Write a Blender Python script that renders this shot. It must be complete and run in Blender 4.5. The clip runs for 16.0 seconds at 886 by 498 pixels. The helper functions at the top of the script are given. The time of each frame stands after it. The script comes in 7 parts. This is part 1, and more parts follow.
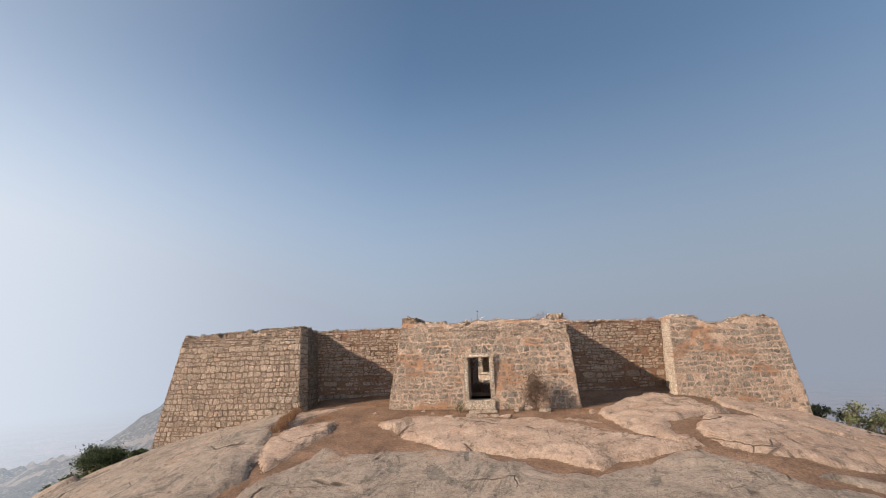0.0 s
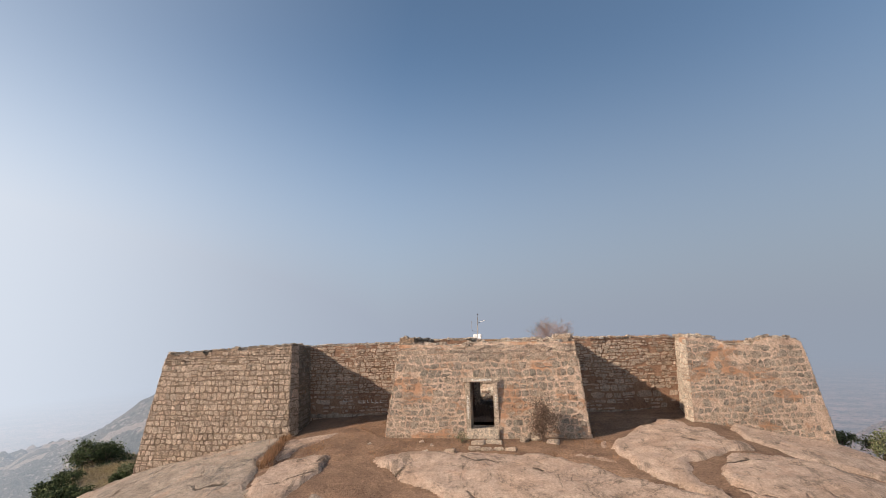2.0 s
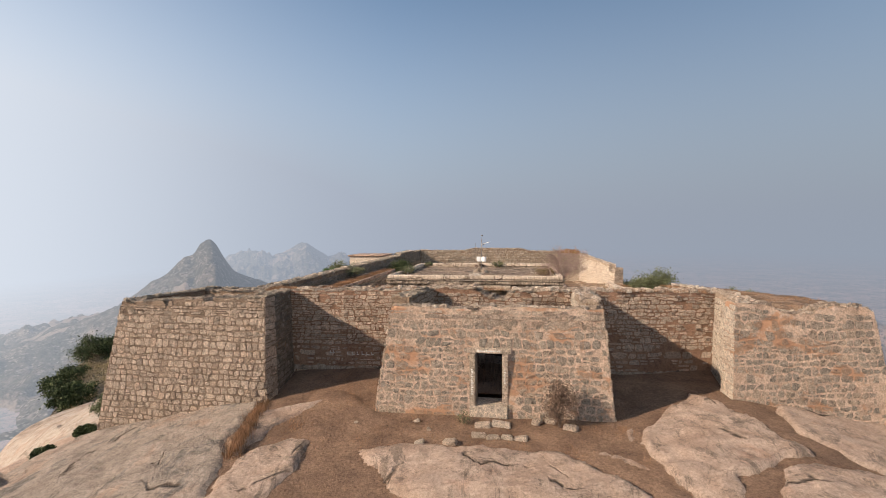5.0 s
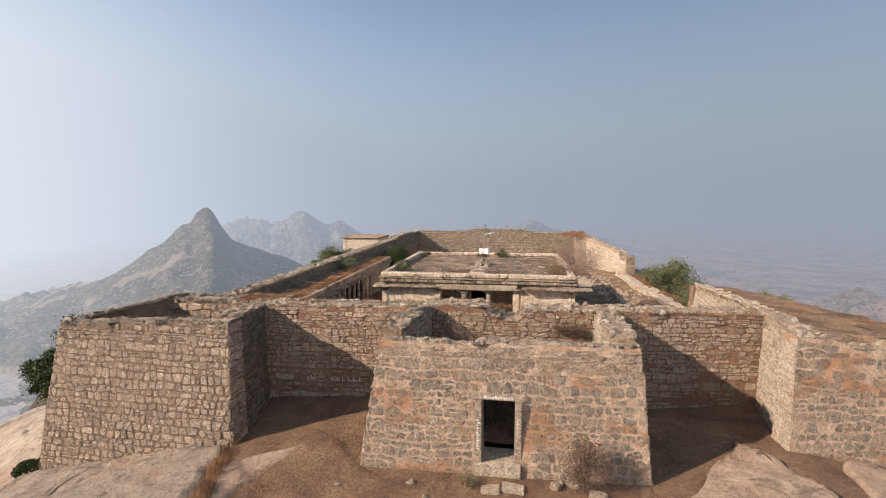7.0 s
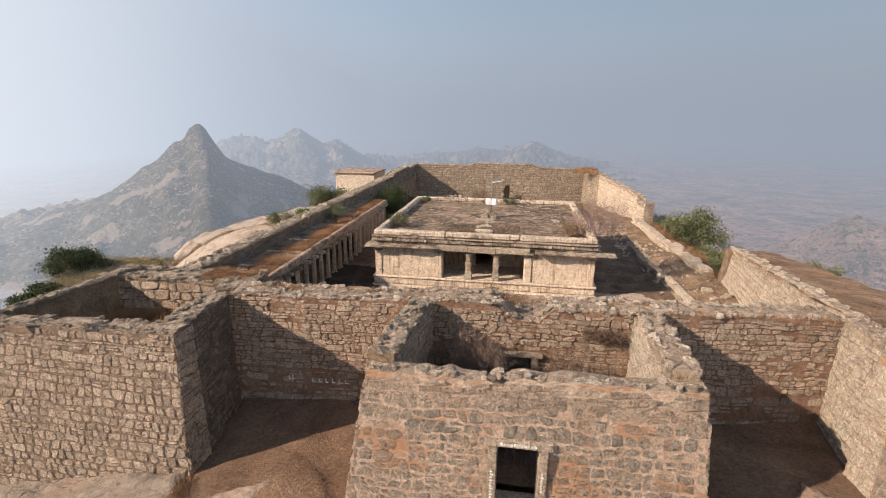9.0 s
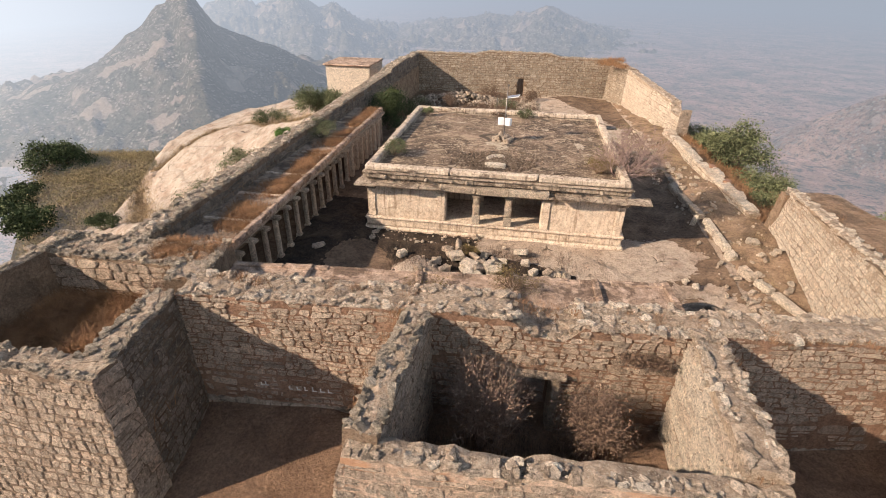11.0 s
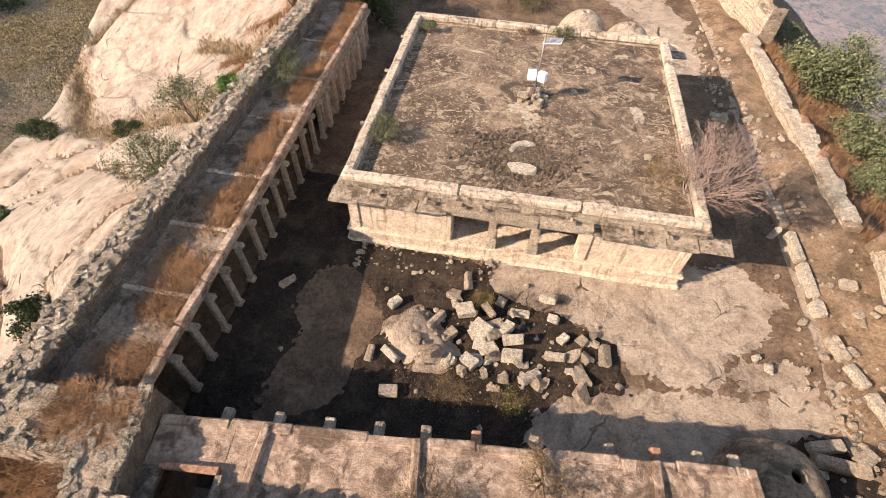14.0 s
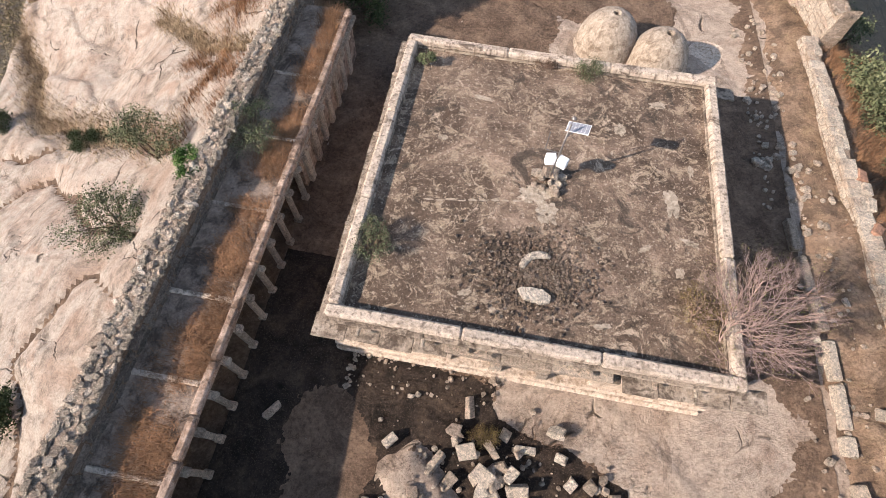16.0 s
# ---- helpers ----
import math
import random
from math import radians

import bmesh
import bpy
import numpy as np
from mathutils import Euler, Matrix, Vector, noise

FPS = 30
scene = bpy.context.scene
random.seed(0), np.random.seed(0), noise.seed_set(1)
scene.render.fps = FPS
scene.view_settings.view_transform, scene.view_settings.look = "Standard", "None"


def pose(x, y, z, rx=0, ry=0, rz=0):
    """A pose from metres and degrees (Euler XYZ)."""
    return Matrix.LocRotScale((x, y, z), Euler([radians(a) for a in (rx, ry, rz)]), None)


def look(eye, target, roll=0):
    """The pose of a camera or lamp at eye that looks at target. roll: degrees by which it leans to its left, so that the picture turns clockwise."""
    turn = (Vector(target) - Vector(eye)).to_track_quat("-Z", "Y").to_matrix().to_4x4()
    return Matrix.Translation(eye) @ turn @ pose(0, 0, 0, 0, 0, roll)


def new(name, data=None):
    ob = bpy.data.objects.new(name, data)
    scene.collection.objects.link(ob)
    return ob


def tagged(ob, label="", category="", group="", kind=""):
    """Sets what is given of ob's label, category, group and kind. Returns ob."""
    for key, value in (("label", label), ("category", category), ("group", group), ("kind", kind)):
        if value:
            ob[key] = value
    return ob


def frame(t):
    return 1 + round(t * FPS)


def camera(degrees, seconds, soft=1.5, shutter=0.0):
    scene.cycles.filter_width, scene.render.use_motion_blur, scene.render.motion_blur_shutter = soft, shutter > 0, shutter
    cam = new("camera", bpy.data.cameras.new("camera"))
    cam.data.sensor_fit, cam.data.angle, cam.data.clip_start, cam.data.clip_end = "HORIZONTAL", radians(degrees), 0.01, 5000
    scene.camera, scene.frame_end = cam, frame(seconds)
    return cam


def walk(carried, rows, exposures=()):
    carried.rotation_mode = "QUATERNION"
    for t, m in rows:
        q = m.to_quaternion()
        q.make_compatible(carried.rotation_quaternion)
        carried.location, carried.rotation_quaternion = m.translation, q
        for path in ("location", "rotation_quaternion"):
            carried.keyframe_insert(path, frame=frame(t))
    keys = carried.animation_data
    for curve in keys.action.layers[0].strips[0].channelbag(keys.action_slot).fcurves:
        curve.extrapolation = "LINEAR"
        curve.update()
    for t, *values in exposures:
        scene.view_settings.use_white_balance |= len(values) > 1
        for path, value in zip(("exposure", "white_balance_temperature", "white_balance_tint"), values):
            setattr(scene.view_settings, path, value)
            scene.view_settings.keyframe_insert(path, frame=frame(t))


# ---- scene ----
# camera: seconds, x, y, z, pitch, lean, heading
cam = camera(84.66, 16.0, 0.9)
PATH = [
    (0, 2.343, 0.614, 1.896, 102.298, 1.822, 9.112),
    (0.5, 2.253, 0.910, 2.291, 102.002, 1.786, 8.948),
    (1, 2.190, 1.228, 2.657, 101.666, 1.765, 8.897),
    (1.5, 2.138, 1.554, 3.024, 101.284, 1.708, 8.902),
    (2, 2.075, 1.927, 3.433, 100.634, 1.631, 8.856),
    (2.5, 1.994, 2.373, 3.890, 99.557, 1.574, 8.810),
    (3, 1.894, 2.917, 4.353, 98.563, 1.502, 8.776),
    (3.5, 1.762, 3.548, 4.789, 97.661, 1.333, 8.705),
    (4, 1.661, 4.245, 5.214, 93.893, 1.079, 8.696),
    (4.2, 1.615, 4.533, 5.377, 91.745, 0.969, 8.754),
    (6.3, 1.134, 7.874, 6.845, 85.779, 0.019, 8.716),
    (6.5, 1.064, 8.188, 6.998, 85.252, 0.198, 8.684),
    (7, 0.892, 9.060, 7.320, 84.006, 0.063, 8.700),
    (7.5, 0.712, 10.003, 7.655, 82.823, -0.048, 8.651),
    (8, 0.528, 10.914, 8.007, 81.393, -0.164, 8.635),
    (8.5, 0.337, 11.900, 8.346, 78.155, -0.414, 8.691),
    (9, 0.118, 12.917, 8.666, 74.719, -0.660, 8.683),
    (9.2, 0.025, 13.311, 8.794, 73.387, -0.937, 8.670),
    (11.3, -0.611, 17.926, 10.552, 58.403, -0.800, 9.456),
    (11.5, -0.701, 18.435, 10.784, 57.028, -0.791, 9.508),
    (12, -0.930, 19.777, 11.356, 53.509, -0.988, 9.673),
    (12.5, -1.180, 21.130, 11.893, 49.962, -1.177, 9.774),
    (13, -1.472, 22.595, 12.424, 46.372, -1.275, 9.849),
    (13.5, -1.810, 24.204, 12.897, 42.880, -1.353, 9.914),
    (14, -2.157, 25.858, 13.317, 39.256, -1.362, 10.001),
    (14.5, -2.546, 27.533, 13.650, 35.798, -1.510, 10.036),
    (15, -2.916, 29.253, 13.967, 32.261, -1.510, 10.084),
    (15.5, -3.186, 30.950, 14.582, 29.230, -1.467, 10.228),
    (16, -3.412, 32.711, 15.466, 27.190, -1.475, 10.201),
]
walk(cam, [(t, pose(x, y, z, rx, ry, rz)) for t, x, y, z, rx, ry, rz in PATH],
     [(t, e, k, 10) for t, e, k in ((0, 0.60, 6400), (4, 0.58, 6450), (7, 0.66, 6500), (9, 0.70, 6500), (11.5, 0.96, 6600), (13, 1.16, 6600), (15, 1.21, 6600), (15.5, 1.16, 6400), (16, 1.03, 5850))])

# ---- world, sun ----
SUN = Vector((-0.865, -0.500, 0.560)).normalized()   # towards the sun
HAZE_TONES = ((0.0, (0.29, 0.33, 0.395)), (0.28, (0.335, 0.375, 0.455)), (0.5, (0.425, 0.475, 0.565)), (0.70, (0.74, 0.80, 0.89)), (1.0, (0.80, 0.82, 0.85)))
world = bpy.data.worlds.new("sky")
scene.world = world
world.use_nodes = True
wn, wl = world.node_tree.nodes, world.node_tree.links
wn.clear()
w_out = wn.new("ShaderNodeOutputWorld")
w_bg = wn.new("ShaderNodeBackground")
w_sky = wn.new("ShaderNodeTexSky")
w_sky.sky_type = "NISHITA"
w_sky.sun_disc = False
w_sky.sun_elevation = math.asin(SUN.z)
w_sky.sun_rotation = -math.atan2(SUN.x, SUN.y) % (2 * math.pi)
w_sky.altitude = 900
w_sky.air_density, w_sky.dust_density, w_sky.ozone_density = 1.0, 2.2, 0.25
w_bg.inputs["Strength"].default_value = 0.078
w_dir = wn.new("ShaderNodeTexCoord")
w_xyz = wn.new("ShaderNodeSeparateXYZ")
wl.new(w_dir.outputs["Generated"], w_xyz.inputs[0])


def w_math(how, a, b):
    n = wn.new("ShaderNodeMath")
    n.operation = how
    for k, v in ((0, a), (1, b)):
        if isinstance(v, (int, float)):
            n.inputs[k].default_value = v
        else:
            wl.new(v, n.inputs[k])
    return n.outputs[0]


w_up = wn.new("ShaderNodeCombineXYZ")          # below the horizon the haze goes on
wl.new(w_xyz.outputs[0], w_up.inputs[0])
wl.new(w_xyz.outputs[1], w_up.inputs[1])
wl.new(w_math("MAXIMUM", w_xyz.outputs[2], 0.03), w_up.inputs[2])
wl.new(w_up.outputs[0], w_sky.inputs["Vector"])
# morning haze: brighter towards the sun, thinning out upwards
w_side = w_math("ADD", w_math("MULTIPLY", w_xyz.outputs[0], SUN.x / math.hypot(SUN.x, SUN.y)), w_math("MULTIPLY", w_xyz.outputs[1], SUN.y / math.hypot(SUN.x, SUN.y)))
w_tone = wn.new("ShaderNodeValToRGB")
wl.new(w_math("MULTIPLY_ADD", w_side, 0.5), w_tone.inputs["Fac"])
w_tone.inputs["Fac"].links[0].from_node.inputs[2].default_value = 0.5
w_tone.color_ramp.interpolation = "B_SPLINE"
for k, (p, c) in enumerate(HAZE_TONES):
    e = w_tone.color_ramp.elements[k] if k < 2 else w_tone.color_ramp.elements.new(p)
    e.position, e.color = p, (*c, 1)
w_thin = wn.new("ShaderNodeMapRange")
w_thin.interpolation_type = "SMOOTHSTEP"
wl.new(w_xyz.outputs[2], w_thin.inputs["Value"])
for k, v in (("From Min", 0.0), ("From Max", 0.56), ("To Min", 1.0), ("To Max", 0.0)):
    w_thin.inputs[k].default_value = v
w_mix = wn.new("ShaderNodeMix")
w_mix.data_type = "RGBA"
w_near = wn.new("ShaderNodeMapRange")           # and reaching higher on the side of the sun
wl.new(w_side, w_near.inputs["Value"])
for k, v in (("From Min", -0.25), ("From Max", 0.6), ("To Min", 0.0), ("To Max", 0.52)):
    w_near.inputs[k].default_value = v
wl.new(w_math("MINIMUM", w_math("ADD", w_thin.outputs["Result"], w_near.outputs["Result"]), 1.0), w_mix.inputs[0])
w_clear = wn.new("ShaderNodeVectorMath")
w_clear.operation = "MULTIPLY"
w_clear.inputs[1].default_value = (1.04, 1.15, 1.16)
wl.new(w_sky.outputs["Color"], w_clear.inputs[0])
wl.new(w_clear.outputs["Vector"], w_mix.inputs[6])
w_gain = wn.new("ShaderNodeVectorMath")
w_gain.operation = "SCALE"
w_gain.inputs["Scale"].default_value = 8.6
wl.new(w_tone.outputs["Color"], w_gain.inputs[0])
wl.new(w_gain.outputs["Vector"], w_mix.inputs[7])
wl.new(w_mix.outputs[2], w_bg.inputs["Color"])
wl.new(w_bg.outputs["Background"], w_out.inputs["Surface"])

sun_data = bpy.data.lights.new("sun", "SUN")
sun_data.energy, sun_data.angle, sun_data.color = 5.0, radians(0.7), (1.0, 0.795, 0.60)
sun = new("sun", sun_data)
sun.matrix_world = look((0, 0, 60), Vector((0, 0, 60)) - SUN)

# ---- materials ----


class Mat:
    """A node material in the making."""

    def __init__(self, name):
        self.m = bpy.data.materials.new(name)
        self.m.use_nodes = True
        self.n, self.l = self.m.node_tree.nodes, self.m.node_tree.links
        self.bsdf = self.n["Principled BSDF"]
        self.pos = self.n.new("ShaderNodeNewGeometry")

    def noise(self, scale, detail=6.0, rough=0.6, stretch=None, distort=0.0):
        t = self.n.new("ShaderNodeTexNoise")
        t.inputs["Scale"].default_value, t.inputs["Detail"].default_value = scale, detail
        t.inputs["Roughness"].default_value, t.inputs["Distortion"].default_value = rough, distort
        src = self.pos.outputs["Position"]
        if stretch:
            mp = self.n.new("ShaderNodeMapping")
            mp.inputs["Scale"].default_value = stretch
            self.l.new(src, mp.inputs["Vector"])
            src = mp.outputs["Vector"]
        self.l.new(src, t.inputs["Vector"])
        wide = self.n.new("ShaderNodeMapRange")      # spread the values over 0 to 1
        wide.inputs["From Min"].default_value, wide.inputs["From Max"].default_value = 0.30, 0.70
        self.l.new(t.outputs["Fac"], wide.inputs["Value"])
        return wide.outputs["Result"]

    def cells(self, scale, feature="F1"):
        t = self.n.new("ShaderNodeTexVoronoi")
        t.feature = feature
        t.inputs["Scale"].default_value = scale
        self.l.new(self.pos.outputs["Position"], t.inputs["Vector"])
        return t.outputs["Distance"]

    def ramp(self, fac, stops, way="LINEAR"):
        r = self.n.new("ShaderNodeValToRGB")
        r.color_ramp.interpolation = way
        e = r.color_ramp.elements
        while len(e) < len(stops):
            e.new(0.5)
        for k, (p, c) in enumerate(stops):
            e[k].position = p
            e[k].color = (c, c, c, 1) if isinstance(c, (int, float)) else (*c, 1)
        self.l.new(fac, r.inputs["Fac"])
        return r.outputs["Color"]

    def mix(self, fac, a, b, how="MIX"):
        x = self.n.new("ShaderNodeMix")
        x.data_type, x.blend_type = "RGBA", how
        for k, v in ((0, fac), (6, a), (7, b)):
            if isinstance(v, (int, float)):
                x.inputs[k].default_value = v if k == 0 else (v, v, v, 1)
            elif isinstance(v, tuple):
                x.inputs[k].default_value = (*v, 1)
            else:
                self.l.new(v, x.inputs[k])
        return x.outputs[2]

    def math(self, how, a, b=0.0):
        x = self.n.new("ShaderNodeMath")
        x.operation = how
        for k, v in ((0, a), (1, b)):
            if isinstance(v, (int, float)):
                x.inputs[k].default_value = v
            else:
                self.l.new(v, x.inputs[k])
        return x.outputs[0]

    def chance(self):
        """A random number for each object and each loose piece of a mesh."""
        o = self.n.new("ShaderNodeObjectInfo")
        return self.math("FRACT", self.math("ADD", o.outputs["Random"], self.pos.outputs["Random Per Island"]))

    def done(self, colour, rough=0.9, bump=None, strength=0.5, distance=0.03, spec=0.25):
        if isinstance(colour, tuple):
            self.bsdf.inputs["Base Color"].default_value = (*colour, 1)
        else:
            self.l.new(colour, self.bsdf.inputs["Base Color"])
        if isinstance(rough, (int, float)):
            self.bsdf.inputs["Roughness"].default_value = rough
        else:
            self.l.new(rough, self.bsdf.inputs["Roughness"])
        self.bsdf.inputs["Specular IOR Level"].default_value = spec
        if bump is not None:
            b = self.n.new("ShaderNodeBump")
            b.inputs["Strength"].default_value, b.inputs["Distance"].default_value = strength, distance
            self.l.new(bump, b.inputs["Height"])
            self.l.new(b.outputs["Normal"], self.bsdf.inputs["Normal"])
        return self.m


def stone_material(name, cols, wash=None, wash_at=0.6, lift=0.7, lichen_at=0.72):
    m = Mat(name)
    c = m.ramp(m.chance(), [(k / (len(cols) - 1), v) for k, v in enumerate(cols)])
    grain = m.noise(17, 5, 0.8)
    blotch = m.noise(5.0, 8, 0.8, None, 0.5)
    c = m.mix(1.0, c, m.ramp(grain, [(0.05, 0.42), (0.5, 1.0), (0.95, 1.5)]), "MULTIPLY")
    c = m.mix(1.0, c, m.ramp(blotch, [(0.05, lift - 0.2), (0.45, 1.0), (0.95, 1.4)]), "MULTIPLY")
    c = m.mix(m.ramp(m.noise(11, 5, 0.75), [(0.08, 0.85), (0.2, 0.0)]), c, (0.07, 0.055, 0.042))     # pits
    c = m.mix(m.ramp(m.noise(9, 6, 0.8), [(0.72, 0.0), (0.82, 0.7)]), c, (0.66, 0.58, 0.47))      # lime flakes
    if wash:
        patch = m.noise(0.75, 7, 0.68, (1, 1, 1.5), 0.6)
        c = m.mix(m.ramp(patch, [(wash_at, 0.0), (wash_at + 0.16, 0.55)]), c, wash)
    lichen = m.noise(2.6, 8, 0.76)
    c = m.mix(m.ramp(lichen, [(lichen_at, 0.0), (lichen_at + 0.12, 0.7)]), c, (0.11, 0.098, 0.082))
    return m.done(c, 0.92, m.math("ADD", m.math("MULTIPLY", grain, 1.6), m.math("MULTIPLY", blotch, 2.0)), 1.0, 0.05)


def earth_material(name, cols, scale=1.6, speck=(0.4, 0.3, 0.2), amount=0.6, fine=24.0, wash=None, burnt=0.0):
    m = Mat(name)
    big = m.noise(scale, 8, 0.68, None, 0.4)
    small = m.noise(fine * 0.55, 6, 0.82)
    c = m.ramp(big, [(0.1 + 0.8 * k / (len(cols) - 1), v) for k, v in enumerate(cols)])
    c = m.mix(1.0, c, m.ramp(small, [(0.05, 0.45), (0.5, 1.0), (0.95, 1.5)]), "MULTIPLY")
    c = m.mix(m.ramp(m.noise(fine * 1.7, 3, 0.5), [(0.70, 0.0), (0.82, amount)]), c, speck)
    if wash:
        c = m.mix(m.ramp(m.noise(0.75, 6, 0.62, (1, 1, 1.5), 0.6), [(0.55, 0.0), (0.78, 0.8)]), c, wash)
    if burnt:
        c = m.mix(m.ramp(m.noise(0.7, 9, 0.78, None, 0.8), [(0.52, 0.0), (0.66, burnt)]), c, (0.045, 0.034, 0.027))
    return m.done(c, 0.95, m.math("ADD", small, m.math("MULTIPLY", big, 2.0)), 1.0, 0.05)


def granite_material(name, tones, patch):
    """Bare granite with fine splits, dark runs and rough weathered patches."""
    m = Mat(name)
    big = m.noise(0.4, 9, 0.66, None, 0.8)
    mid = m.noise(2.3, 7, 0.72)
    fine = m.noise(13, 6, 0.85)
    c = m.ramp(big, [(0.08 + 0.84 * k / (len(tones) - 1), v) for k, v in enumerate(tones)])
    worn = m.noise(0.8, 10, 0.78, (1.0, 0.55, 0.6), 1.0)
    c = m.mix(m.ramp(worn, [(0.60, 0.0), (0.70, 0.85)]), c, m.ramp(mid, [(0.1, tuple(v * 0.7 for v in patch)), (0.9, tuple(v * 1.25 for v in patch))]))
    c = m.mix(1.0, c, m.ramp(mid, [(0.0, 0.62), (0.4, 1.0), (1.0, 1.2)]), "MULTIPLY")
    c = m.mix(1.0, c, m.ramp(fine, [(0.05, 0.55), (0.5, 1.0), (0.95, 1.35)]), "MULTIPLY")
    c = m.mix(m.ramp(m.noise(0.55, 8, 0.7, (0.45, 1.6, 1.0), 0.8), [(0.82, 0.0), (0.88, 0.5)]), c, (0.16, 0.13, 0.105))     # damp runs
    warp = m.n.new("ShaderNodeTexNoise")
    warp.inputs["Scale"].default_value, warp.inputs["Detail"].default_value = 0.5, 4.0
    m.l.new(m.pos.outputs["Position"], warp.inputs["Vector"])
    add = m.n.new("ShaderNodeVectorMath")
    add.operation = "MULTIPLY_ADD"
    add.inputs[1].default_value = (2.2, 2.2, 0.5)
    m.l.new(warp.outputs["Color"], add.inputs[0])
    m.l.new(m.pos.outputs["Position"], add.inputs[2])
    split = m.n.new("ShaderNodeTexVoronoi")
    split.feature = "DISTANCE_TO_EDGE"
    split.inputs["Scale"].default_value = 0.14
    m.l.new(add.outputs[0], split.inputs["Vector"])
    line = m.ramp(split.outputs["Distance"], [(0.0, 1.0), (0.004, 0.8), (0.009, 0.0)])
    crack = m.mix(1.0, line, m.ramp(m.noise(0.5, 3, 0.5), [(0.58, 0.0), (0.72, 1.0)]), "MULTIPLY")
    c = m.mix(crack, c, (0.08, 0.06, 0.045))
    fissure = m.n.new("ShaderNodeTexVoronoi")
    fissure.feature = "DISTANCE_TO_EDGE"
    fissure.inputs["Scale"].default_value = 0.3
    m.l.new(add.outputs[0], fissure.inputs["Vector"])
    thin = m.mix(1.0, m.ramp(fissure.outputs["Distance"], [(0.0, 0.7), (0.004, 0.5), (0.010, 0.0)]), m.ramp(m.noise(0.45, 4, 0.6), [(0.66, 0.0), (0.76, 1.0)]), "MULTIPLY")
    c = m.mix(thin, c, (0.11, 0.08, 0.06))
    rim = m.ramp(m.noise(0.33, 7, 0.62, (1.0, 1.6, 1.0), 0.4), [(0.47, 0.0), (0.495, 0.55), (0.50, 0.0)])        # edges of flaked sheets
    c = m.mix(rim, c, tuple(v * 0.45 for v in patch))
    bump = m.math("SUBTRACT", m.math("ADD", m.math("MULTIPLY", mid, 1.6), m.math("MULTIPLY", fine, 0.8)), m.math("MULTIPLY", m.math("ADD", crack, thin), 4.0))
    return m.done(c, 0.9, bump, 0.9, 0.045)


def plaster_material(name, cols, dark=(0.10, 0.08, 0.065), at=0.52, scale=1.3, streaks=True):
    m = Mat(name)
    big = m.noise(scale, 9, 0.72, (1, 1, 1.6), 0.5)
    fine = m.noise(12, 6, 0.82)
    c = m.ramp(m.noise(scale * 2.3, 7, 0.66), [(0.1, cols[0]), (0.5, cols[1]), (0.9, cols[2])])
    c = m.mix(m.ramp(big, [(at, 0.0), (at + 0.22, 0.9)]), c, dark)
    if streaks:
        run = m.noise(7.0, 4, 0.6, (1, 1, 0.10))
        c = m.mix(m.ramp(run, [(0.55, 0.0), (0.9, 0.75)]), c, dark)
    c = m.mix(1.0, c, m.ramp(fine, [(0.05, 0.6), (0.5, 1.0), (0.95, 1.32)]), "MULTIPLY")
    return m.done(c, 0.92, m.math("ADD", fine, m.math("MULTIPLY", big, 2.0)), 0.9, 0.035)


def roof_material():
    """Old lime terrace, gone brown and black, with pale worn flakes."""
    m = Mat("terrace")
    fine = m.noise(15, 6, 0.85)
    c = m.ramp(m.noise(0.5, 10, 0.74, None, 0.8), [(0.1, (0.0705, 0.0501, 0.0365)), (0.4, (0.137, 0.0968, 0.0707)), (0.65, (0.224, 0.16, 0.119)), (0.95, (0.415, 0.307, 0.23))])
    c = m.mix(m.ramp(m.noise(2.4, 10, 0.82, None, 0.8), [(0.56, 0.0), (0.64, 0.8)]), c, (0.432, 0.337, 0.246))
    c = m.mix(m.ramp(m.noise(0.85, 10, 0.78, None, 1.2), [(0.74, 0.0), (0.78, 0.9)]), c, (0.536, 0.421, 0.322))
    c = m.mix(m.ramp(m.noise(9.0, 6, 0.75), [(0.70, 0.0), (0.78, 0.85)]), c, (0.536, 0.447, 0.356))
    c = m.mix(m.ramp(m.noise(0.6, 9, 0.76, None, 0.8), [(0.22, 0.85), (0.36, 0.0)]), c, (0.0648, 0.0522, 0.0424))
    c = m.mix(m.ramp(m.noise(5.0, 7, 0.8), [(0.14, 0.8), (0.28, 0.0)]), c, (0.0691, 0.0522, 0.0407))
    c = m.mix(1.0, c, m.ramp(fine, [(0.05, 0.42), (0.5, 1.0), (0.95, 1.5)]), "MULTIPLY")
    return m.done(c, 0.95, fine, 1.0, 0.035)


def plant_material(name, a, b, c3):
    m = Mat(name)
    c = m.ramp(m.chance(), [(0.0, a), (0.5, b), (1.0, c3)])
    c = m.mix(1.0, c, m.ramp(m.noise(1.6, 4, 0.6), [(0.3, 0.7), (0.7, 1.25)]), "MULTIPLY")
    m.bsdf.inputs["Subsurface Weight"].default_value = 0.0
    return m.done(c, 0.75, None, spec=0.2)


def plain_material(name, colour, rough, metal=0.0, vary=0.12):
    m = Mat(name)
    c = m.mix(1.0, colour, m.ramp(m.noise(9, 5, 0.7), [(0.3, 1 - vary), (0.7, 1 + vary)]), "MULTIPLY")
    m.bsdf.inputs["Metallic"].default_value = metal
    return m.done(c, rough)


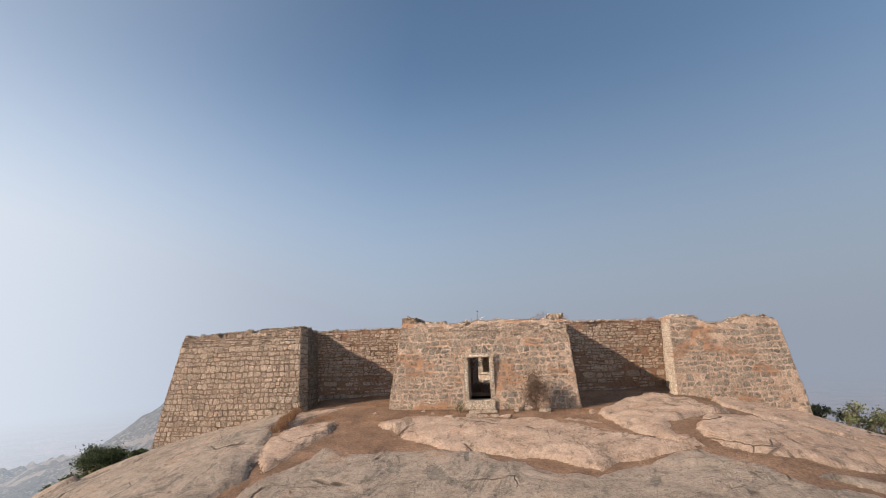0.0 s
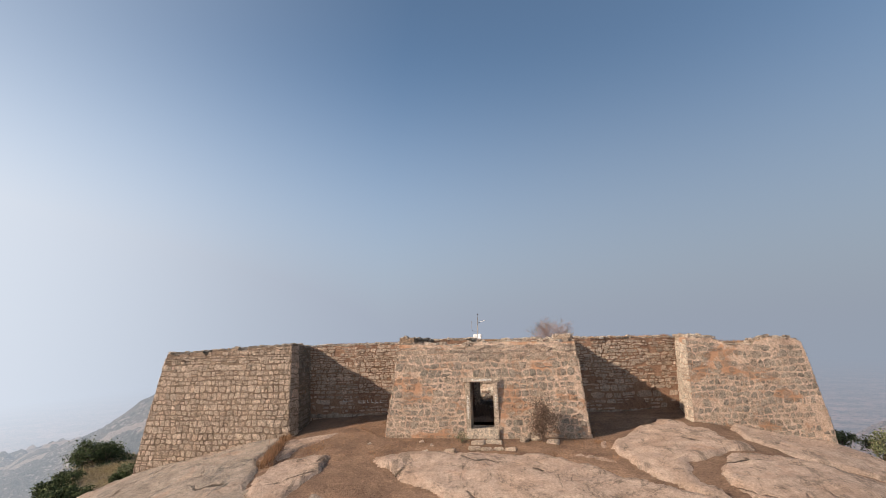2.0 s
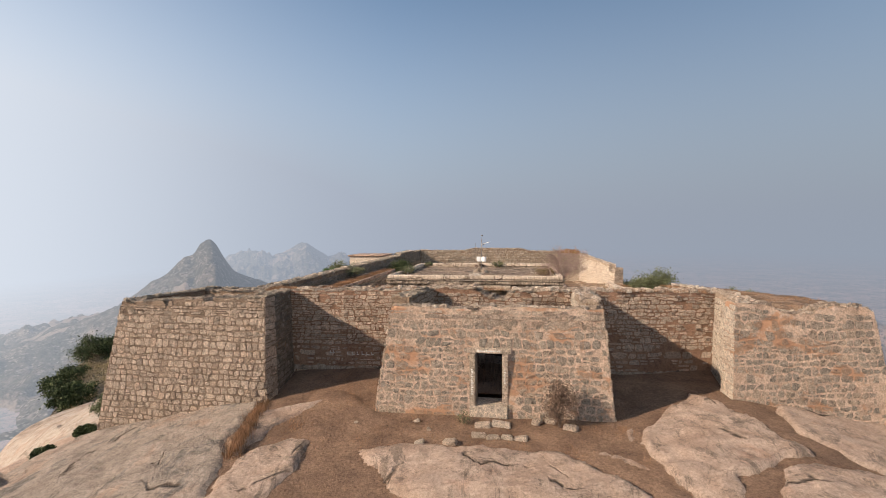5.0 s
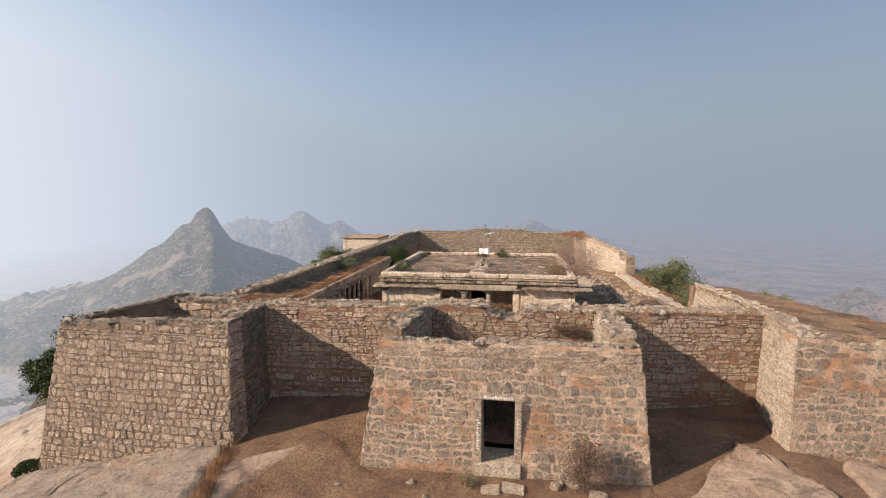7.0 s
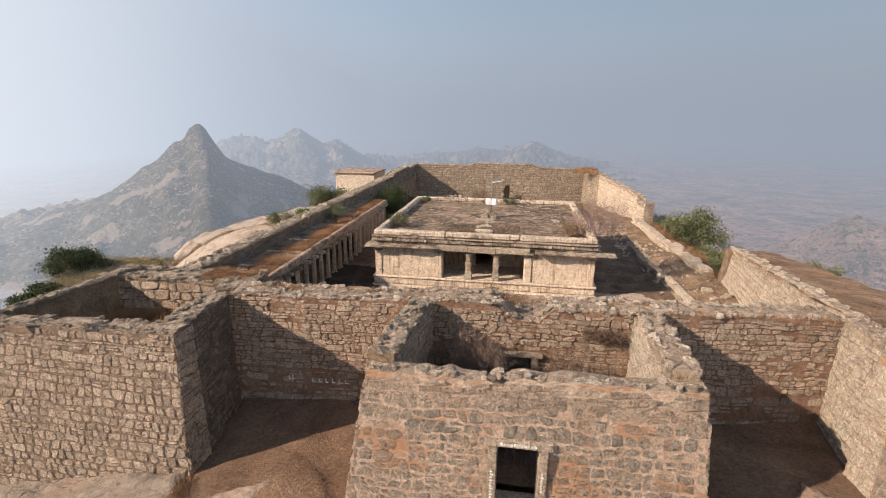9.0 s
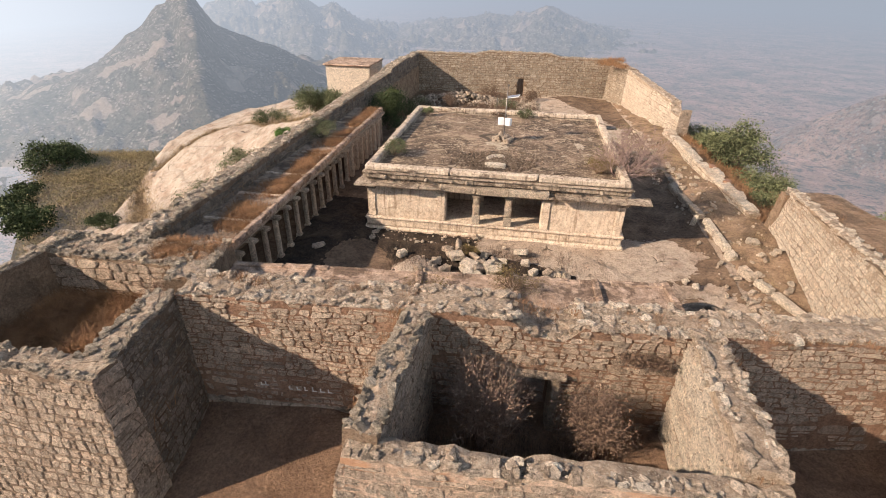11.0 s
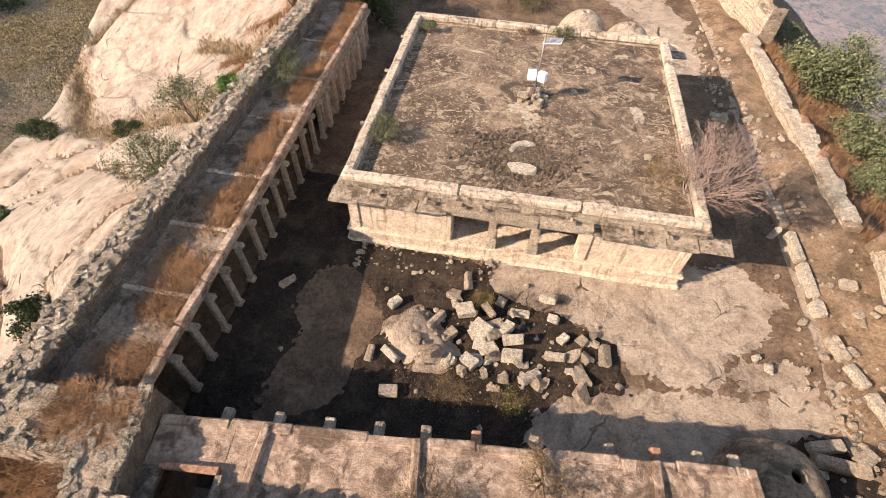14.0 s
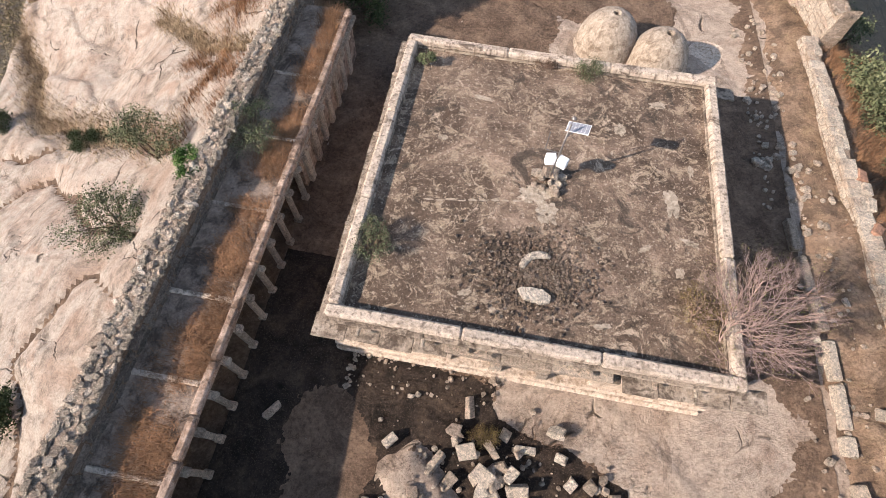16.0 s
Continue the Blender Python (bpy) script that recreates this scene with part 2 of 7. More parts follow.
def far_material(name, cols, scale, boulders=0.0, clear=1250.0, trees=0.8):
    """Distant land as a backdrop: morning haze painted in as glow, rising with distance."""
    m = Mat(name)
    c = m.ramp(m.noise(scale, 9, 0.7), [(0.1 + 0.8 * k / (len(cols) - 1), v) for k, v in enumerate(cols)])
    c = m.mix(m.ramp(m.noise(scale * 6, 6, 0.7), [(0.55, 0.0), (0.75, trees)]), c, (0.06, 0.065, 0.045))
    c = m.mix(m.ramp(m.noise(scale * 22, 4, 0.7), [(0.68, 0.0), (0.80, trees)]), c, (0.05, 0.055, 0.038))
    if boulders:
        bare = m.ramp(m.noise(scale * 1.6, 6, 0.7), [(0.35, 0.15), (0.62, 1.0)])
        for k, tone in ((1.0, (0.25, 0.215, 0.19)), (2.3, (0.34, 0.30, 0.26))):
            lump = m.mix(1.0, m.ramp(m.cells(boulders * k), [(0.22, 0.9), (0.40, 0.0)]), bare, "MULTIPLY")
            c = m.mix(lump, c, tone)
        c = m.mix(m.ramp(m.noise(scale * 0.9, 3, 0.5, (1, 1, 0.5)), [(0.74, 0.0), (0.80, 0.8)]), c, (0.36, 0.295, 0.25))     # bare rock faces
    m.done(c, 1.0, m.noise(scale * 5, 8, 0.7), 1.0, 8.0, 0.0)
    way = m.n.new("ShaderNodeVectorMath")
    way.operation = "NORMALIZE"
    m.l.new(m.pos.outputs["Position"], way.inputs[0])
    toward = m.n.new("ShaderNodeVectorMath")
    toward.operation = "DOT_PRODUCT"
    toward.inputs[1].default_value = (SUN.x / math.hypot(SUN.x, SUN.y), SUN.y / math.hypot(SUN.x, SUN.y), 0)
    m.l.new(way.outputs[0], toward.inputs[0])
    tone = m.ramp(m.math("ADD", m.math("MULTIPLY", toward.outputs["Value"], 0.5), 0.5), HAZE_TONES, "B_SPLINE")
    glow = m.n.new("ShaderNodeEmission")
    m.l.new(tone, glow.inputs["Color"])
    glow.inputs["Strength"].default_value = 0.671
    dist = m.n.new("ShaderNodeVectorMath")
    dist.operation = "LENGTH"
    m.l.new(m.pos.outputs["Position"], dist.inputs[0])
    left = m.math("POWER", 2.718, m.math("MULTIPLY", dist.outputs["Value"], -1.0 / clear))        # land colour left under the haze glow
    veil = m.n.new("ShaderNodeMapRange")            # more haze glow towards the sun
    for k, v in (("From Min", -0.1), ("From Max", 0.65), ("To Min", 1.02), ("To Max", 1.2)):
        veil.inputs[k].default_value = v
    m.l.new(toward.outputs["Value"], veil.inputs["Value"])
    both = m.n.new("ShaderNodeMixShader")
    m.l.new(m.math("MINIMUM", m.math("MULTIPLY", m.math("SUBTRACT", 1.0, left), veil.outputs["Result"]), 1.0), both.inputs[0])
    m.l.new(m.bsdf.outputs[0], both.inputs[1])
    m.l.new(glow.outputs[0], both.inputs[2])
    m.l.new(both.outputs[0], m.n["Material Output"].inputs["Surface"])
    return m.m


MAT = {
    "granite": granite_material("granite", [(0.317, 0.224, 0.172), (0.392, 0.287, 0.223), (0.434, 0.332, 0.267), (0.372, 0.252, 0.189)], (0.223, 0.173, 0.138)),
    "granite_grey": granite_material("granite_grey", [(0.225, 0.184, 0.155), (0.288, 0.24, 0.201), (0.326, 0.268, 0.224), (0.316, 0.231, 0.18)], (0.172, 0.154, 0.138)),
    "granite_pale": granite_material("granite_pale", [(0.3, 0.218, 0.168), (0.376, 0.3, 0.246), (0.43, 0.372, 0.319), (0.365, 0.269, 0.21)], (0.268, 0.215, 0.171)),
    "court_rock": granite_material("court_rock", [(0.312, 0.239, 0.188), (0.398, 0.314, 0.252), (0.444, 0.362, 0.297), (0.349, 0.262, 0.206)], (0.264, 0.202, 0.159)),
    "stone": stone_material("stone", [(0.367, 0.293, 0.235), (0.553, 0.443, 0.357), (0.455, 0.356, 0.284), (0.617, 0.499, 0.405), (0.406, 0.308, 0.238), (0.569, 0.431, 0.335)]),
    "gate_stone": stone_material("gate_stone", [(0.292, 0.254, 0.212), (0.423, 0.348, 0.284), (0.346, 0.29, 0.242), (0.476, 0.378, 0.298), (0.384, 0.301, 0.237)], (0.446, 0.249, 0.147), 0.60),
    "pebble": stone_material("pebble", [(0.138, 0.103, 0.0774), (0.241, 0.176, 0.129), (0.172, 0.129, 0.0989), (0.361, 0.284, 0.224), (0.206, 0.138, 0.0989)]),
    # mortar of the bastion's east side, its colour darkened to carry the shade
    "shaded_mortar": earth_material("shaded_mortar", [(0.112, 0.0817, 0.0602), (0.172, 0.129, 0.0946), (0.241, 0.185, 0.142)], 1.6, (0.258, 0.206, 0.163), 0.4),
    "old_stone": stone_material("old_stone", [(0.275, 0.231, 0.189), (0.431, 0.366, 0.298), (0.343, 0.279, 0.222), (0.51, 0.438, 0.36)]),
    # blackened weathered stone; on bl_side the dark colour also puts in shade
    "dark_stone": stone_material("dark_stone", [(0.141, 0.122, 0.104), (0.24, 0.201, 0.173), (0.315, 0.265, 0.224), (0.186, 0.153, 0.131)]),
    "rubble": stone_material("rubble", [(0.358, 0.286, 0.233), (0.596, 0.482, 0.387), (0.437, 0.339, 0.265), (0.695, 0.583, 0.484), (0.298, 0.229, 0.177), (0.795, 0.702, 0.605), (0.517, 0.42, 0.34)]),
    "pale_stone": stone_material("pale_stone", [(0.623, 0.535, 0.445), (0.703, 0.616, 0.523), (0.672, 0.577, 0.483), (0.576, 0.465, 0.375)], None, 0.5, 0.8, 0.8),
    "cut_stone": stone_material("cut_stone", [(0.455, 0.383, 0.313), (0.626, 0.53, 0.437), (0.551, 0.441, 0.351), (0.418, 0.343, 0.274)], None, 0.5, 0.8, 0.78),
    "bastion_mortar": earth_material("bastion_mortar", [(0.156, 0.11, 0.0797), (0.239, 0.173, 0.127), (0.319, 0.242, 0.183)], 1.8, (0.412, 0.327, 0.261), 0.5),
    "red_mortar": earth_material("red_mortar", [(0.19, 0.108, 0.0716), (0.289, 0.174, 0.119), (0.38, 0.254, 0.184)], 1.6, (0.418, 0.299, 0.224), 0.5),
    "mortar": earth_material("mortar", [(0.155, 0.107, 0.0757), (0.258, 0.182, 0.129), (0.361, 0.271, 0.198)], 2.0, (0.387, 0.31, 0.232), 0.6),
    "gate_mortar": earth_material("gate_mortar", [(0.432, 0.308, 0.231), (0.563, 0.42, 0.326), (0.648, 0.507, 0.405)], 1.4, (0.556, 0.42, 0.333), 0.4, 24.0, (0.494, 0.267, 0.155)),
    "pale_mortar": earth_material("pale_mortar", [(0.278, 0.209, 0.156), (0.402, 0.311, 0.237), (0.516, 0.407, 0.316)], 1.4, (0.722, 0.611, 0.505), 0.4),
    "rubble_top": earth_material("rubble_top", [(0.244, 0.18, 0.132), (0.389, 0.3, 0.232), (0.524, 0.428, 0.345)], 2.4, (0.506, 0.442, 0.36), 0.8, 16.0),
    "soil": earth_material("soil", [(0.155, 0.0972, 0.068), (0.229, 0.146, 0.101), (0.31, 0.204, 0.141)], 0.8, (0.31, 0.206, 0.126), 0.6),
    "court_soil": earth_material("court_soil", [(0.0972, 0.0643, 0.0457), (0.175, 0.118, 0.0823), (0.255, 0.177, 0.125)], 0.9, (0.263, 0.187, 0.127), 0.6, 14.0, None, 0.35),
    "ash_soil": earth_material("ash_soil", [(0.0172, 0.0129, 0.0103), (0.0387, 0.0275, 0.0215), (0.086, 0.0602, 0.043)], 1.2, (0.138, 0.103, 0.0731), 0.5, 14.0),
    "path_soil": earth_material("path_soil", [(0.144, 0.0963, 0.0658), (0.287, 0.194, 0.133), (0.424, 0.305, 0.219)], 0.9, (0.348, 0.247, 0.161), 0.6, 18.0, None, 0.45),
    "plaster": plaster_material("plaster", [(0.478, 0.373, 0.289), (0.643, 0.529, 0.429), (0.735, 0.632, 0.532)], (0.304, 0.214, 0.149), 0.68),
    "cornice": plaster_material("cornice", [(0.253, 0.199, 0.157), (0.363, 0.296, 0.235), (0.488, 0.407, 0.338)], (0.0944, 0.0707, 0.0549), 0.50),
    "parapet": plaster_material("parapet", [(0.402, 0.324, 0.255), (0.568, 0.47, 0.385), (0.685, 0.585, 0.493)], (0.128, 0.0931, 0.0717), 0.62),
    "cloister_roof": plaster_material("cloister_roof", [(0.19, 0.142, 0.113), (0.292, 0.226, 0.181), (0.396, 0.314, 0.255)], (0.0791, 0.0612, 0.048), 0.5, 1.1, False),
    "gallery_roof": plaster_material("gallery_roof", [(0.264, 0.182, 0.136), (0.39, 0.282, 0.219), (0.569, 0.434, 0.351)], (0.138, 0.0938, 0.0702), 0.5, 1.6, False),
    "terrace": roof_material(),
    "lime": plaster_material("lime", [(0.344, 0.28, 0.215), (0.447, 0.37, 0.292), (0.533, 0.456, 0.37)], (0.172, 0.138, 0.103), 0.6, 3.0, False),
    "dome_brown": plaster_material("dome_brown", [(0.198, 0.15, 0.112), (0.275, 0.215, 0.163), (0.378, 0.301, 0.237)], (0.103, 0.0774, 0.0585), 0.5, 1.6),
    "dome": plaster_material("dome", [(0.327, 0.267, 0.215), (0.413, 0.344, 0.28), (0.499, 0.426, 0.353)], (0.206, 0.159, 0.12), 0.6, 1.6),
    "dry_grass": plant_material("dry_grass", (0.218, 0.115, 0.0598), (0.31, 0.178, 0.0978), (0.167, 0.0929, 0.0505)),
    "pale_grass": plant_material("pale_grass", (0.292, 0.215, 0.133), (0.378, 0.288, 0.185), (0.215, 0.15, 0.0903)),
    "leaf": plant_material("leaf", (0.0301, 0.043, 0.0172), (0.0516, 0.0688, 0.0275), (0.0817, 0.0989, 0.043)),
    "leaf_grey": plant_material("leaf_grey", (0.0602, 0.0731, 0.0344), (0.112, 0.125, 0.0645), (0.181, 0.189, 0.107)),
    "leaf_yellow": plant_material("leaf_yellow", (0.172, 0.189, 0.0344), (0.241, 0.232, 0.0516), (0.12, 0.146, 0.0344)),
    "leaf_fresh": plant_material("leaf_fresh", (0.0516, 0.103, 0.0215), (0.0774, 0.138, 0.0301), (0.103, 0.163, 0.043)),
    "leaf_dry": plant_material("leaf_dry", (0.146, 0.0946, 0.043), (0.181, 0.146, 0.0516), (0.12, 0.0731, 0.043)),
    "scrub_leaf": plant_material("scrub_leaf", (0.265, 0.202, 0.116), (0.231, 0.194, 0.0993), (0.335, 0.244, 0.148)),
    "bark": plain_material("bark", (0.138, 0.103, 0.0774), 0.95),
    "dead_wood": plain_material("dead_wood", (0.258, 0.185, 0.15), 0.9, 0.0, 0.25),
    "pale_twig": plain_material("pale_twig", (0.303, 0.217, 0.192), 0.9, 0.0, 0.25),
    "thorn": plain_material("thorn", (0.146, 0.0989, 0.0731), 0.95, 0.0, 0.3),
    "white_metal": plain_material("white_metal", (0.78, 0.79, 0.80), 0.45, 0.0, 0.05),
    "grey_metal": plain_material("grey_metal", (0.189, 0.172, 0.163), 0.5, 0.6, 0.1),
    "solar": plain_material("solar", (0.21, 0.22, 0.26), 0.2, 0.0, 0.1),
    "white_paint": plain_material("white_paint", (0.619, 0.602, 0.568), 0.9, 0.0, 0.2),
    "red_stain": plain_material("red_stain", (0.258, 0.15, 0.103), 0.95, 0.0, 0.3),
    "black": plain_material("black", (0.0172, 0.0155, 0.0138), 0.9),
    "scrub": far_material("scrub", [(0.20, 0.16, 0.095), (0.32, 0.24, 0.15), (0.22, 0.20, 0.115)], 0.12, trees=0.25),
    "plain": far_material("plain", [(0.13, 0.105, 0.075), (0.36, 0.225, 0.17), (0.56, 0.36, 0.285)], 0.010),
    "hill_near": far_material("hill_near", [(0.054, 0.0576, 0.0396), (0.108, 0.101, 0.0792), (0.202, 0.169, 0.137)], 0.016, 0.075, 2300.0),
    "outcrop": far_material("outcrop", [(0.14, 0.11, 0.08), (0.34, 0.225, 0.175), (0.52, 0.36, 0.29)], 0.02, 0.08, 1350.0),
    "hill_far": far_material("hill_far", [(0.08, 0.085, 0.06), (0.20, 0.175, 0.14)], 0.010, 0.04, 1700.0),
}

# ---- mesh helpers ----
rnd = random.Random(7)


def fbm(x, y, z=0.0, octaves=4):
    v, a, f = 0.0, 0.5, 1.0
    for _ in range(octaves):
        v += a * noise.noise((x * f, y * f, z * f))
        a, f = a * 0.5, f * 2.03
    return v


class Shape:
    """Vertices and faces of one mesh in the making."""

    def __init__(self):
        self.v, self.f = [], []

    def add(self, verts, faces, m=None):
        k = len(self.v)
        self.v += [tuple(m @ Vector(p)) for p in verts] if m is not None else [tuple(p) for p in verts]
        self.f += [tuple(i + k for i in q) for q in faces]
        return self

    def box(self, lo, hi, c=0.02, m=None, jitter=0.0):
        """A box with cut edges."""
        c = min(c, *[(b - a) * 0.3 for a, b in zip(lo, hi)])
        vs = []
        for sx in (0, 1):
            for sy in (0, 1):
                for sz in (0, 1):
                    s = (sx, sy, sz)
                    corner = [hi[k] if s[k] else lo[k] for k in range(3)]
                    inn = [corner[k] + (-c if s[k] else c) for k in range(3)]
                    j = [rnd.uniform(-jitter, jitter) for _ in range(3)] if jitter else (0, 0, 0)
                    for k in range(3):
                        p = list(inn)
                        p[k] = corner[k]
                        vs.append(tuple(p[i] + j[i] for i in range(3)))

        def at(sx, sy, sz, k):
            return ((sx * 2 + sy) * 2 + sz) * 3 + k
        fs = [[at(0, 0, 0, 0), at(0, 0, 1, 0), at(0, 1, 1, 0), at(0, 1, 0, 0)], [at(1, 0, 0, 0), at(1, 1, 0, 0), at(1, 1, 1, 0), at(1, 0, 1, 0)],
              [at(0, 0, 0, 1), at(1, 0, 0, 1), at(1, 0, 1, 1), at(0, 0, 1, 1)], [at(0, 1, 0, 1), at(0, 1, 1, 1), at(1, 1, 1, 1), at(1, 1, 0, 1)],
              [at(0, 0, 0, 2), at(0, 1, 0, 2), at(1, 1, 0, 2), at(1, 0, 0, 2)], [at(0, 0, 1, 2), at(1, 0, 1, 2), at(1, 1, 1, 2), at(0, 1, 1, 2)]]
        for a in (0, 1):
            for b in (0, 1):
                fs.append([at(a, b, 0, 0), at(a, b, 1, 0), at(a, b, 1, 1), at(a, b, 0, 1)])
                fs.append([at(a, 0, b, 0), at(a, 1, b, 0), at(a, 1, b, 2), at(a, 0, b, 2)])
                fs.append([at(0, a, b, 1), at(1, a, b, 1), at(1, a, b, 2), at(0, a, b, 2)])
        for a in (0, 1):
            for b in (0, 1):
                for d in (0, 1):
                    fs.append([at(a, b, d, 0), at(a, b, d, 1), at(a, b, d, 2)])
        return self.add(vs, fs, m)

    def tube(self, path, radii, n=6, cap=True):
        k0 = len(self.v)
        pts = [Vector(p) for p in path]
        side = Vector((1, 0, 0))
        for i, p in enumerate(pts):
            d = (pts[min(i + 1, len(pts) - 1)] - pts[max(i - 1, 0)]).normalized()
            if abs(d.dot(side)) > 0.9:
                side = Vector((0, 1, 0))
            a = (side - d * side.dot(d)).normalized()
            b = d.cross(a)
            side = a
            for k in range(n):
                t = 2 * math.pi * k / n
                self.v.append(tuple(p + (a * math.cos(t) + b * math.sin(t)) * radii[i]))
        for i in range(len(pts) - 1):
            for k in range(n):
                q, r = k0 + i * n, (k + 1) % n
                self.f.append((q + k, q + r, q + n + r, q + n + k))
        if cap:
            self.f.append(tuple(k0 + n * (len(pts) - 1) + k for k in range(n)))
            self.f.append(tuple(k0 + n - 1 - k for k in range(n)))
        return self

    def turned(self, profile, n=24, at=(0, 0, 0), wob=0.0):
        """A form turned round an upright axis; profile of (radius, height)."""
        k0 = len(self.v)
        for r, z in profile:
            for k in range(n):
                t = 2 * math.pi * k / n
                w = 1 + wob * noise.noise((at[0] + 2 * math.cos(t), at[1] + 2 * math.sin(t), z * 1.3))
                self.v.append((at[0] + r * w * math.cos(t), at[1] + r * w * math.sin(t), at[2] + z))
        for i in range(len(profile) - 1):
            for k in range(n):
                a, b = k0 + i * n + k, k0 + i * n + (k + 1) % n
                self.f.append((a, b, b + n, a + n))
        return self

    def mesh(self, name, mat, smooth=False):
        me = bpy.data.meshes.new(name)
        me.from_pydata(self.v, [], self.f)
        for x in (mat if isinstance(mat, (list, tuple)) else [mat]):
            me.materials.append(MAT[x])
        if smooth:
            me.polygons.foreach_set("use_smooth", [True] * len(me.polygons))
        me.update()
        return me


def part(name, shape, mat, parent=None, label="", smooth=False, kind=""):
    ob = new(name, shape.mesh(name, mat, smooth) if isinstance(shape, Shape) else shape)
    if parent is not None:
        ob.parent = parent
    return tagged(ob, label, "", "", kind)


def thing(name, label, category, at=(0, 0, 0), turn=0.0, group="", kind=""):
    ob = new(name)
    ob.empty_display_size = 0.2
    ob.matrix_basis = pose(*at, 0, 0, turn)
    return tagged(ob, label, category, group, kind)


def chunk(seed, flat=0.5, rough=0.25, n=8):
    """A rough block about 1 across, as vertices and faces: a lump of stone with broken edges."""
    r = random.Random(seed)
    vs, fs = [], []
    levels = ((-0.5, 0.88), (-0.42, 1.0), (0.40, 0.97), (0.5, 0.88))
    ang = [2 * math.pi * (k + r.uniform(-0.25, 0.25)) / n for k in range(n)]
    base = [r.uniform(1 - rough, 1 + rough * 0.4) for _ in range(n)]
    for z, s in levels:
        for k in range(n):
            a = ang[k]
            q = 0.5 / max(abs(math.cos(a)), abs(math.sin(a))) * flat + 0.5 * (1 - flat)
            q *= base[k] * s * r.uniform(0.95, 1.05)
            vs.append((q * math.cos(a), q * math.sin(a), z + r.uniform(-0.05, 0.05)))
    for i in range(3):
        for k in range(n):
            a, b = i * n + k, i * n + (k + 1) % n
            fs.append((a, b, b + n, a + n))
    fs.append(tuple(3 * n + k for k in range(n)))
    fs.append(tuple(n - 1 - k for k in range(n)))
    return vs, fs


def rubble_cells(length, height, sw, sh, seed, loose=0.30, even=False):
    """Rough courses of irregular stones over a length and a height: outlines, each round its own middle."""
    r = random.Random(seed)
    rows, y = [], -sh * r.uniform(0.2, 0.8)
    while y < height + sh:
        rows.append(y)
        y += sh * r.choice((0.85, 1.0, 1.15) if even else (0.6, 0.8, 1.0, 1.0, 1.2, 1.45)) * r.uniform(0.9, 1.1)

    def bed(k, x):
        return rows[k] + sh * loose * (1.3 * noise.noise((x / (2.6 * sw), 3.7 * k, seed)) + 0.9 * noise.noise((x / (0.8 * sw), 5.1 * k, seed + 9)))
    cells = []
    for k in range(len(rows) - 1):
        h = rows[k + 1] - rows[k]
        x, lean = -sw * r.random(), 0.0
        while x < length:
            l = sw * r.choice((0.8, 0.9, 1.0, 1.15, 1.45) if even else (0.5, 0.7, 0.9, 1.0, 1.15, 1.4, 1.8)) * r.uniform(0.88, 1.12) * (0.75 + 0.25 * h / sh)
            lean2 = r.gauss(0, loose * 0.7) * h
            x1 = x + l
            t = r.uniform(0.35, 0.65)
            quads = [(0.0, 1.0, 0.0, 1.0)]
            if r.random() < (0.07 if even else 0.16) and h > 0.8 * sh:
                quads = [(0.0, 1.0, 0.0, t), (0.0, 1.0, t, 1.0)]
            elif r.random() < 0.12 and l > 1.1 * sw:
                quads = [(0.0, t, 0.0, 1.0), (t, 1.0, 0.0, 0.55), (t, 1.0, 0.55, 1.0)]
            for ua, ub, va, vb in quads:
                pts = []
                for u, v in ((ua, va), ((ua + ub) / 2, va), (ub, va), (ub, (va + vb) / 2), (ub, vb), ((ua + ub) / 2, vb), (ua, vb), (ua, (va + vb) / 2)):
                    px = x + l * u + (lean * (1 - u) + lean2 * u) * (v - 0.5)
                    py = bed(k, px) * (1 - v) + bed(k + 1, px) * v
                    pts.append((px + r.gauss(0, loose * 0.16) * sw * 0.6, py + r.gauss(0, loose * 0.16) * sh))
                pts = [(min(length, max(0.0, px)), py) for px, py in pts]
                mx, my = sum(p[0] for p in pts) / 8, sum(p[1] for p in pts) / 8
                area = 0.5 * sum(pts[q - 1][0] * pts[q][1] - pts[q][0] * pts[q - 1][1] for q in range(8))
                if 0 < mx < length and 0 < my < height and area > 0.10 * sw * sh:
                    cells.append((mx, my, [(px - mx, py - my) for px, py in pts]))
            x, lean = x1, lean2
    return cells


def cell_stone(poly, gap, proud, r):
    """A wall stone over that outline: worn corners, a rough broken face along z."""
    w = max(p[0] for p in poly) - min(p[0] for p in poly)
    h = max(p[1] for p in poly) - min(p[1] for p in poly)
    g = gap * r.uniform(0.5, 1.5)
    sx, sy = max(0.5, 1 - g / w), max(0.5, 1 - g / h)
    k4 = r.uniform(0.80, 0.95)          # corners drawn in
    cut = [(x * sx * (k4 if i % 2 == 0 else 1.0), y * sy * (k4 if i % 2 == 0 else 1.0)) for i, (x, y) in enumerate(poly)]
    n = len(cut)
    lift, tx, ty = r.uniform(0.5, 1.5), r.gauss(0, 0.5) / w, r.gauss(0, 0.5) / h
    vs = [(x, y, -proud) for x, y in cut]
    vs += [(x, y, proud * max(0.1, lift * 0.6 + tx * x + ty * y)) for x, y in cut]
    vs += [(x * 0.90, y * 0.88, proud * (lift + tx * x + ty * y + r.uniform(-0.2, 0.25))) for x, y in cut]
    vs.append((r.uniform(-0.15, 0.15) * w, r.uniform(-0.15, 0.15) * h, proud * lift * r.uniform(0.85, 1.2)))
    fs = []
    for i in range(2):
        for k in range(n):
            a, b = i * n + k, i * n + (k + 1) % n
            fs.append((a, b, b + n, a + n))
    fs += [(2 * n + k, 2 * n + (k + 1) % n, 3 * n) for k in range(n)]
    return vs, fs


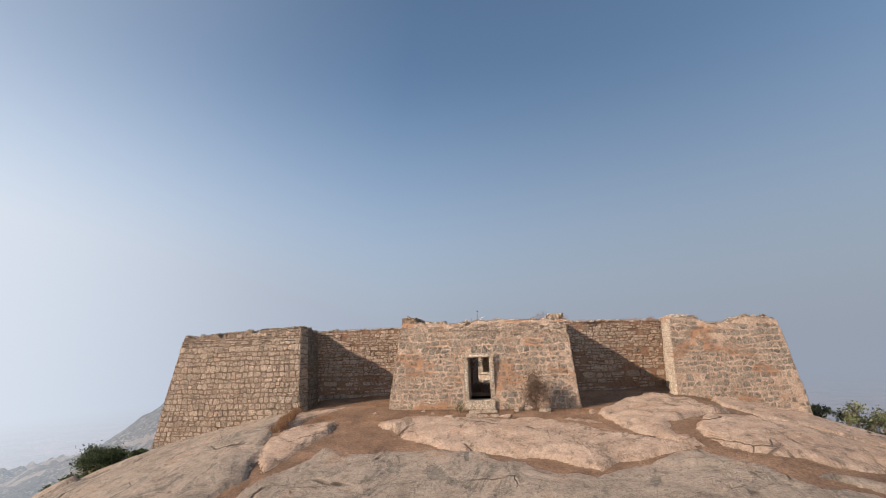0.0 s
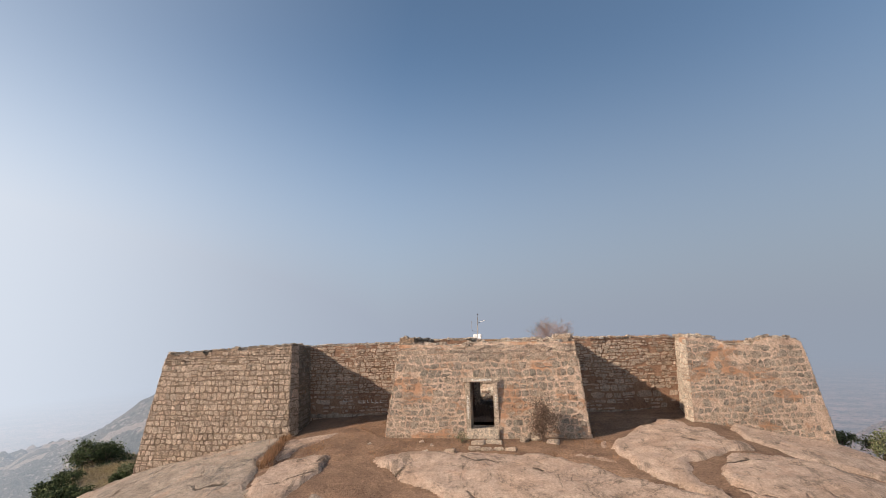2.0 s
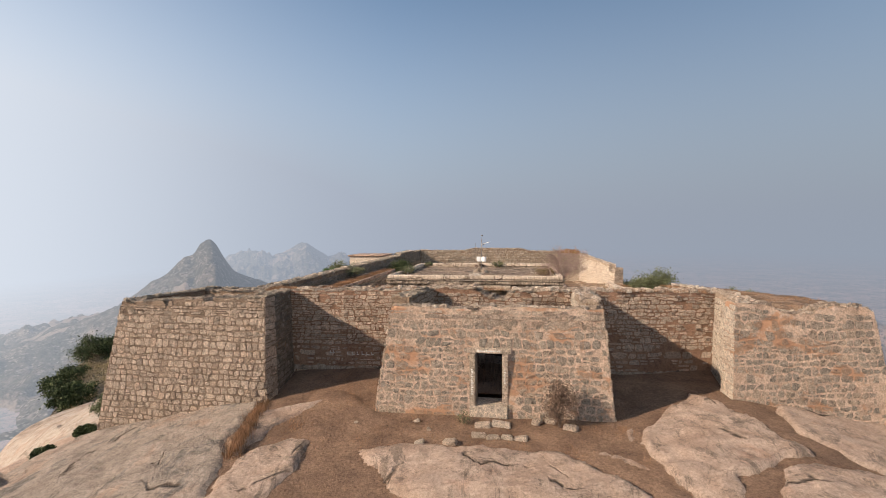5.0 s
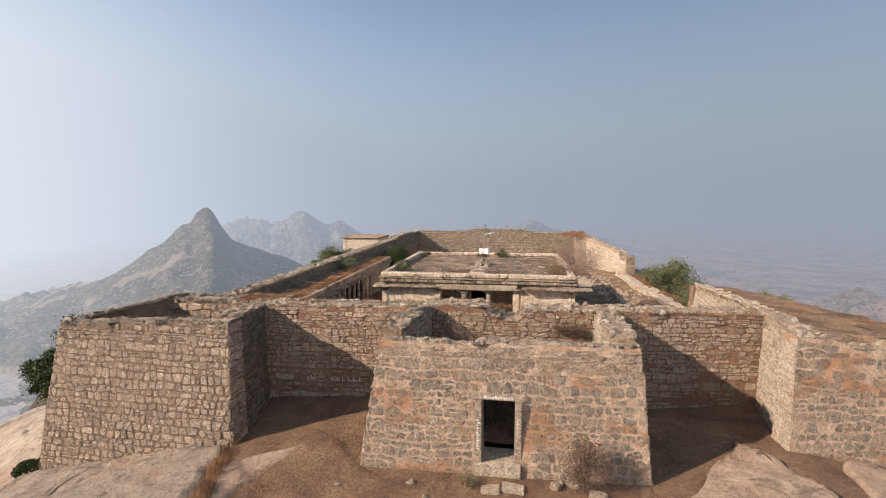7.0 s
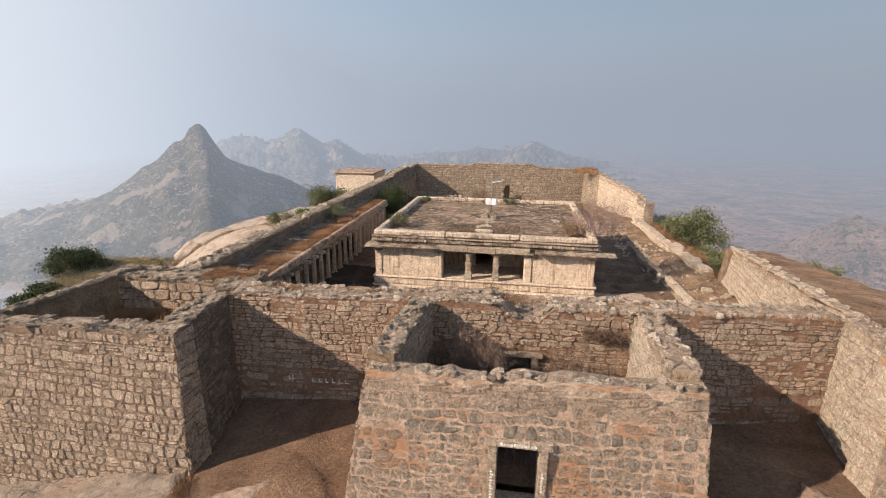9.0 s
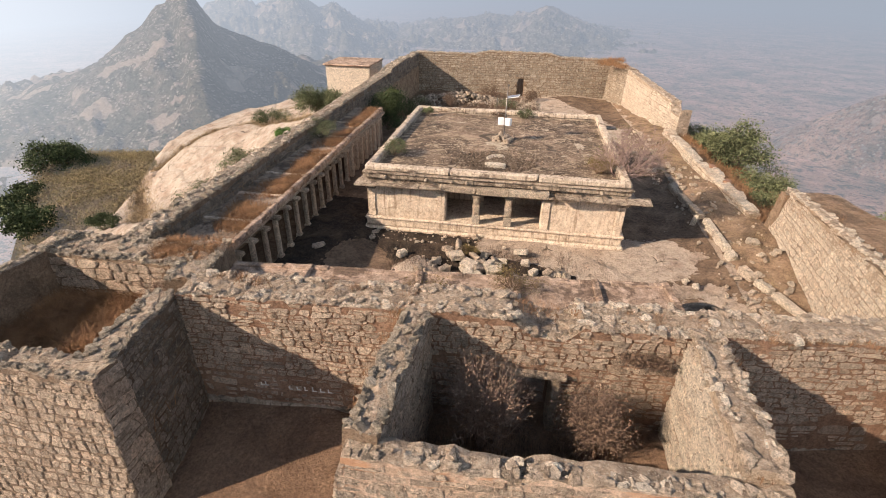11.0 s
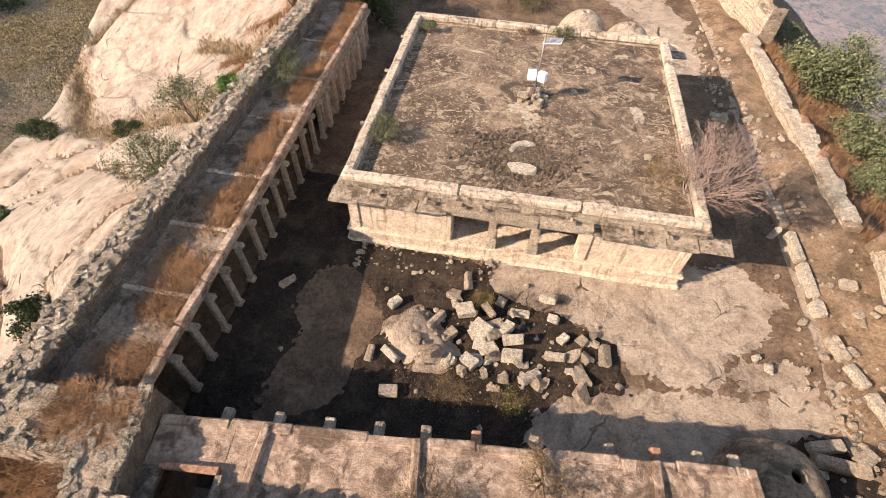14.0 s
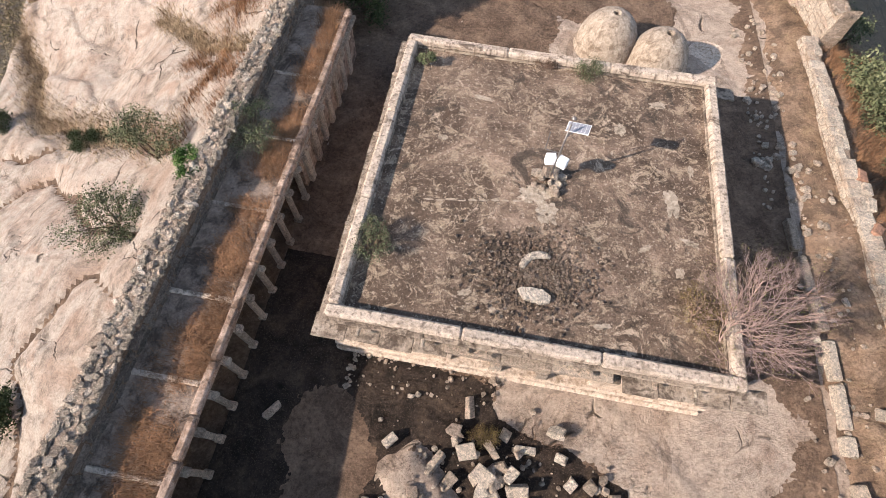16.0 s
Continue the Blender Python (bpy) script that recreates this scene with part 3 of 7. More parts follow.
CHUNKS = [chunk(300 + k, 0.75, 0.38, 6 + k % 3) for k in range(12)]
BLOCKS = [chunk(340 + k, 0.9, 0.42, 7) for k in range(12)]


def join(items, pool):
    """Many copies of small forms, each (number of the form, matrix), in one shape."""
    s = Shape()
    for k, m in items:
        a = np.array(pool[k][0]) @ np.array(m.to_3x3()).T + np.array(m.translation)
        n0 = len(s.v)
        s.v += a.tolist()
        s.f += [tuple(i + n0 for i in q) for q in pool[k][1]]
    return s


LATER = []      # stones of the walls, laid last


class Wall:
    """A masonry wall between two plan points; its face is on the right of the way from a to b, its body on the left."""

    def __init__(self, name, a, b, thick, zb, zt, lean=0.15, lean_back=0.0, lean_a=0.0, lean_b=0.0, top=None, mat="mortar", top_mat="rubble_top", rough=0.05,
                 step=0.3, openings=()):
        self.a, self.b = Vector((*a, 0)), Vector((*b, 0))
        self.d = (self.b - self.a).normalized()
        self.n = Vector((-self.d.y, self.d.x, 0))
        self.len, self.zb = (self.b - self.a).length, zb
        self.zt = zt if isinstance(zt, tuple) else (zt, zt)
        self.thick, self.lean, self.lean_back, self.la, self.lb = thick, lean, lean_back, lean_a, lean_b
        self.top_fn, self.openings = top, openings
        zmax = max(self.zt)
        self.h = zmax - zb
        nu, nw = max(2, round(self.len / step)), max(2, round(thick / step))
        us = [k / nu for k in range(nu + 1)]
        s = Shape()
        cuts = sorted({0.0, 1.0, *[c for o in openings for c in o[:2]]})
        us = sorted({*us, *cuts})
        us = [u for u in us if u in cuts or all(abs(u - c) > 0.35 * step / self.len for c in cuts)]
        us.sort()
        levels = sorted({zb, *[o[k] for o in openings for k in (2, 3)], 0.0, 1.0, 2.0})
        levels = [z for z in levels if z < min(self.zt) - 0.3]
        idx = {}
        nz = len(levels) + 1

        def vert(i, j, k):
            key = (i, j, k)
            if key not in idx:
                u, w = us[i], j / nw
                z = levels[k] if k < nz - 1 else self.top(u)
                p = self.at(u, z, w)
                e = 1.0 if k == nz - 1 else 0.45
                q = p * 2.1
                off = Vector((noise.noise(q), noise.noise(q + Vector((9, 3, 1))), noise.noise(q + Vector((4, 7, 2))))) * rough * e
                if k == nz - 1:
                    off.z += rough * 1.6 * noise.noise(p * 3.3) + 0.05 * (1 - abs(2 * w - 1))
                idx[key] = len(s.v)
                s.v.append(tuple(p + off))
            return idx[key]

        def solid(i, k):
            if not 0 <= i < len(us) - 1 or not 0 <= k < nz - 1:
                return False
            um = (us[i] + us[i + 1]) / 2
            zm = (levels[k] + (levels[k + 1] if k + 1 < nz - 1 else self.top(um))) / 2
            return not any(o[0] < um < o[1] and o[2] < zm < o[3] for o in openings)
        for i in range(len(us) - 1):
            for k in range(nz - 1):
                if not solid(i, k):
                    continue
                s.f.append((vert(i, 0, k), vert(i + 1, 0, k), vert(i + 1, 0, k + 1), vert(i, 0, k + 1)))
                s.f.append((vert(i + 1, nw, k), vert(i, nw, k), vert(i, nw, k + 1), vert(i + 1, nw, k + 1)))
                for j in range(nw):
                    if not solid(i - 1, k):
                        s.f.append((vert(i, j + 1, k), vert(i, j, k), vert(i, j, k + 1), vert(i, j + 1, k + 1)))
                    if not solid(i + 1, k):
                        s.f.append((vert(i + 1, j, k), vert(i + 1, j + 1, k), vert(i + 1, j + 1, k + 1), vert(i + 1, j, k + 1)))
                    if not solid(i, k + 1):
                        s.f.append((vert(i, j, k + 1), vert(i + 1, j, k + 1), vert(i + 1, j + 1, k + 1), vert(i, j + 1, k + 1)))
                    if k and not solid(i, k - 1):
                        s.f.append((vert(i, j + 1, k), vert(i + 1, j + 1, k), vert(i + 1, j, k), vert(i, j, k)))
        me = s.mesh(name, [mat, top_mat])
        for p in me.polygons:
            if p.normal.z > 0.6 and p.center.z > min(self.zt) - 1.2:
                p.material_index = 1
        self.ob = tagged(new(name, me), kind="structure")

    def top(self, u):
        z = self.zt[0] + (self.zt[1] - self.zt[0]) * u
        return z + (self.top_fn(u * self.len) if self.top_fn else 0)

    def at(self, u, z, w=0.0):
        """The place at u along the wall (0 to 1), height z, and w through it (0 face, 1 back)."""
        v = (z - self.zb) / self.h
        v0 = min(1.0, max(0.0, z / max(self.zt))) if z > 0 else z / 4
        along = self.la * v0 * (1 - u) - self.lb * v0 * u
        deep = self.lean * v0 * (1 - w) + (self.thick - self.lean_back * v0) * w
        p = self.a + self.d * (u * self.len + along) + self.n * deep
        return Vector((p.x, p.y, z))

    def clad(self, sw=0.36, sh=0.26, side="front", zlo=None, mat="stone", proud=0.03, parts=0, gap=0.03, seed=1, below=0.02, loose=0.3, zhi=99.0, even=False, skip=0.0):
        """Lays stones over one side of the wall."""
        r = random.Random(seed)
        items = []
        w = {"front": 0.0, "back": 1.0}.get(side)
        length = self.len if w is not None else self.thick
        z0 = zlo if zlo is not None else self.zb
        zmax = min(zhi, max(self.top(k / 20) for k in range(21)))
        for cu, cv, poly in rubble_cells(length, zmax - z0, sw, sh, seed, loose, even):
            um, zz = cu / length, z0 + cv
            if skip and r.random() < skip + 0.7 * noise.noise((cu * 0.7, cv * 0.9, seed)):
                continue            # hidden under mortar
            if side == "back":
                um = 1 - um
            uw = um if w is not None else {"end_a": 0.0, "end_b": 1.0}[side]
            if zz + max(p[1] for p in poly) * 0.8 > self.top(uw) - below:
                continue
            if w is not None and any(o[0] - 0.12 / length < um < o[1] + 0.12 / length and o[2] - 0.1 < zz < o[3] + 0.12 for o in self.openings):
                continue
            if w is not None:
                p, t = self.at(um, zz, w), self.at(um, zz + 0.1, w)
                ux = -self.d if w else self.d
            else:
                ww = um if uw else 1 - um
                p, t = self.at(uw, zz, ww), self.at(uw, zz + 0.1, ww)
                ux = self.n if uw else -self.n
            uy = (t - p).normalized()
            uz = ux.cross(uy).normalized()
            uy = uz.cross(ux)
            m = Matrix((ux, uy, uz)).transposed().to_4x4()
            m.translation = p
            vs, fs = cell_stone(poly, gap, proud, r)
            items.append((vs, fs, m))
        LATER.append((self.ob, items, mat, parts))
        return self

    def cap(self, per_m=14, size=0.2, mat="stone", seed=5, lo=0.0, hi=1.0, heap=0.0, row=0.0, out=0.0, both=True):
        """Loose stones along the broken top."""
        r = random.Random(seed)
        items = []
        for _ in range(int(per_m * self.len * (hi - lo))):
            u, w = r.uniform(lo, hi), r.choice((r.uniform(0.02, 0.2), r.uniform(0.8, 0.98), r.uniform(0.05, 0.95))) if both else r.uniform(0.25, 0.6)
            s = size * r.choice((0.5, 0.7, 1.0, 1.0, 1.5, 1.9)) * r.uniform(0.7, 1.3)
            if any(o[0] < u < o[1] for o in self.openings) and self.openings and self.openings[0][3] > self.top(u):
                continue
            w = w - out * r.random() / self.thick
            p = self.at(u, self.top(u), w)
            p.z += s * 0.16 + min(0.0, w) * self.thick * 1.1 + heap * r.random() * max(0, 1 - abs(2 * w - 1))
            m = Matrix.Translation(p) @ Euler((r.gauss(0, 0.22), r.gauss(0, 0.22), r.uniform(0, 6.3))).to_matrix().to_4x4()
            m = m @ Matrix.Diagonal((s * r.uniform(0.8, 1.5), s * r.uniform(0.7, 1.1), s * r.uniform(0.2, 0.42), 1))
            items.append((r.randrange(len(BLOCKS)), m))
        u = lo
        while row and u < hi - 0.05:           # what is left of the top course
            l = row * r.choice((0.7, 1.0, 1.3, 1.7))
            u += (0.55 if self.thick > 0.9 else 1.0) * l / self.len
            if r.random() < 0.30 or any(o[0] < u < o[1] for o in self.openings) and self.openings[0][3] > self.top(u):
                continue
            hgt = row * r.uniform(0.25, 0.75)
            p = self.at(u, self.top(u), r.choice((r.uniform(0.1, 0.2), r.uniform(0.8, 0.9))) if self.thick > 0.9 else r.uniform(0.12, 0.2))
            p.z += hgt * 0.25
            m = Matrix.Translation(p) @ Euler((r.gauss(0, 0.07), r.gauss(0, 0.07), math.atan2(self.d.y, self.d.x) + r.gauss(0, 0.12))).to_matrix().to_4x4()
            items.append((r.randrange(len(BLOCKS)), m @ Matrix.Diagonal((l * 1.05, row * r.uniform(0.6, 0.9), hgt, 1))))
        part("loose_stones", join(items, BLOCKS), mat, self.ob, "loose broken stones along the wall top", kind="stuff")
        return self


def wave(*terms):
    """An uneven wall top: sums of slow swells and notches (centre, half width, depth)."""
    def f(x):
        z = 0.05 * noise.noise((x * 0.9, 3.1, 0.0)) + 0.04 * noise.noise((x * 2.7, 8.8, 0.0))
        for c, hw, dz in terms:
            k = abs(x - c) / hw
            z += dz * (1 - max(0.0, min(1.0, (k - 0.7) / 0.3)))
        return z
    return f

# ---- ground: one sheet to the horizon ----


def smooth(a, b, x):
    t = min(1.0, max(0.0, (x - a) / (b - a)))
    return t * t * (3 - 2 * t)


PLAIN = -210.0


def base_z(x, y):
    """The hill top without its small relief."""
    d = max(0.0, 22.0 - y)
    z = -0.35 - 0.085 * d - 0.010 * d * d
    z += 0.28 * smooth(21.5, 27.0, y)
    z -= 0.85 * smooth(48, 73, y)
    k = smooth(25, 31, y)
    lw = max(0.0, -7.2 - 5.7 * (smooth(25, 29, y) if x > -12.8 else smooth(29, 38, y)) - x)
    kw = smooth(27, 42, y)
    z += 1.15 * kw * smooth(-12.0, -13.4, x)
    lc = min(lw, 13.0)
    drop = (0.33 * lc + 0.012 * lc * lc + 0.33 * min(max(0.0, lw - 13.0), 9.5)) * (1 - 0.33 * smooth(52, 64, y))
    drop += 8.0 * smooth(23.0, 30.0, lw) + 0.02 * max(0.0, lw - 29.0) + 0.5 * max(0.0, lw - 52.0) + 0.01 * max(0.0, lw - 56.0) ** 2
    z -= (0.17 * lw + 0.0105 * lw * lw) * (1 - kw) + drop * kw
    rw = max(0.0, x - 9.0) * (1 - k) + max(0.0, x - 11.5) * k
    z -= (0.15 * rw + 0.010 * rw * rw) * (1 - k) + (0.42 * rw + 0.012 * rw * rw) * k
    z += 0.35 * k * smooth(7.0, 9.5, x) * (1 - smooth(11, 12, x))
    z -= smooth(24, 30, lw) * kw * min(25.0, max(0.0, -1.15 * x - 3.0 - y))
    z += 1.5 * smooth(50, 63, y) * smooth(12.8, 15.0, -x)
    z -= 0.75 * smooth(13.4, 18.0, -x) * kw
    n = max(0.0, y - 76)
    z -= 0.25 * n + 0.01 * n * n
    far = smooth(85, 420, math.hypot(x, y - 35))
    return max(z, PLAIN + 40 * (1 - far)) * (1 - far) + PLAIN * far if far > 0 else max(z, -170.0)


# clefts between the sheets of the western slope: line, half width, depth
CLEFTS = (
    (((-33.0, 40.6), (-29.8, 41.6), (-27.7, 42.9), (-25.7, 43.7), (-22.0, 42.0), (-19.0, 40.1), (-15.5, 39.2)), 0.20, 0.30),
    (((-37.0, 56.5), (-34.6, 53.4), (-32.4, 50.4), (-29.6, 48.2), (-27.2, 47.7), (-23.7, 46.2), (-20.0, 45.1), (-16.5, 44.0)), 0.55, 0.42),
    (((-36.0, 58.0), (-34.0, 60.0), (-32.9, 61.9), (-31.4, 64.0), (-28.8, 64.6), (-23.1, 60.7), (-17.0, 57.5)), 0.32, 0.4),
    (((-36.0, 43.5), (-32.3, 43.4), (-31.7, 44.9), (-27.1, 46.0)), 0.22, 0.3),
    (((-21.0, 32.5), (-23.4, 34.9), (-28.3, 38.6), (-31.0, 41.4)), 0.22, 0.3),
    (((-28.8, 64.6), (-27.0, 68.0), (-22.0, 70.0)), 0.25, 0.35),
    (((-24.0, 55.0), (-20.9, 52.6), (-18.0, 50.5), (-15.0, 49.5)), 0.28, 0.22),
    (((-17.0, 30.5), (-19.5, 34.5), (-17.5, 37.5), (-14.0, 36.5)), 0.12, 0.16),
)


def off_line(line, x, y):
    best = 9e9
    for k in range(1, len(line)):
        (ax, ay), (bx, by) = line[k - 1], line[k]
        dx, dy = bx - ax, by - ay
        t = min(1.0, max(0.0, ((x - ax) * dx + (y - ay) * dy) / (dx * dx + dy * dy)))
        best = min(best, (x - ax - dx * t) ** 2 + (y - ay - dy * t) ** 2)
    return math.sqrt(best)


# sheets of granite on the front slope: outline, rise, weathered grey or not
FRONT_SLABS = (
    (((-3.3, 19.5), (-2.2, 19.5), (-0.5, 19.9), (1.1, 20.0), (2.4, 19.95), (3.4, 19.4), (4.5, 18.4), (5.7, 17.4), (7.2, 16.75), (5.0, 16.1), (4.4, 15.6), (3.3, 15.9), (2.5, 16.5), (1.4, 16.5),
      (0.5, 16.85), (-0.4, 16.8), (-1.1, 17.4), (-1.9, 18.1), (-2.7, 18.8)), 0.36, 0),
    (((-5.4, 14.4), (-4.9, 15.3), (-4.3, 16.6), (-2.2, 16.5), (-0.4, 16.55), (0.9, 16.3), (2.1, 15.7), (4.0, 15.2), (4.7, 15.4), (6.6, 16.35), (7.5, 16.4), (7.9, 15.8), (8.9, 15.0), (10.5, 14.4),
      (15, 12), (15, 7), (-6.5, 7)), 0.22, 1),
    (((-18, 21), (-15.8, 23.2), (-12.8, 23.0), (-8.2, 22.6), (-7.95, 20.6), (-7.1, 18.4), (-6.4, 16.8), (-5.9, 14.8), (-6.6, 12), (-7, 7), (-20, 7), (-24, 14)), 0.22, 1),
    (((-7.6, 21.3), (-6.6, 22.1), (-5.6, 22.9), (-5.9, 21.9), (-6.3, 20.6), (-6.8, 19.3), (-7.1, 18.7), (-7.35, 19.8)), 0.20, 0),
    (((-6.9, 18.4), (-6.5, 19.3), (-5.7, 20.0), (-4.9, 19.9), (-4.7, 19.0), (-4.9, 17.6), (-5.3, 16.0), (-5.7, 15.0), (-6.2, 16.2)), 0.25, 0),
    (((5.3, 21.8), (6.6, 23.2), (7.7, 24.3), (8.5, 23.3), (9.1, 22.0), (9.7, 20.7), (8.2, 19.9), (7.2, 19.4), (7.1, 18.4), (7.4, 17.0), (6.7, 17.0), (5.7, 18.9), (5.2, 19.9), (5.1, 20.9)), 0.24, 0),
    (((7.7, 18.9), (8.3, 19.7), (9.4, 20.3), (10.4, 20.4), (11.8, 20.2), (13.6, 19.4), (17, 17.5), (17, 14), (13, 16.0), (10.2, 16.3), (8.8, 16.4), (7.9, 17.1)), 0.25, 0),
    (((10.1, 23.6), (11.3, 25.0), (14.5, 25.4), (19, 22), (18, 18.5), (13.8, 19.9), (12.2, 20.5), (10.8, 20.8), (10.0, 22.3)), 0.25, 0),
    (((3.7, 20.25), (4.6, 19.95), (5.2, 19.3), (4.4, 19.6)), 0.20, 0),
    (((4.6, 20.6), (4.7, 21.6), (5.05, 22.1), (4.95, 21.0)), 0.20, 0),
    (((9.5, 15.6), (11, 15.4), (14, 14.2), (13, 13.6), (10.6, 14.8)), 0.28, 1),
)


def inset(poly, x, y):
    """How far inside an outline a place lies (below 0 outside)."""
    best, odd = 9e9, False
    for k in range(len(poly)):
        (ax, ay), (bx, by) = poly[k - 1], poly[k]
        dx, dy = bx - ax, by - ay
        t = min(1.0, max(0.0, ((x - ax) * dx + (y - ay) * dy) / (dx * dx + dy * dy)))
        best = min(best, (x - ax - dx * t) ** 2 + (y - ay - dy * t) ** 2)
        if (ay > y) != (by > y) and x < ax + dx * (y - ay) / dy:
            odd = not odd
    return math.sqrt(best) * (1 if odd else -1)


SLAB_BOX = [(min(p[0] for p in q[0]) - 1, max(p[0] for p in q[0]) + 1, min(p[1] for p in q[0]) - 1, max(p[1] for p in q[0]) + 1) for q in FRONT_SLABS]


def bent(x, y):
    return (x + 0.30 * noise.noise((x * 0.8, y * 0.8, 21)) + 0.09 * noise.noise((x * 2.2, y * 2.2, 4)) + 0.025 * noise.noise((x * 7.0, y * 7.0, 4)),
            y + 0.30 * noise.noise((x * 0.8, y * 0.8, 27)) + 0.09 * noise.noise((x * 2.2, y * 2.2, 8)) + 0.025 * noise.noise((x * 7.0, y * 7.0, 8)))


def front_slab(x, y):
    """Rise over the bed of the slope, and the number of the sheet."""
    u, v = bent(x, y)
    z, which = 0.0, -1
    for k, (poly, h, grey) in enumerate(FRONT_SLABS):
        x0, x1, y0, y1 = SLAB_BOX[k]
        if x0 < u < x1 and y0 < v < y1:
            d = inset(poly, u, v)
            if d > 0:
                q = 0.62 * h * smooth(-0.02, 0.11, d) + 0.05 * min(d, 1.6) / 1.6
                q += 0.06 * smooth(0.52, 0.56, noise.noise((u * 0.5 + v * 0.3, v * 0.9, 3.0 + k)) + 0.5) + 0.04 * smooth(0.45, 0.48, noise.noise((u * 0.9 - v * 0.4, v * 1.6, 7.0 + k)) + 0.5)
                if q > z:
                    z, which = q, k
    return z, which


def cleft_bend(x, y):
    return (x + 0.7 * noise.noise((x * 0.5, y * 0.5, 21)) + 0.14 * noise.noise((x * 2.6, y * 2.6, 4)),
            y + 0.7 * noise.noise((x * 0.5, y * 0.5, 27)) + 0.14 * noise.noise((x * 2.6, y * 2.6, 8)))


MID_ROCK = ((-5.13, 33.2), (-4.13, 34.14), (-2.92, 33.25), (-2.47, 32.47), (-2.89, 32.06), (-3.82, 31.89), (-4.64, 32.58))


def slabs(x, y):
    if -6 < x < -1.5 and 31 < y < 35:          # a boulder in the court
        d = inset(MID_ROCK, *bent(x, y))
        return 0.30 * smooth(-0.02, 0.3, d)
    if y < 27:
        return front_slab(x, y)[0] - 0.10 * smooth(9, 11, y) * smooth(-16, -12, x)
    if not (-38 < x < -12.6 and y < 72):
        return 0.0
    u, v = cleft_bend(x, y)
    z = 0.0
    for line, w, deep in CLEFTS:
        d = off_line(line, u, v)
        if d < 3 * w + 1.6:
            z -= deep * math.exp(-(d / w) ** 2) + 0.22 * math.exp(-(d / 1.1) ** 2)
    return z


def relief(x, y):
    """Granite: broad sheets with ledges where they have split."""
    r = math.hypot(x, y - 35)
    fade = 1.0 if r < 60 else max(0.0, 1 - (r - 60) / 200)
    inside = smooth(28.5, 30.5, y) * smooth(-11.5, -10.5, x) * (1 - smooth(8, 10, x)) * (1 - smooth(66, 70, y))
    wx, wy = x + 1.2 * noise.noise((x * 0.3, y * 0.3, 5)), y + 1.2 * noise.noise((x * 0.3, y * 0.3, 9))
    swell = 0.32 * noise.noise((wx * 0.16, wy * 0.22, 1.0)) + 0.10 * noise.noise((wx * 0.5, wy * 0.6, 2.0))
    c = 0.34 * wx + 0.75 * wy + 1.5 * noise.noise((wx * 0.12, wy * 0.12, 4.0))
    saw = (c / 3.1) % 1.0
    ledge = 0.26 * (saw - smooth(0.94, 1.0, saw)) * smooth(-0.2, 0.5, noise.noise((wx * 0.2, wy * 0.2, 31)) + 0.2)
    small = 0.022 * fbm(x * 1.7, y * 1.7, 3.0)
    z = (swell + ledge) * (1 - 0.6 * inside) + small
    if y < 28:
        z = z * (0.35 + 0.65 * smooth(26, 28, y)) if x > -16 else z
    return z * fade + slabs(x, y)


def ground_z(x, y):
    return base_z(x, y) + relief(x, y)


def lines(lo, hi, step, out, grow=1.09):
    """Grid lines: even between lo and hi, then ever wider out to the limit."""
    a = list(np.arange(lo, hi, step)) + [hi]
    s, x = step, hi
    up = []
    while x < out:
        s *= grow
        x += s
        up.append(min(x, out))
    s, x = step, lo
    dn = []
    while x > -out:
        s *= grow
        x -= s
        dn.append(max(x, -out))
    return dn[::-1] + a + up


gx = [q for q in lines(-36.0, 17.0, 0.13, 4950.0)]
gy = [q for q in lines(11.0, 66.0, 0.19, 4950.0) if not 12.9 < q < 25.9] + list(np.arange(13.0, 25.85, 0.11))
gy.sort()
gs = Shape()
for yy in gy:
    for xx in gx:
        gs.v.append((xx, yy, ground_z(xx, yy)))
nxg = len(gx)
gs.f = [(j * nxg + i, j * nxg + i + 1, (j + 1) * nxg + i + 1, (j + 1) * nxg + i) for j in range(len(gy) - 1) for i in range(nxg - 1)]
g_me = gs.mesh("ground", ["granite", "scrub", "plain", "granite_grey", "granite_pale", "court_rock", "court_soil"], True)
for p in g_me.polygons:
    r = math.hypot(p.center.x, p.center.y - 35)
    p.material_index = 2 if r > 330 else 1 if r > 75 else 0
    if p.center.y > 28 and p.center.x > -12.6 and r < 60:
        # west court rock gets soil colour: soil film plus shade put in
        p.material_index = 6 if p.center.x < -5.0 and p.center.y < 37 else 5
    if p.center.y > 39.6 and p.center.x > 10.7 and r < 75:
        p.material_index = 1
    if p.center.y > 26 and p.center.x < -12.6 and r < 75:
        p.material_index = 4 if p.center.x > -37.0 + 1.5 * noise.noise(p.center * 0.3) else 1
        if -38 < p.center.x and p.center.y < 72:
            u, v = cleft_bend(p.center.x, p.center.y)
            if any(off_line(line, u, v) < 0.62 * w + 0.02 for line, w, deep in CLEFTS):
                p.material_index = 6
    if p.center.y < 26 and r < 60:
        k = front_slab(p.center.x, p.center.y)[1]
        if k >= 0 and FRONT_SLABS[k][2] or p.center.y < 12:
            p.material_index = 3
tagged(new("ground", g_me), kind="structure")


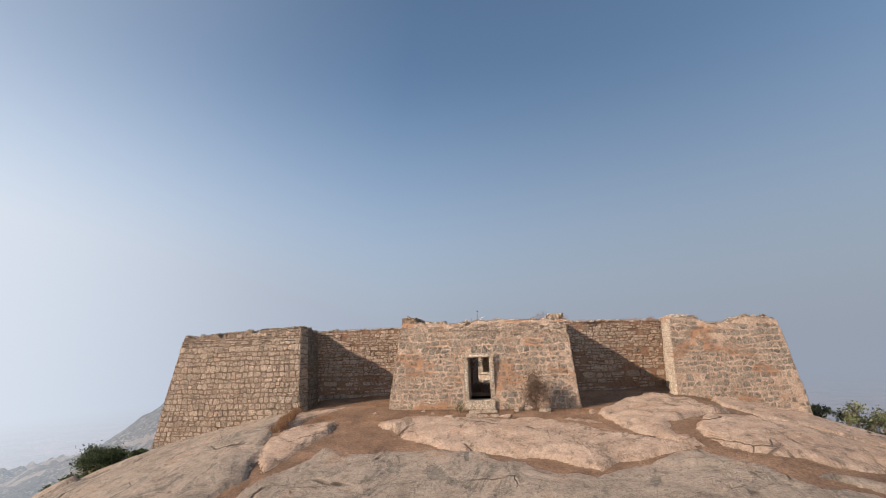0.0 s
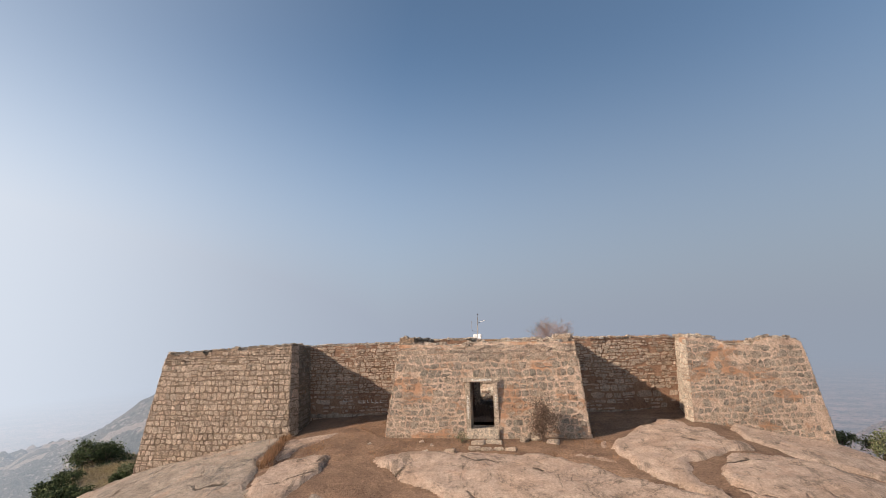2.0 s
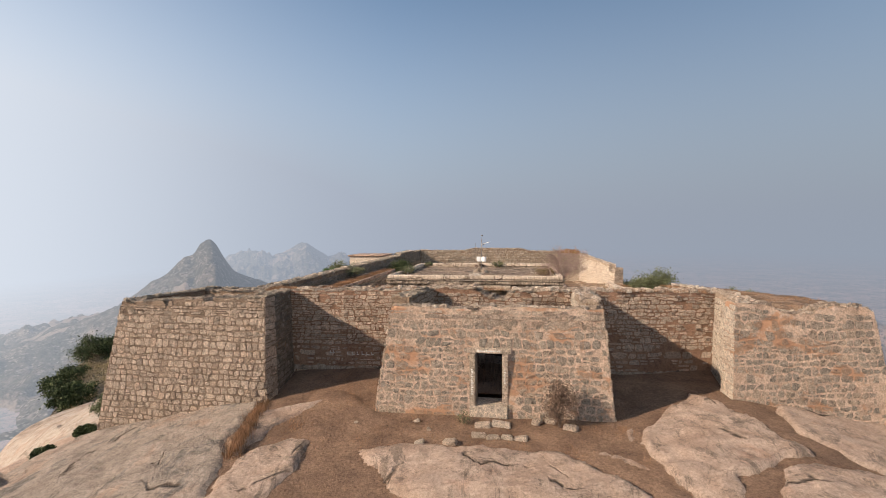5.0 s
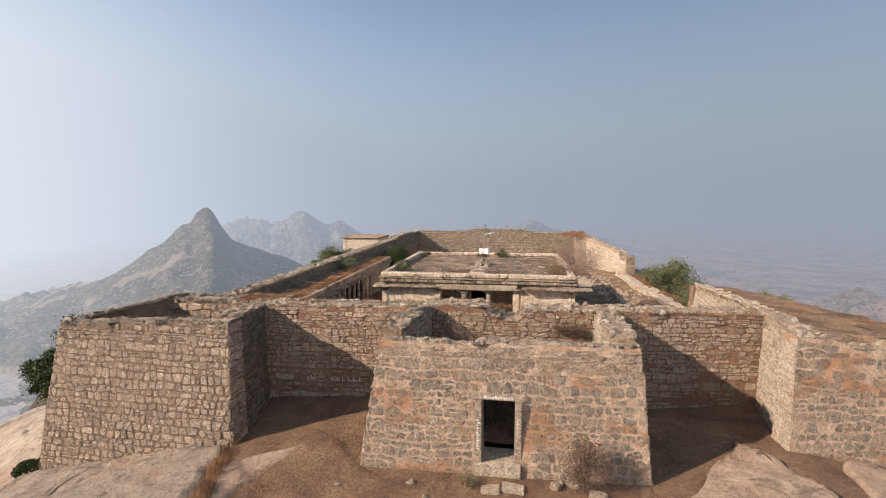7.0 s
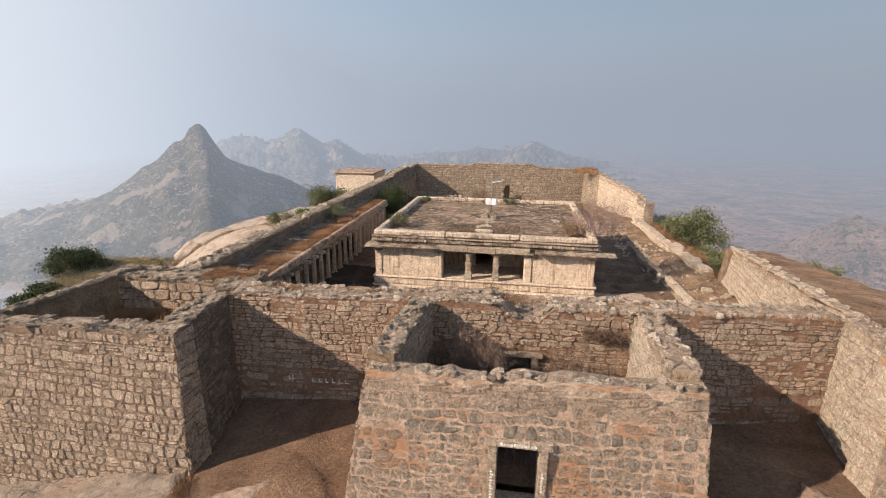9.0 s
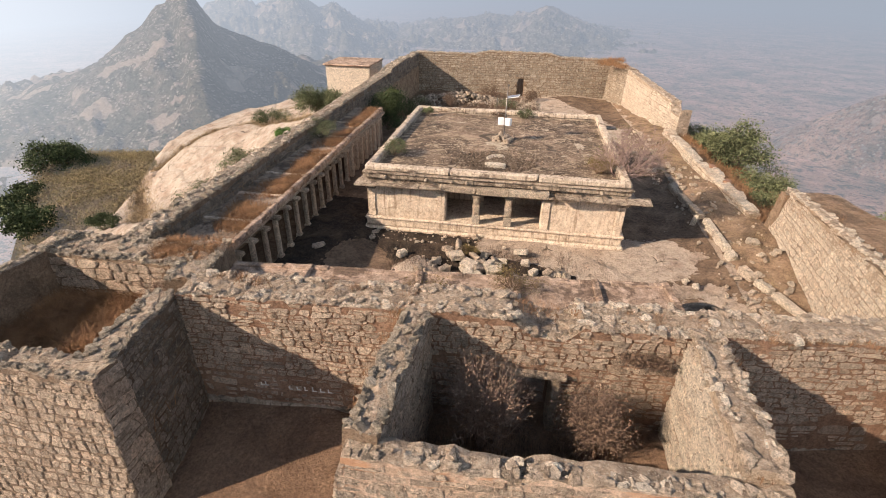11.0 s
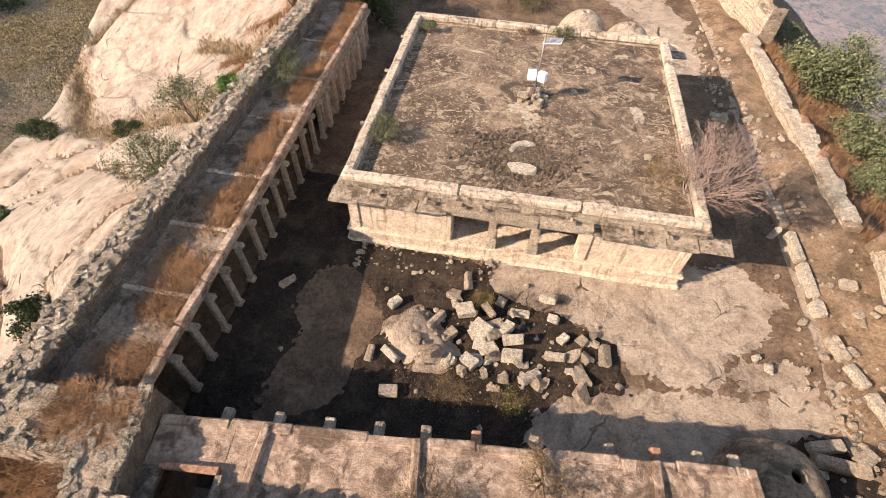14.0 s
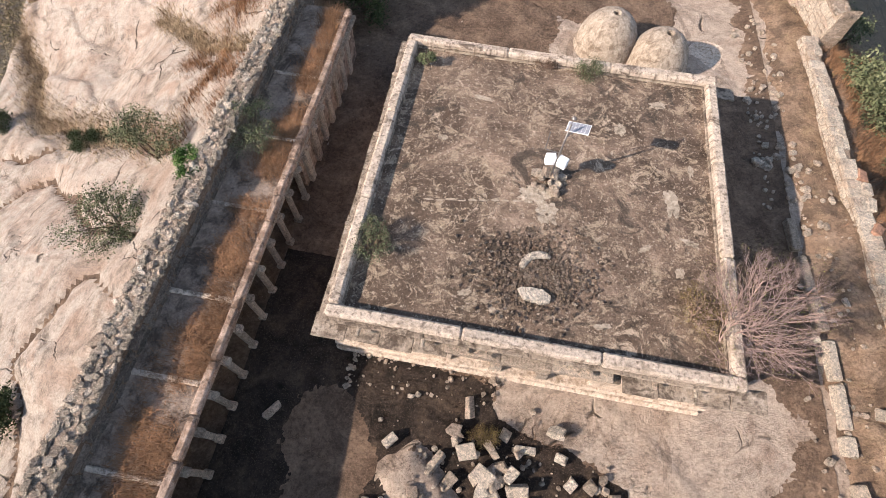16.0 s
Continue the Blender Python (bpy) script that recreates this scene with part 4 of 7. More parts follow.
def sheet(name, x0, x1, y0, y1, step, height, mat, keep=None, kind="structure"):
    """A soft earth surface; where rock stands higher it shows through."""
    s = Shape()
    nx, ny = int((x1 - x0) / step), int((y1 - y0) / step)
    for j in range(ny + 1):
        for i in range(nx + 1):
            x, y = x0 + i * step, y0 + j * step
            s.v.append((x, y, height(x, y)))
    for j in range(ny):
        for i in range(nx):
            if keep is None or keep(x0 + (i + 0.5) * step, y0 + (j + 0.5) * step):
                a = j * (nx + 1) + i
                s.f.append((a, a + 1, a + nx + 2, a + nx + 1))
    return tagged(new(name, s.mesh(name, mat, True)), kind=kind)


# ---- fort walls ----


def frac(a, b, x):
    return (x - a) / (b - a)


W = {}
W["gate"] = Wall("wall_gate_front", (-3.42, 21.80), (4.54, 22.15), 0.80, -1.2, (3.30, 3.26), 0.30, 0.0, 0.50, 0.30, wave((1.05, 0.14, -0.18), (2.6, 0.5, -0.10), (3.35, 0.12, -0.2), (6.9, 0.1, -0.2)),
                 "gate_mortar", openings=((frac(-3.42, 4.54, -0.10), frac(-3.42, 4.54, 0.98), -1.2, 1.86),))
W["gate_w"] = Wall("wall_gate_west", (-3.05, 26.3), (-3.28, 22.5), 0.95, -1.2, (3.40, 3.52), 0.30, 0.05, top=wave(), mat="mortar")
W["gate_e"] = Wall("wall_gate_east", (4.46, 22.85), (4.58, 26.5), 0.98, -1.2, (3.46, 3.40), 0.28, 0.05, top=wave(), mat="pale_mortar")
W["curtain_w"] = Wall("wall_curtain_west", (-8.5, 25.75), (-2.5, 26.05), 1.25, -1.2, (3.28, 3.32), 0.12, 0.05, top=wave((3.75, 0.07, -0.35)), mat="red_mortar")
W["curtain_m"] = Wall("wall_curtain_middle", (-2.5, 26.05), (3.7, 26.25), 1.2, -1.2, (3.25, 3.35), 0.05, 0.05, top=wave((1.2, 1.9, 0.15), (3.0, 0.7, -0.35)), mat="red_mortar",
                      openings=((frac(-2.5, 3.7, -0.05), frac(-2.5, 3.7, 0.85), -1.2, 1.95),))
W["curtain_e"] = Wall("wall_curtain_east", (3.7, 26.25), (9.5, 27.0), 1.1, -1.2, (3.35, 3.25), 0.12, 0.05, top=wave((1.6, 0.06, -0.3)), mat="red_mortar")
W["bl_front"] = Wall("wall_bastion_west_front", (-15.0, 22.80), (-7.95, 22.58), 0.85, -4.5, (3.15, 3.42), 0.22, 0.0, 0.75, 0.10,
                     wave((1.25, 0.07, -0.22), (2.35, 0.07, -0.22), (3.35, 0.07, -0.22), (4.4, 0.07, -0.2), (0.7, 0.3, -0.08)), "bastion_mortar")
W["bl_side"] = Wall("wall_bastion_west_side", (-7.98, 23.3), (-8.4, 25.9), 0.8, -1.5, (3.42, 3.28), 0.12, 0.0, top=wave(), mat="shaded_mortar")
W["bl_out"] = Wall("wall_bastion_west_outer", (-14.5, 28.6), (-14.95, 23.2), 0.85, -5.0, (3.05, 3.15), 0.65, 0.0, top=wave())
W["bl_back"] = Wall("wall_bastion_west_back", (-9.0, 29.0), (-14.4, 28.9), 1.5, -1.5, (2.95, 3.0), 0.15, 0.0, top=wave())
W["bl_in"] = Wall("wall_bastion_west_inner", (-8.3, 26.9), (-8.9, 29.2), 1.2, -1.5, (3.1, 2.95), 0.1, 0.0, top=wave())
W["br_front"] = Wall("wall_bastion_east_front", (8.95, 24.12), (14.25, 24.65), 0.85, -4.5, (3.28, 2.95), 0.22, 0.0, 0.10, 0.55, wave((2.3, 0.9, -0.26), (4.3, 0.9, 0.12)), "gate_mortar")
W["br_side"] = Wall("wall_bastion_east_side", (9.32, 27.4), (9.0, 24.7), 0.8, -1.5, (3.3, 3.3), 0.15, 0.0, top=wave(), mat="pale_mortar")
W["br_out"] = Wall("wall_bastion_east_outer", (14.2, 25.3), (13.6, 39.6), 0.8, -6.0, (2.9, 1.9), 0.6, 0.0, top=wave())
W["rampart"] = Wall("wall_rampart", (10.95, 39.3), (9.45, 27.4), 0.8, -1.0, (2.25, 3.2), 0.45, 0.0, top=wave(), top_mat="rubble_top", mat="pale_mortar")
W["rampart_n"] = Wall("wall_rampart_end", (13.7, 39.7), (10.9, 39.35), 0.7, -5.0, (1.95, 2.2), 0.3, 0.0, top=wave())
W["east_low"] = Wall("wall_east_low_near", (10.0, 47.2), (10.40, 39.9), 0.58, -2.5, (0.62, 0.66), 0.03, 0.03, top=wave(), mat="pale_mortar")
W["east_low2"] = Wall("wall_east_low_far", (9.62, 54.0), (10.0, 47.2), 0.58, -2.5, (0.75, 0.62), 0.03, 0.03, top=wave(), mat="pale_mortar")
W["east_tall"] = Wall("wall_east_tall", (8.75, 66.6), (10.42, 53.9), 0.9, -3.5, (2.75, 2.2), 0.1, 0.1, top=wave((11.8, 1.0, -0.5)), mat="pale_mortar")
W["ne"] = Wall("wall_north_east_corner", (7.7, 71.0), (8.85, 66.4), 1.0, -3.5, (2.95, 2.8), 0.1, 0.1, top=wave())
W["north"] = Wall("wall_north", (-12.0, 70.0), (7.9, 71.2), 1.1, -4.0, (3.1, 2.9), 0.12, 0.1, top=wave((10.6, 4.4, 0.32)),
                  openings=((0.535, 0.572, -4.0, 0.85),))
W["west"] = Wall("wall_west", (-12.65, 70.5), (-12.80, 28.6), 1.0, -5.0, (3.05, 2.82), 0.22, 0.04, top=wave((8.0, 4.0, 0.2)), step=0.35)

# ---- earth lying over the rock ----


def bend(x, y, s=0.5, a=0.6):
    return x + a * noise.noise((x * s, y * s, 11.0)) + 0.3 * a * noise.noise((x * 2.1, y * 2.1, 1.0)), y + a * noise.noise((x * s, y * s, 17.0)) + 0.3 * a * noise.noise((x * 2.1, y * 2.1, 7.0))


def oval(x, y, cx, cy, rx, ry, turn=0.0):
    """Under 1 inside an oval, 1 on its edge."""
    c, s = math.cos(radians(turn)), math.sin(radians(turn))
    dx, dy = x - cx, y - cy
    return math.hypot((dx * c + dy * s) / rx, (dy * c - dx * s) / ry)


def front_soil(x, y):
    return base_z(x, y) + relief(x, y) - slabs(x, y) - 0.02 + 0.05 * fbm(x * 0.9, y * 0.9, 6.0) + 0.03 * fbm(x * 3.3, y * 3.3, 1.0)


sheet("soil_front", -10.5, 16.0, 12.5, 27.6, 0.11, front_soil, "soil")


# bare rock in the court, free of soil
COURT_ROCK = (
    ((-1.85, 36.9), (-1.8, 35.45), (-0.9, 35.1), (0.1, 34.8), (1.3, 34.5), (2.1, 34.05), (2.6, 33.2), (3.6, 32.95), (5.1, 33.3), (5.4, 34.2), (7.0, 35.2), (7.5, 36.6), (6.5, 37.7), (4.3, 37.3)),
    ((5.6, 33.2), (5.9, 33.9), (7.5, 34.1), (7.3, 33.7), (6.7, 33.4)),
    ((0.7, 31.95), (2.0, 32.4), (3.6, 32.4), (5.6, 32.6), (6.3, 32.8), (6.9, 33.3), (7.5, 33.9), (8.2, 32.6), (7.0, 31.9), (5.6, 31.2), (4.0, 30.6), (0.6, 30.2), (-0.6, 30.3), (-0.4, 31.2)),
    ((-8.2, 33.8), (-7.7, 35.0), (-6.85, 35.4), (-5.7, 34.5), (-5.2, 33.4), (-5.4, 32.1), (-5.5, 31.2), (-6.6, 30.0), (-7.75, 29.7), (-7.9, 30.9), (-7.5, 32.4)),
    MID_ROCK,
    ((-0.8, 70.0), (0.1, 63.5), (2.7, 60.1), (4.6, 56.0), (4.6, 50.5), (7.2, 50.5), (7.3, 57.0), (5.6, 63.0), (3.0, 68.0), (2.0, 70.2)),
    ((-1.5, 49.0), (-1.0, 54), (2.2, 53), (2.8, 49)),
)


def court_soil(x, y):
    u, v = bend(x, y, 0.8, 0.28)
    d = max(inset(q, u, v) for q in COURT_ROCK)
    m = (1 - smooth(-0.5, 0.45, d + 0.3 * fbm(x * 1.3, y * 1.3, 8.0))) * smooth(28.0, 28.5, y)
    return base_z(x, y) + relief(x, y) - 0.085 + 0.12 * m + 0.05 * fbm(x * 2.0, y * 2.0, 5.0) + 0.04 * noise.noise((x * 6.0, y * 6.0, 3.0)) + 0.02 * noise.noise((x * 12.0, y * 12.0, 6.0))


sheet("soil_court", -12.0, 8.2, 27.2, 40.0, 0.08, court_soil, "court_soil")
sheet("soil_court_north", -12.0, 8.2, 40.0, 70.4, 0.14, court_soil, "court_soil")


# ash round the fallen blocks; along the cloister the black also paints in shade
ASH_SHADE = (((-10.2, 29.2), (-10.2, 40.5), (-7.3, 40.5), (-7.0, 36.6), (-1.9, 36.3), (-1.8, 35.5), (-1.2, 35.05), (0.5, 34.8), (1.3, 34.2), (2.2, 33.9), (2.35, 32.6), (2.7, 32.2), (0.7, 31.9), (0.4, 30.2)),
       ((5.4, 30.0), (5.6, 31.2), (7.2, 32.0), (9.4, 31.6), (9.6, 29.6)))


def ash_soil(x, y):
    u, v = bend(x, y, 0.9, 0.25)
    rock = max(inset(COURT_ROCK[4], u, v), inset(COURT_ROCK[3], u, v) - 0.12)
    d = max(inset(q, u, v) for q in ASH_SHADE) + 0.3 * fbm(x * 1.6, y * 1.6, 2.0)
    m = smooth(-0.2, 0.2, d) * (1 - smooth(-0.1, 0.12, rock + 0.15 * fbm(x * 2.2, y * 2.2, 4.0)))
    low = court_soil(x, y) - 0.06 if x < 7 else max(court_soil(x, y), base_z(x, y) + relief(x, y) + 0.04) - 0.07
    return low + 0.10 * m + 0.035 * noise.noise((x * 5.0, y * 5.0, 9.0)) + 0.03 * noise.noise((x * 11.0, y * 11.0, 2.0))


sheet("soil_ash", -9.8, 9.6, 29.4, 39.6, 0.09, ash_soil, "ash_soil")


def path_soil(x, y):
    u, v = bend(x, y, 0.7, 0.5)
    m = smooth(7.9, 8.7, u + 0.4 * fbm(x, y, 3.0))
    return base_z(x, y) + relief(x, y) - 0.13 + 0.20 * m + 0.04 * fbm(x * 2.0, y * 2.0, 9.0)


sheet("soil_path", 7.0, 11.6, 28.0, 70.4, 0.14, path_soil, "path_soil")
sheet("soil_bastion_west", -14.4, -8.3, 23.2, 28.4, 0.22, lambda x, y: 1.25 + 0.25 * noise.noise((x * 0.8, y * 0.8, 0)) + 0.1 * (y - 25), "soil",
      lambda x, y: x > -14.3 and x < -8.6 + 0.2 * (y - 25.9))
sheet("soil_bastion_east", 9.2, 14.0, 24.9, 39.4, 0.25, lambda x, y: 3.05 - 0.45 * (1 - smooth(24.9, 25.8, y)) - 0.075 * max(0, y - 28) + 0.10 * noise.noise((x, y, 0)) - 0.05 * (x - 11), "path_soil",
      lambda x, y: x > 9.75 + 0.125 * max(0.0, y - 27.4) and x < 14.0 - 0.04 * (y - 25))
sheet("soil_gate_yard", -2.6, 3.9, 22.9, 26.4, 0.2, lambda x, y: 0.12 + 0.14 * noise.noise((x, y, 3)) + 0.35 * smooth(1.6, 3.4, x) * smooth(23.4, 24.6, y), "soil")

# ---- temple ----
TX0, TX1, TY0, TY1 = -6.98, 4.12, 36.62, 47.75        # outside of the walls
PX0, PX1 = -3.45, 0.69                                # porch opening
temple = thing("temple", "weathered plastered stone temple with flat terrace roof and pillared porch", "temple", (0, 0, 0))


def course(name, z0, z1, grow, mat, c=0.03, label=""):
    """A band of blocks round the building, each side its own piece."""
    for k, (a, b) in enumerate((((TX0 - grow, TY0 - grow), (TX1 + grow, TY0 + 0.5)), ((TX1 - 0.5, TY0 + 0.5), (TX1 + grow, TY1 - 0.5)),
                                ((TX0 - grow, TY1 - 0.5), (TX1 + grow, TY1 + grow)), ((TX0 - grow, TY0 + 0.5), (TX0 + 0.5, TY1 - 0.5)))):
        part(name, Shape().box((*a, z0), (*b, z1), c, None, 0.012), mat, temple, label)


course("plinth", -0.6, 0.10, 0.22, "plaster", 0.07, "rough stained plinth")
course("plinth_band", 0.10, 0.46, 0.10, "plaster", 0.04)
course("plinth_moulding", 0.46, 0.58, 0.16, "plaster", 0.04)
part("floor", Shape().box((TX0 + 0.5, TY0 + 0.1, 0.2), (TX1 - 0.5, TY1 - 0.5, 0.585), 0.01), "plaster", temple, "worn porch floor")
for x0, x1 in ((TX0, PX0), (PX1, TX1)):
    part("wall", Shape().box((x0, TY0, 0.58), (x1, TY0 + 0.42, 2.20), 0.02), "plaster", temple)
part("wall", Shape().box((TX1 - 0.42, TY0 + 0.42, 0.58), (TX1, TY1, 2.20), 0.02), "plaster", temple)
part("wall", Shape().box((TX0, TY0 + 0.42, 0.58), (TX0 + 0.42, TY1, 2.20), 0.02), "plaster", temple)
part("wall", Shape().box((TX0 + 0.42, TY1 - 0.42, 0.58), (TX1 - 0.42, TY1, 2.20), 0.02), "plaster", temple)
back_y = TY0 + 2.5
for x0, x1, z0 in ((TX0 + 0.42, -1.95, 0.58), (-0.85, TX1 - 0.42, 0.58), (-1.95, -0.85, 2.0)):
    part("inner_wall", Shape().box((x0, back_y, z0), (x1, back_y + 0.4, 2.2), 0.02), "plaster", temple)
for x in (TX0 + 0.16, PX0 - 0.20, PX1 + 0.20, TX1 - 0.16):
    wide = 0.17
    s = Shape().box((x - wide, TY0 - 0.05, 0.58), (x + wide, TY0 + 0.03, 1.92), 0.015)
    p = part("pilaster", s, "plaster", temple)
    part("capital", Shape().box((x - wide - 0.07, TY0 - 0.16, 1.92), (x + wide + 0.07, TY0 + 0.03, 2.06), 0.05).box((x - wide - 0.14, TY0 - 0.28, 2.06), (x + wide + 0.14, TY0 + 0.03, 2.19), 0.06), "cornice", p)
for x in (-2.10, -0.71):
    s = Shape().box((x - 0.17, TY0 - 0.14, 0.585), (x + 0.17, TY0 + 0.20, 1.02), 0.02)
    s.box((x - 0.14, TY0 - 0.11, 1.02), (x + 0.14, TY0 + 0.17, 1.30), 0.05)
    s.box((x - 0.16, TY0 - 0.13, 1.30), (x + 0.16, TY0 + 0.19, 1.52), 0.02)
    s.box((x - 0.13, TY0 - 0.10, 1.52), (x + 0.13, TY0 + 0.16, 1.86), 0.045)
    p = part("pillar", s, "cut_stone", temple, "square carved stone pillar")
    part("capital", Shape().box((x - 0.18, TY0 - 0.15, 1.86), (x + 0.18, TY0 + 0.21, 1.95), 0.02).box((x - 0.34, TY0 - 0.11, 1.95), (x + 0.34, TY0 + 0.17, 2.07), 0.05), "cut_stone", p)
xs = [PX0 - 0.25, -2.12, -0.73, PX1 + 0.25]
for k in range(3):
    part("lintel", Shape().box((xs[k] + 0.004, TY0 - 0.30 - 0.03 * (k % 2), 2.07), (xs[k + 1] - 0.004, TY0 + 0.30, 2.36), 0.03, None, 0.01), "cut_stone", temple, "heavy stone beam over the porch")
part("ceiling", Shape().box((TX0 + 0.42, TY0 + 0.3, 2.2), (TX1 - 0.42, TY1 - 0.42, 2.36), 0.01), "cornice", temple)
# eave slabs: thin, sloping, each its own stone; those over the porch are lost
for x in np.arange(TX0 - 0.46, TX1 + 0.3, 0.96):
    if PX0 - 0.3 < x + 0.45 < PX1 + 0.55:
        continue
    tip = rnd.uniform(-0.05, 0.04)
    m = Matrix.Translation((x, TY0, 2.205 + rnd.uniform(-0.012, 0.012))) @ Matrix.Rotation(radians(5 + rnd.uniform(-1, 1)), 4, "X")
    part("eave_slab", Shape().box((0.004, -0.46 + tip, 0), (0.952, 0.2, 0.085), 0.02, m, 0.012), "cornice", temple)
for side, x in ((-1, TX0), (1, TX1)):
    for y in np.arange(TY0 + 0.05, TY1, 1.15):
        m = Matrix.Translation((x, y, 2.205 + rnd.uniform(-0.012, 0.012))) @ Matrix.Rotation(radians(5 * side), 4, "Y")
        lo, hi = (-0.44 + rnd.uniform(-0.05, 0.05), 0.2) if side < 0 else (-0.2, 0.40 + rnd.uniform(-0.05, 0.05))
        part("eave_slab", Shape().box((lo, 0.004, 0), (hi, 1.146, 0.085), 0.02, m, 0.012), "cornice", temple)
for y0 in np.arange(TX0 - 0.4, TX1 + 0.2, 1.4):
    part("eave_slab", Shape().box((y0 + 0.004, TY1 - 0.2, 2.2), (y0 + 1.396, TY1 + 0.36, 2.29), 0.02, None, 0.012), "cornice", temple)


def band(name, z0, z1, out, deep, mat, c, pieces=1, label=""):
    """One run of cornice or parapet along each side, in lengths."""
    x0, x1, y0, y1 = TX0 - out, TX1 + out, TY0 - out, TY1 + out
    for k in range(pieces):
        a, b = x0 + (x1 - x0) * k / pieces, x0 + (x1 - x0) * (k + 1) / pieces
        dz, dy = rnd.uniform(-0.015, 0.015), rnd.uniform(-0.02, 0.02)
        part(name, Shape().box((a + 0.003, y0 + dy, z0), (b - 0.003, y0 + deep, z1 + dz), c, None, 0.012), mat, temple, label)
        part(name, Shape().box((a + 0.003, y1 - deep, z0), (b - 0.003, y1, z1 + dz), c, None, 0.012), mat, temple, label)
        a, b = y0 + deep + (y1 - y0 - 2 * deep) * k / pieces, y0 + deep + (y1 - y0 - 2 * deep) * (k + 1) / pieces
        part(name, Shape().box((x0, a + 0.003, z0), (x0 + deep, b - 0.003, z1 + dz), c, None, 0.012), mat, temple, label)
        part(name, Shape().box((x1 - deep, a + 0.003, z0), (x1, b - 0.003, z1 + dz), c, None, 0.012), mat, temple, label)


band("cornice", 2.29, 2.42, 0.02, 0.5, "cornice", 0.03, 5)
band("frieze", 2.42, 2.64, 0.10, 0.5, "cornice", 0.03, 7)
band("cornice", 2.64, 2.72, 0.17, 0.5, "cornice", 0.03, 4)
band("parapet", 2.72, 2.99, 0.07, 0.36, "parapet", 0.06, 3, "low plastered parapet, stained and worn round")


def terrace_z(x, y):
    return 2.66 + 0.025 * fbm(x * 0.9, y * 0.9, 2) + 0.05 * (1 - oval(x, y, -1.4, 42, 7, 7))


s = Shape()
n = 60
for j in range(n + 1):
    for i in range(n + 1):
        x, y = TX0 + 0.2 + (TX1 - TX0 - 0.4) * i / n, TY0 + 0.2 + (TY1 - TY0 - 0.4) * j / n
        s.v.append((x, y, terrace_z(x, y)))
s.f = [(j * (n + 1) + i, j * (n + 1) + i + 1, (j + 1) * (n + 1) + i + 1, (j + 1) * (n + 1) + i) for j in range(n) for i in range(n)]
part("terrace", s, "terrace", temple, "blackened lime terrace with pale flaked patches", True)
for x in (-6.1, -4.3, -3.2, -2.55, 0.2, 1.95, 3.0):
    part("spout", Shape().box((x - 0.05, TY0 - 0.36, 2.50), (x + 0.05, TY0 - 0.08, 2.59), 0.02), "cut_stone", temple)
for y in (39.5, 43.0, 45.8):
    part("spout", Shape().box((TX0 - 0.30, y - 0.06, 2.73), (TX0 - 0.02, y + 0.06, 2.82), 0.02), "cut_stone", temple)

# rubble ring on the terrace
r2 = random.Random(21)
items = []
for _ in range(2800):
    a, d = r2.uniform(0, 6.283), abs(r2.gauss(0, 0.7)) + 0.12
    x, y = -1.42 + d * 1.25 * math.cos(a), 38.95 + d * math.sin(a)
    sz = r2.choice((0.03, 0.04, 0.05, 0.06, 0.09))
    m = Matrix.Translation((x, y, 2.70 + sz * 0.2)) @ Euler((r2.gauss(0, 0.5), r2.gauss(0, 0.5), r2.uniform(0, 6))).to_matrix().to_4x4() @ Matrix.Diagonal((sz * 1.3, sz, sz * 0.7, 1))
    items.append((r2.randrange(12), m))
tagged(part("terrace_rubble", join(items, CHUNKS), "pebble"), "brown pebbles and broken mortar heaped on the terrace", "rubble", kind="stuff")
arc = [(-1.32 + 0.58 * math.cos(radians(a)), 38.98 + 0.58 * math.sin(radians(a)), 2.73 + 0.015 * (k % 2)) for k, a in enumerate(range(68, 188, 12))]
tagged(part("ring_stone", Shape().tube(arc, [0.05, 0.10, 0.12, 0.13, 0.13, 0.13, 0.12, 0.12, 0.11, 0.07], 8), "pale_stone", None, "", True), "curved pale piece of a broken stone ring on the terrace", "stone", "ring fragments on the terrace")
sh = Shape().add(*chunk(78, 0.2, 0.12, 12), Matrix.Translation((-1.45, 38.24, 2.75)) @ Matrix.Rotation(radians(-6), 4, "Z") @ Matrix.Diagonal((1.0, 0.46, 0.2, 1)))
tagged(part("rounded_stone", sh, "pale_stone"), "pale rounded fragment of a stone ring on the terrace", "stone", "ring fragments on the terrace")


def lime_patch(x, y, rx, ry, turn, seed, z=2.70):
    """A ragged flake of old lime left on the terrace."""
    sh = Shape()
    n = 34
    for ring in (0.0, 0.55, 1.0):
        for k in range(n):
            a = 2 * math.pi * k / n
            q = ring * (1 + (0.55 * noise.noise((2.2 * math.cos(a), 2.2 * math.sin(a), seed)) + 0.35 * noise.noise((6 * math.cos(a), 6 * math.sin(a), seed + 4))) * ring)
            px, py = rx * q * math.cos(a), ry * q * math.sin(a)
            c, d = math.cos(radians(turn)), math.sin(radians(turn))
            px, py = x + px * c - py * d, y + px * d + py * c
            sh.v.append((px, py, terrace_z(px, py) + (0.006 if ring < 1 else -0.004)))
    sh.f = [(i * n + k, i * n + (k + 1) % n, (i + 1) * n + (k + 1) % n, (i + 1) * n + k) for i in range(2) for k in range(n)]
    part("lime_patch", sh, "lime", temple, "pale flaked patch of old lime")


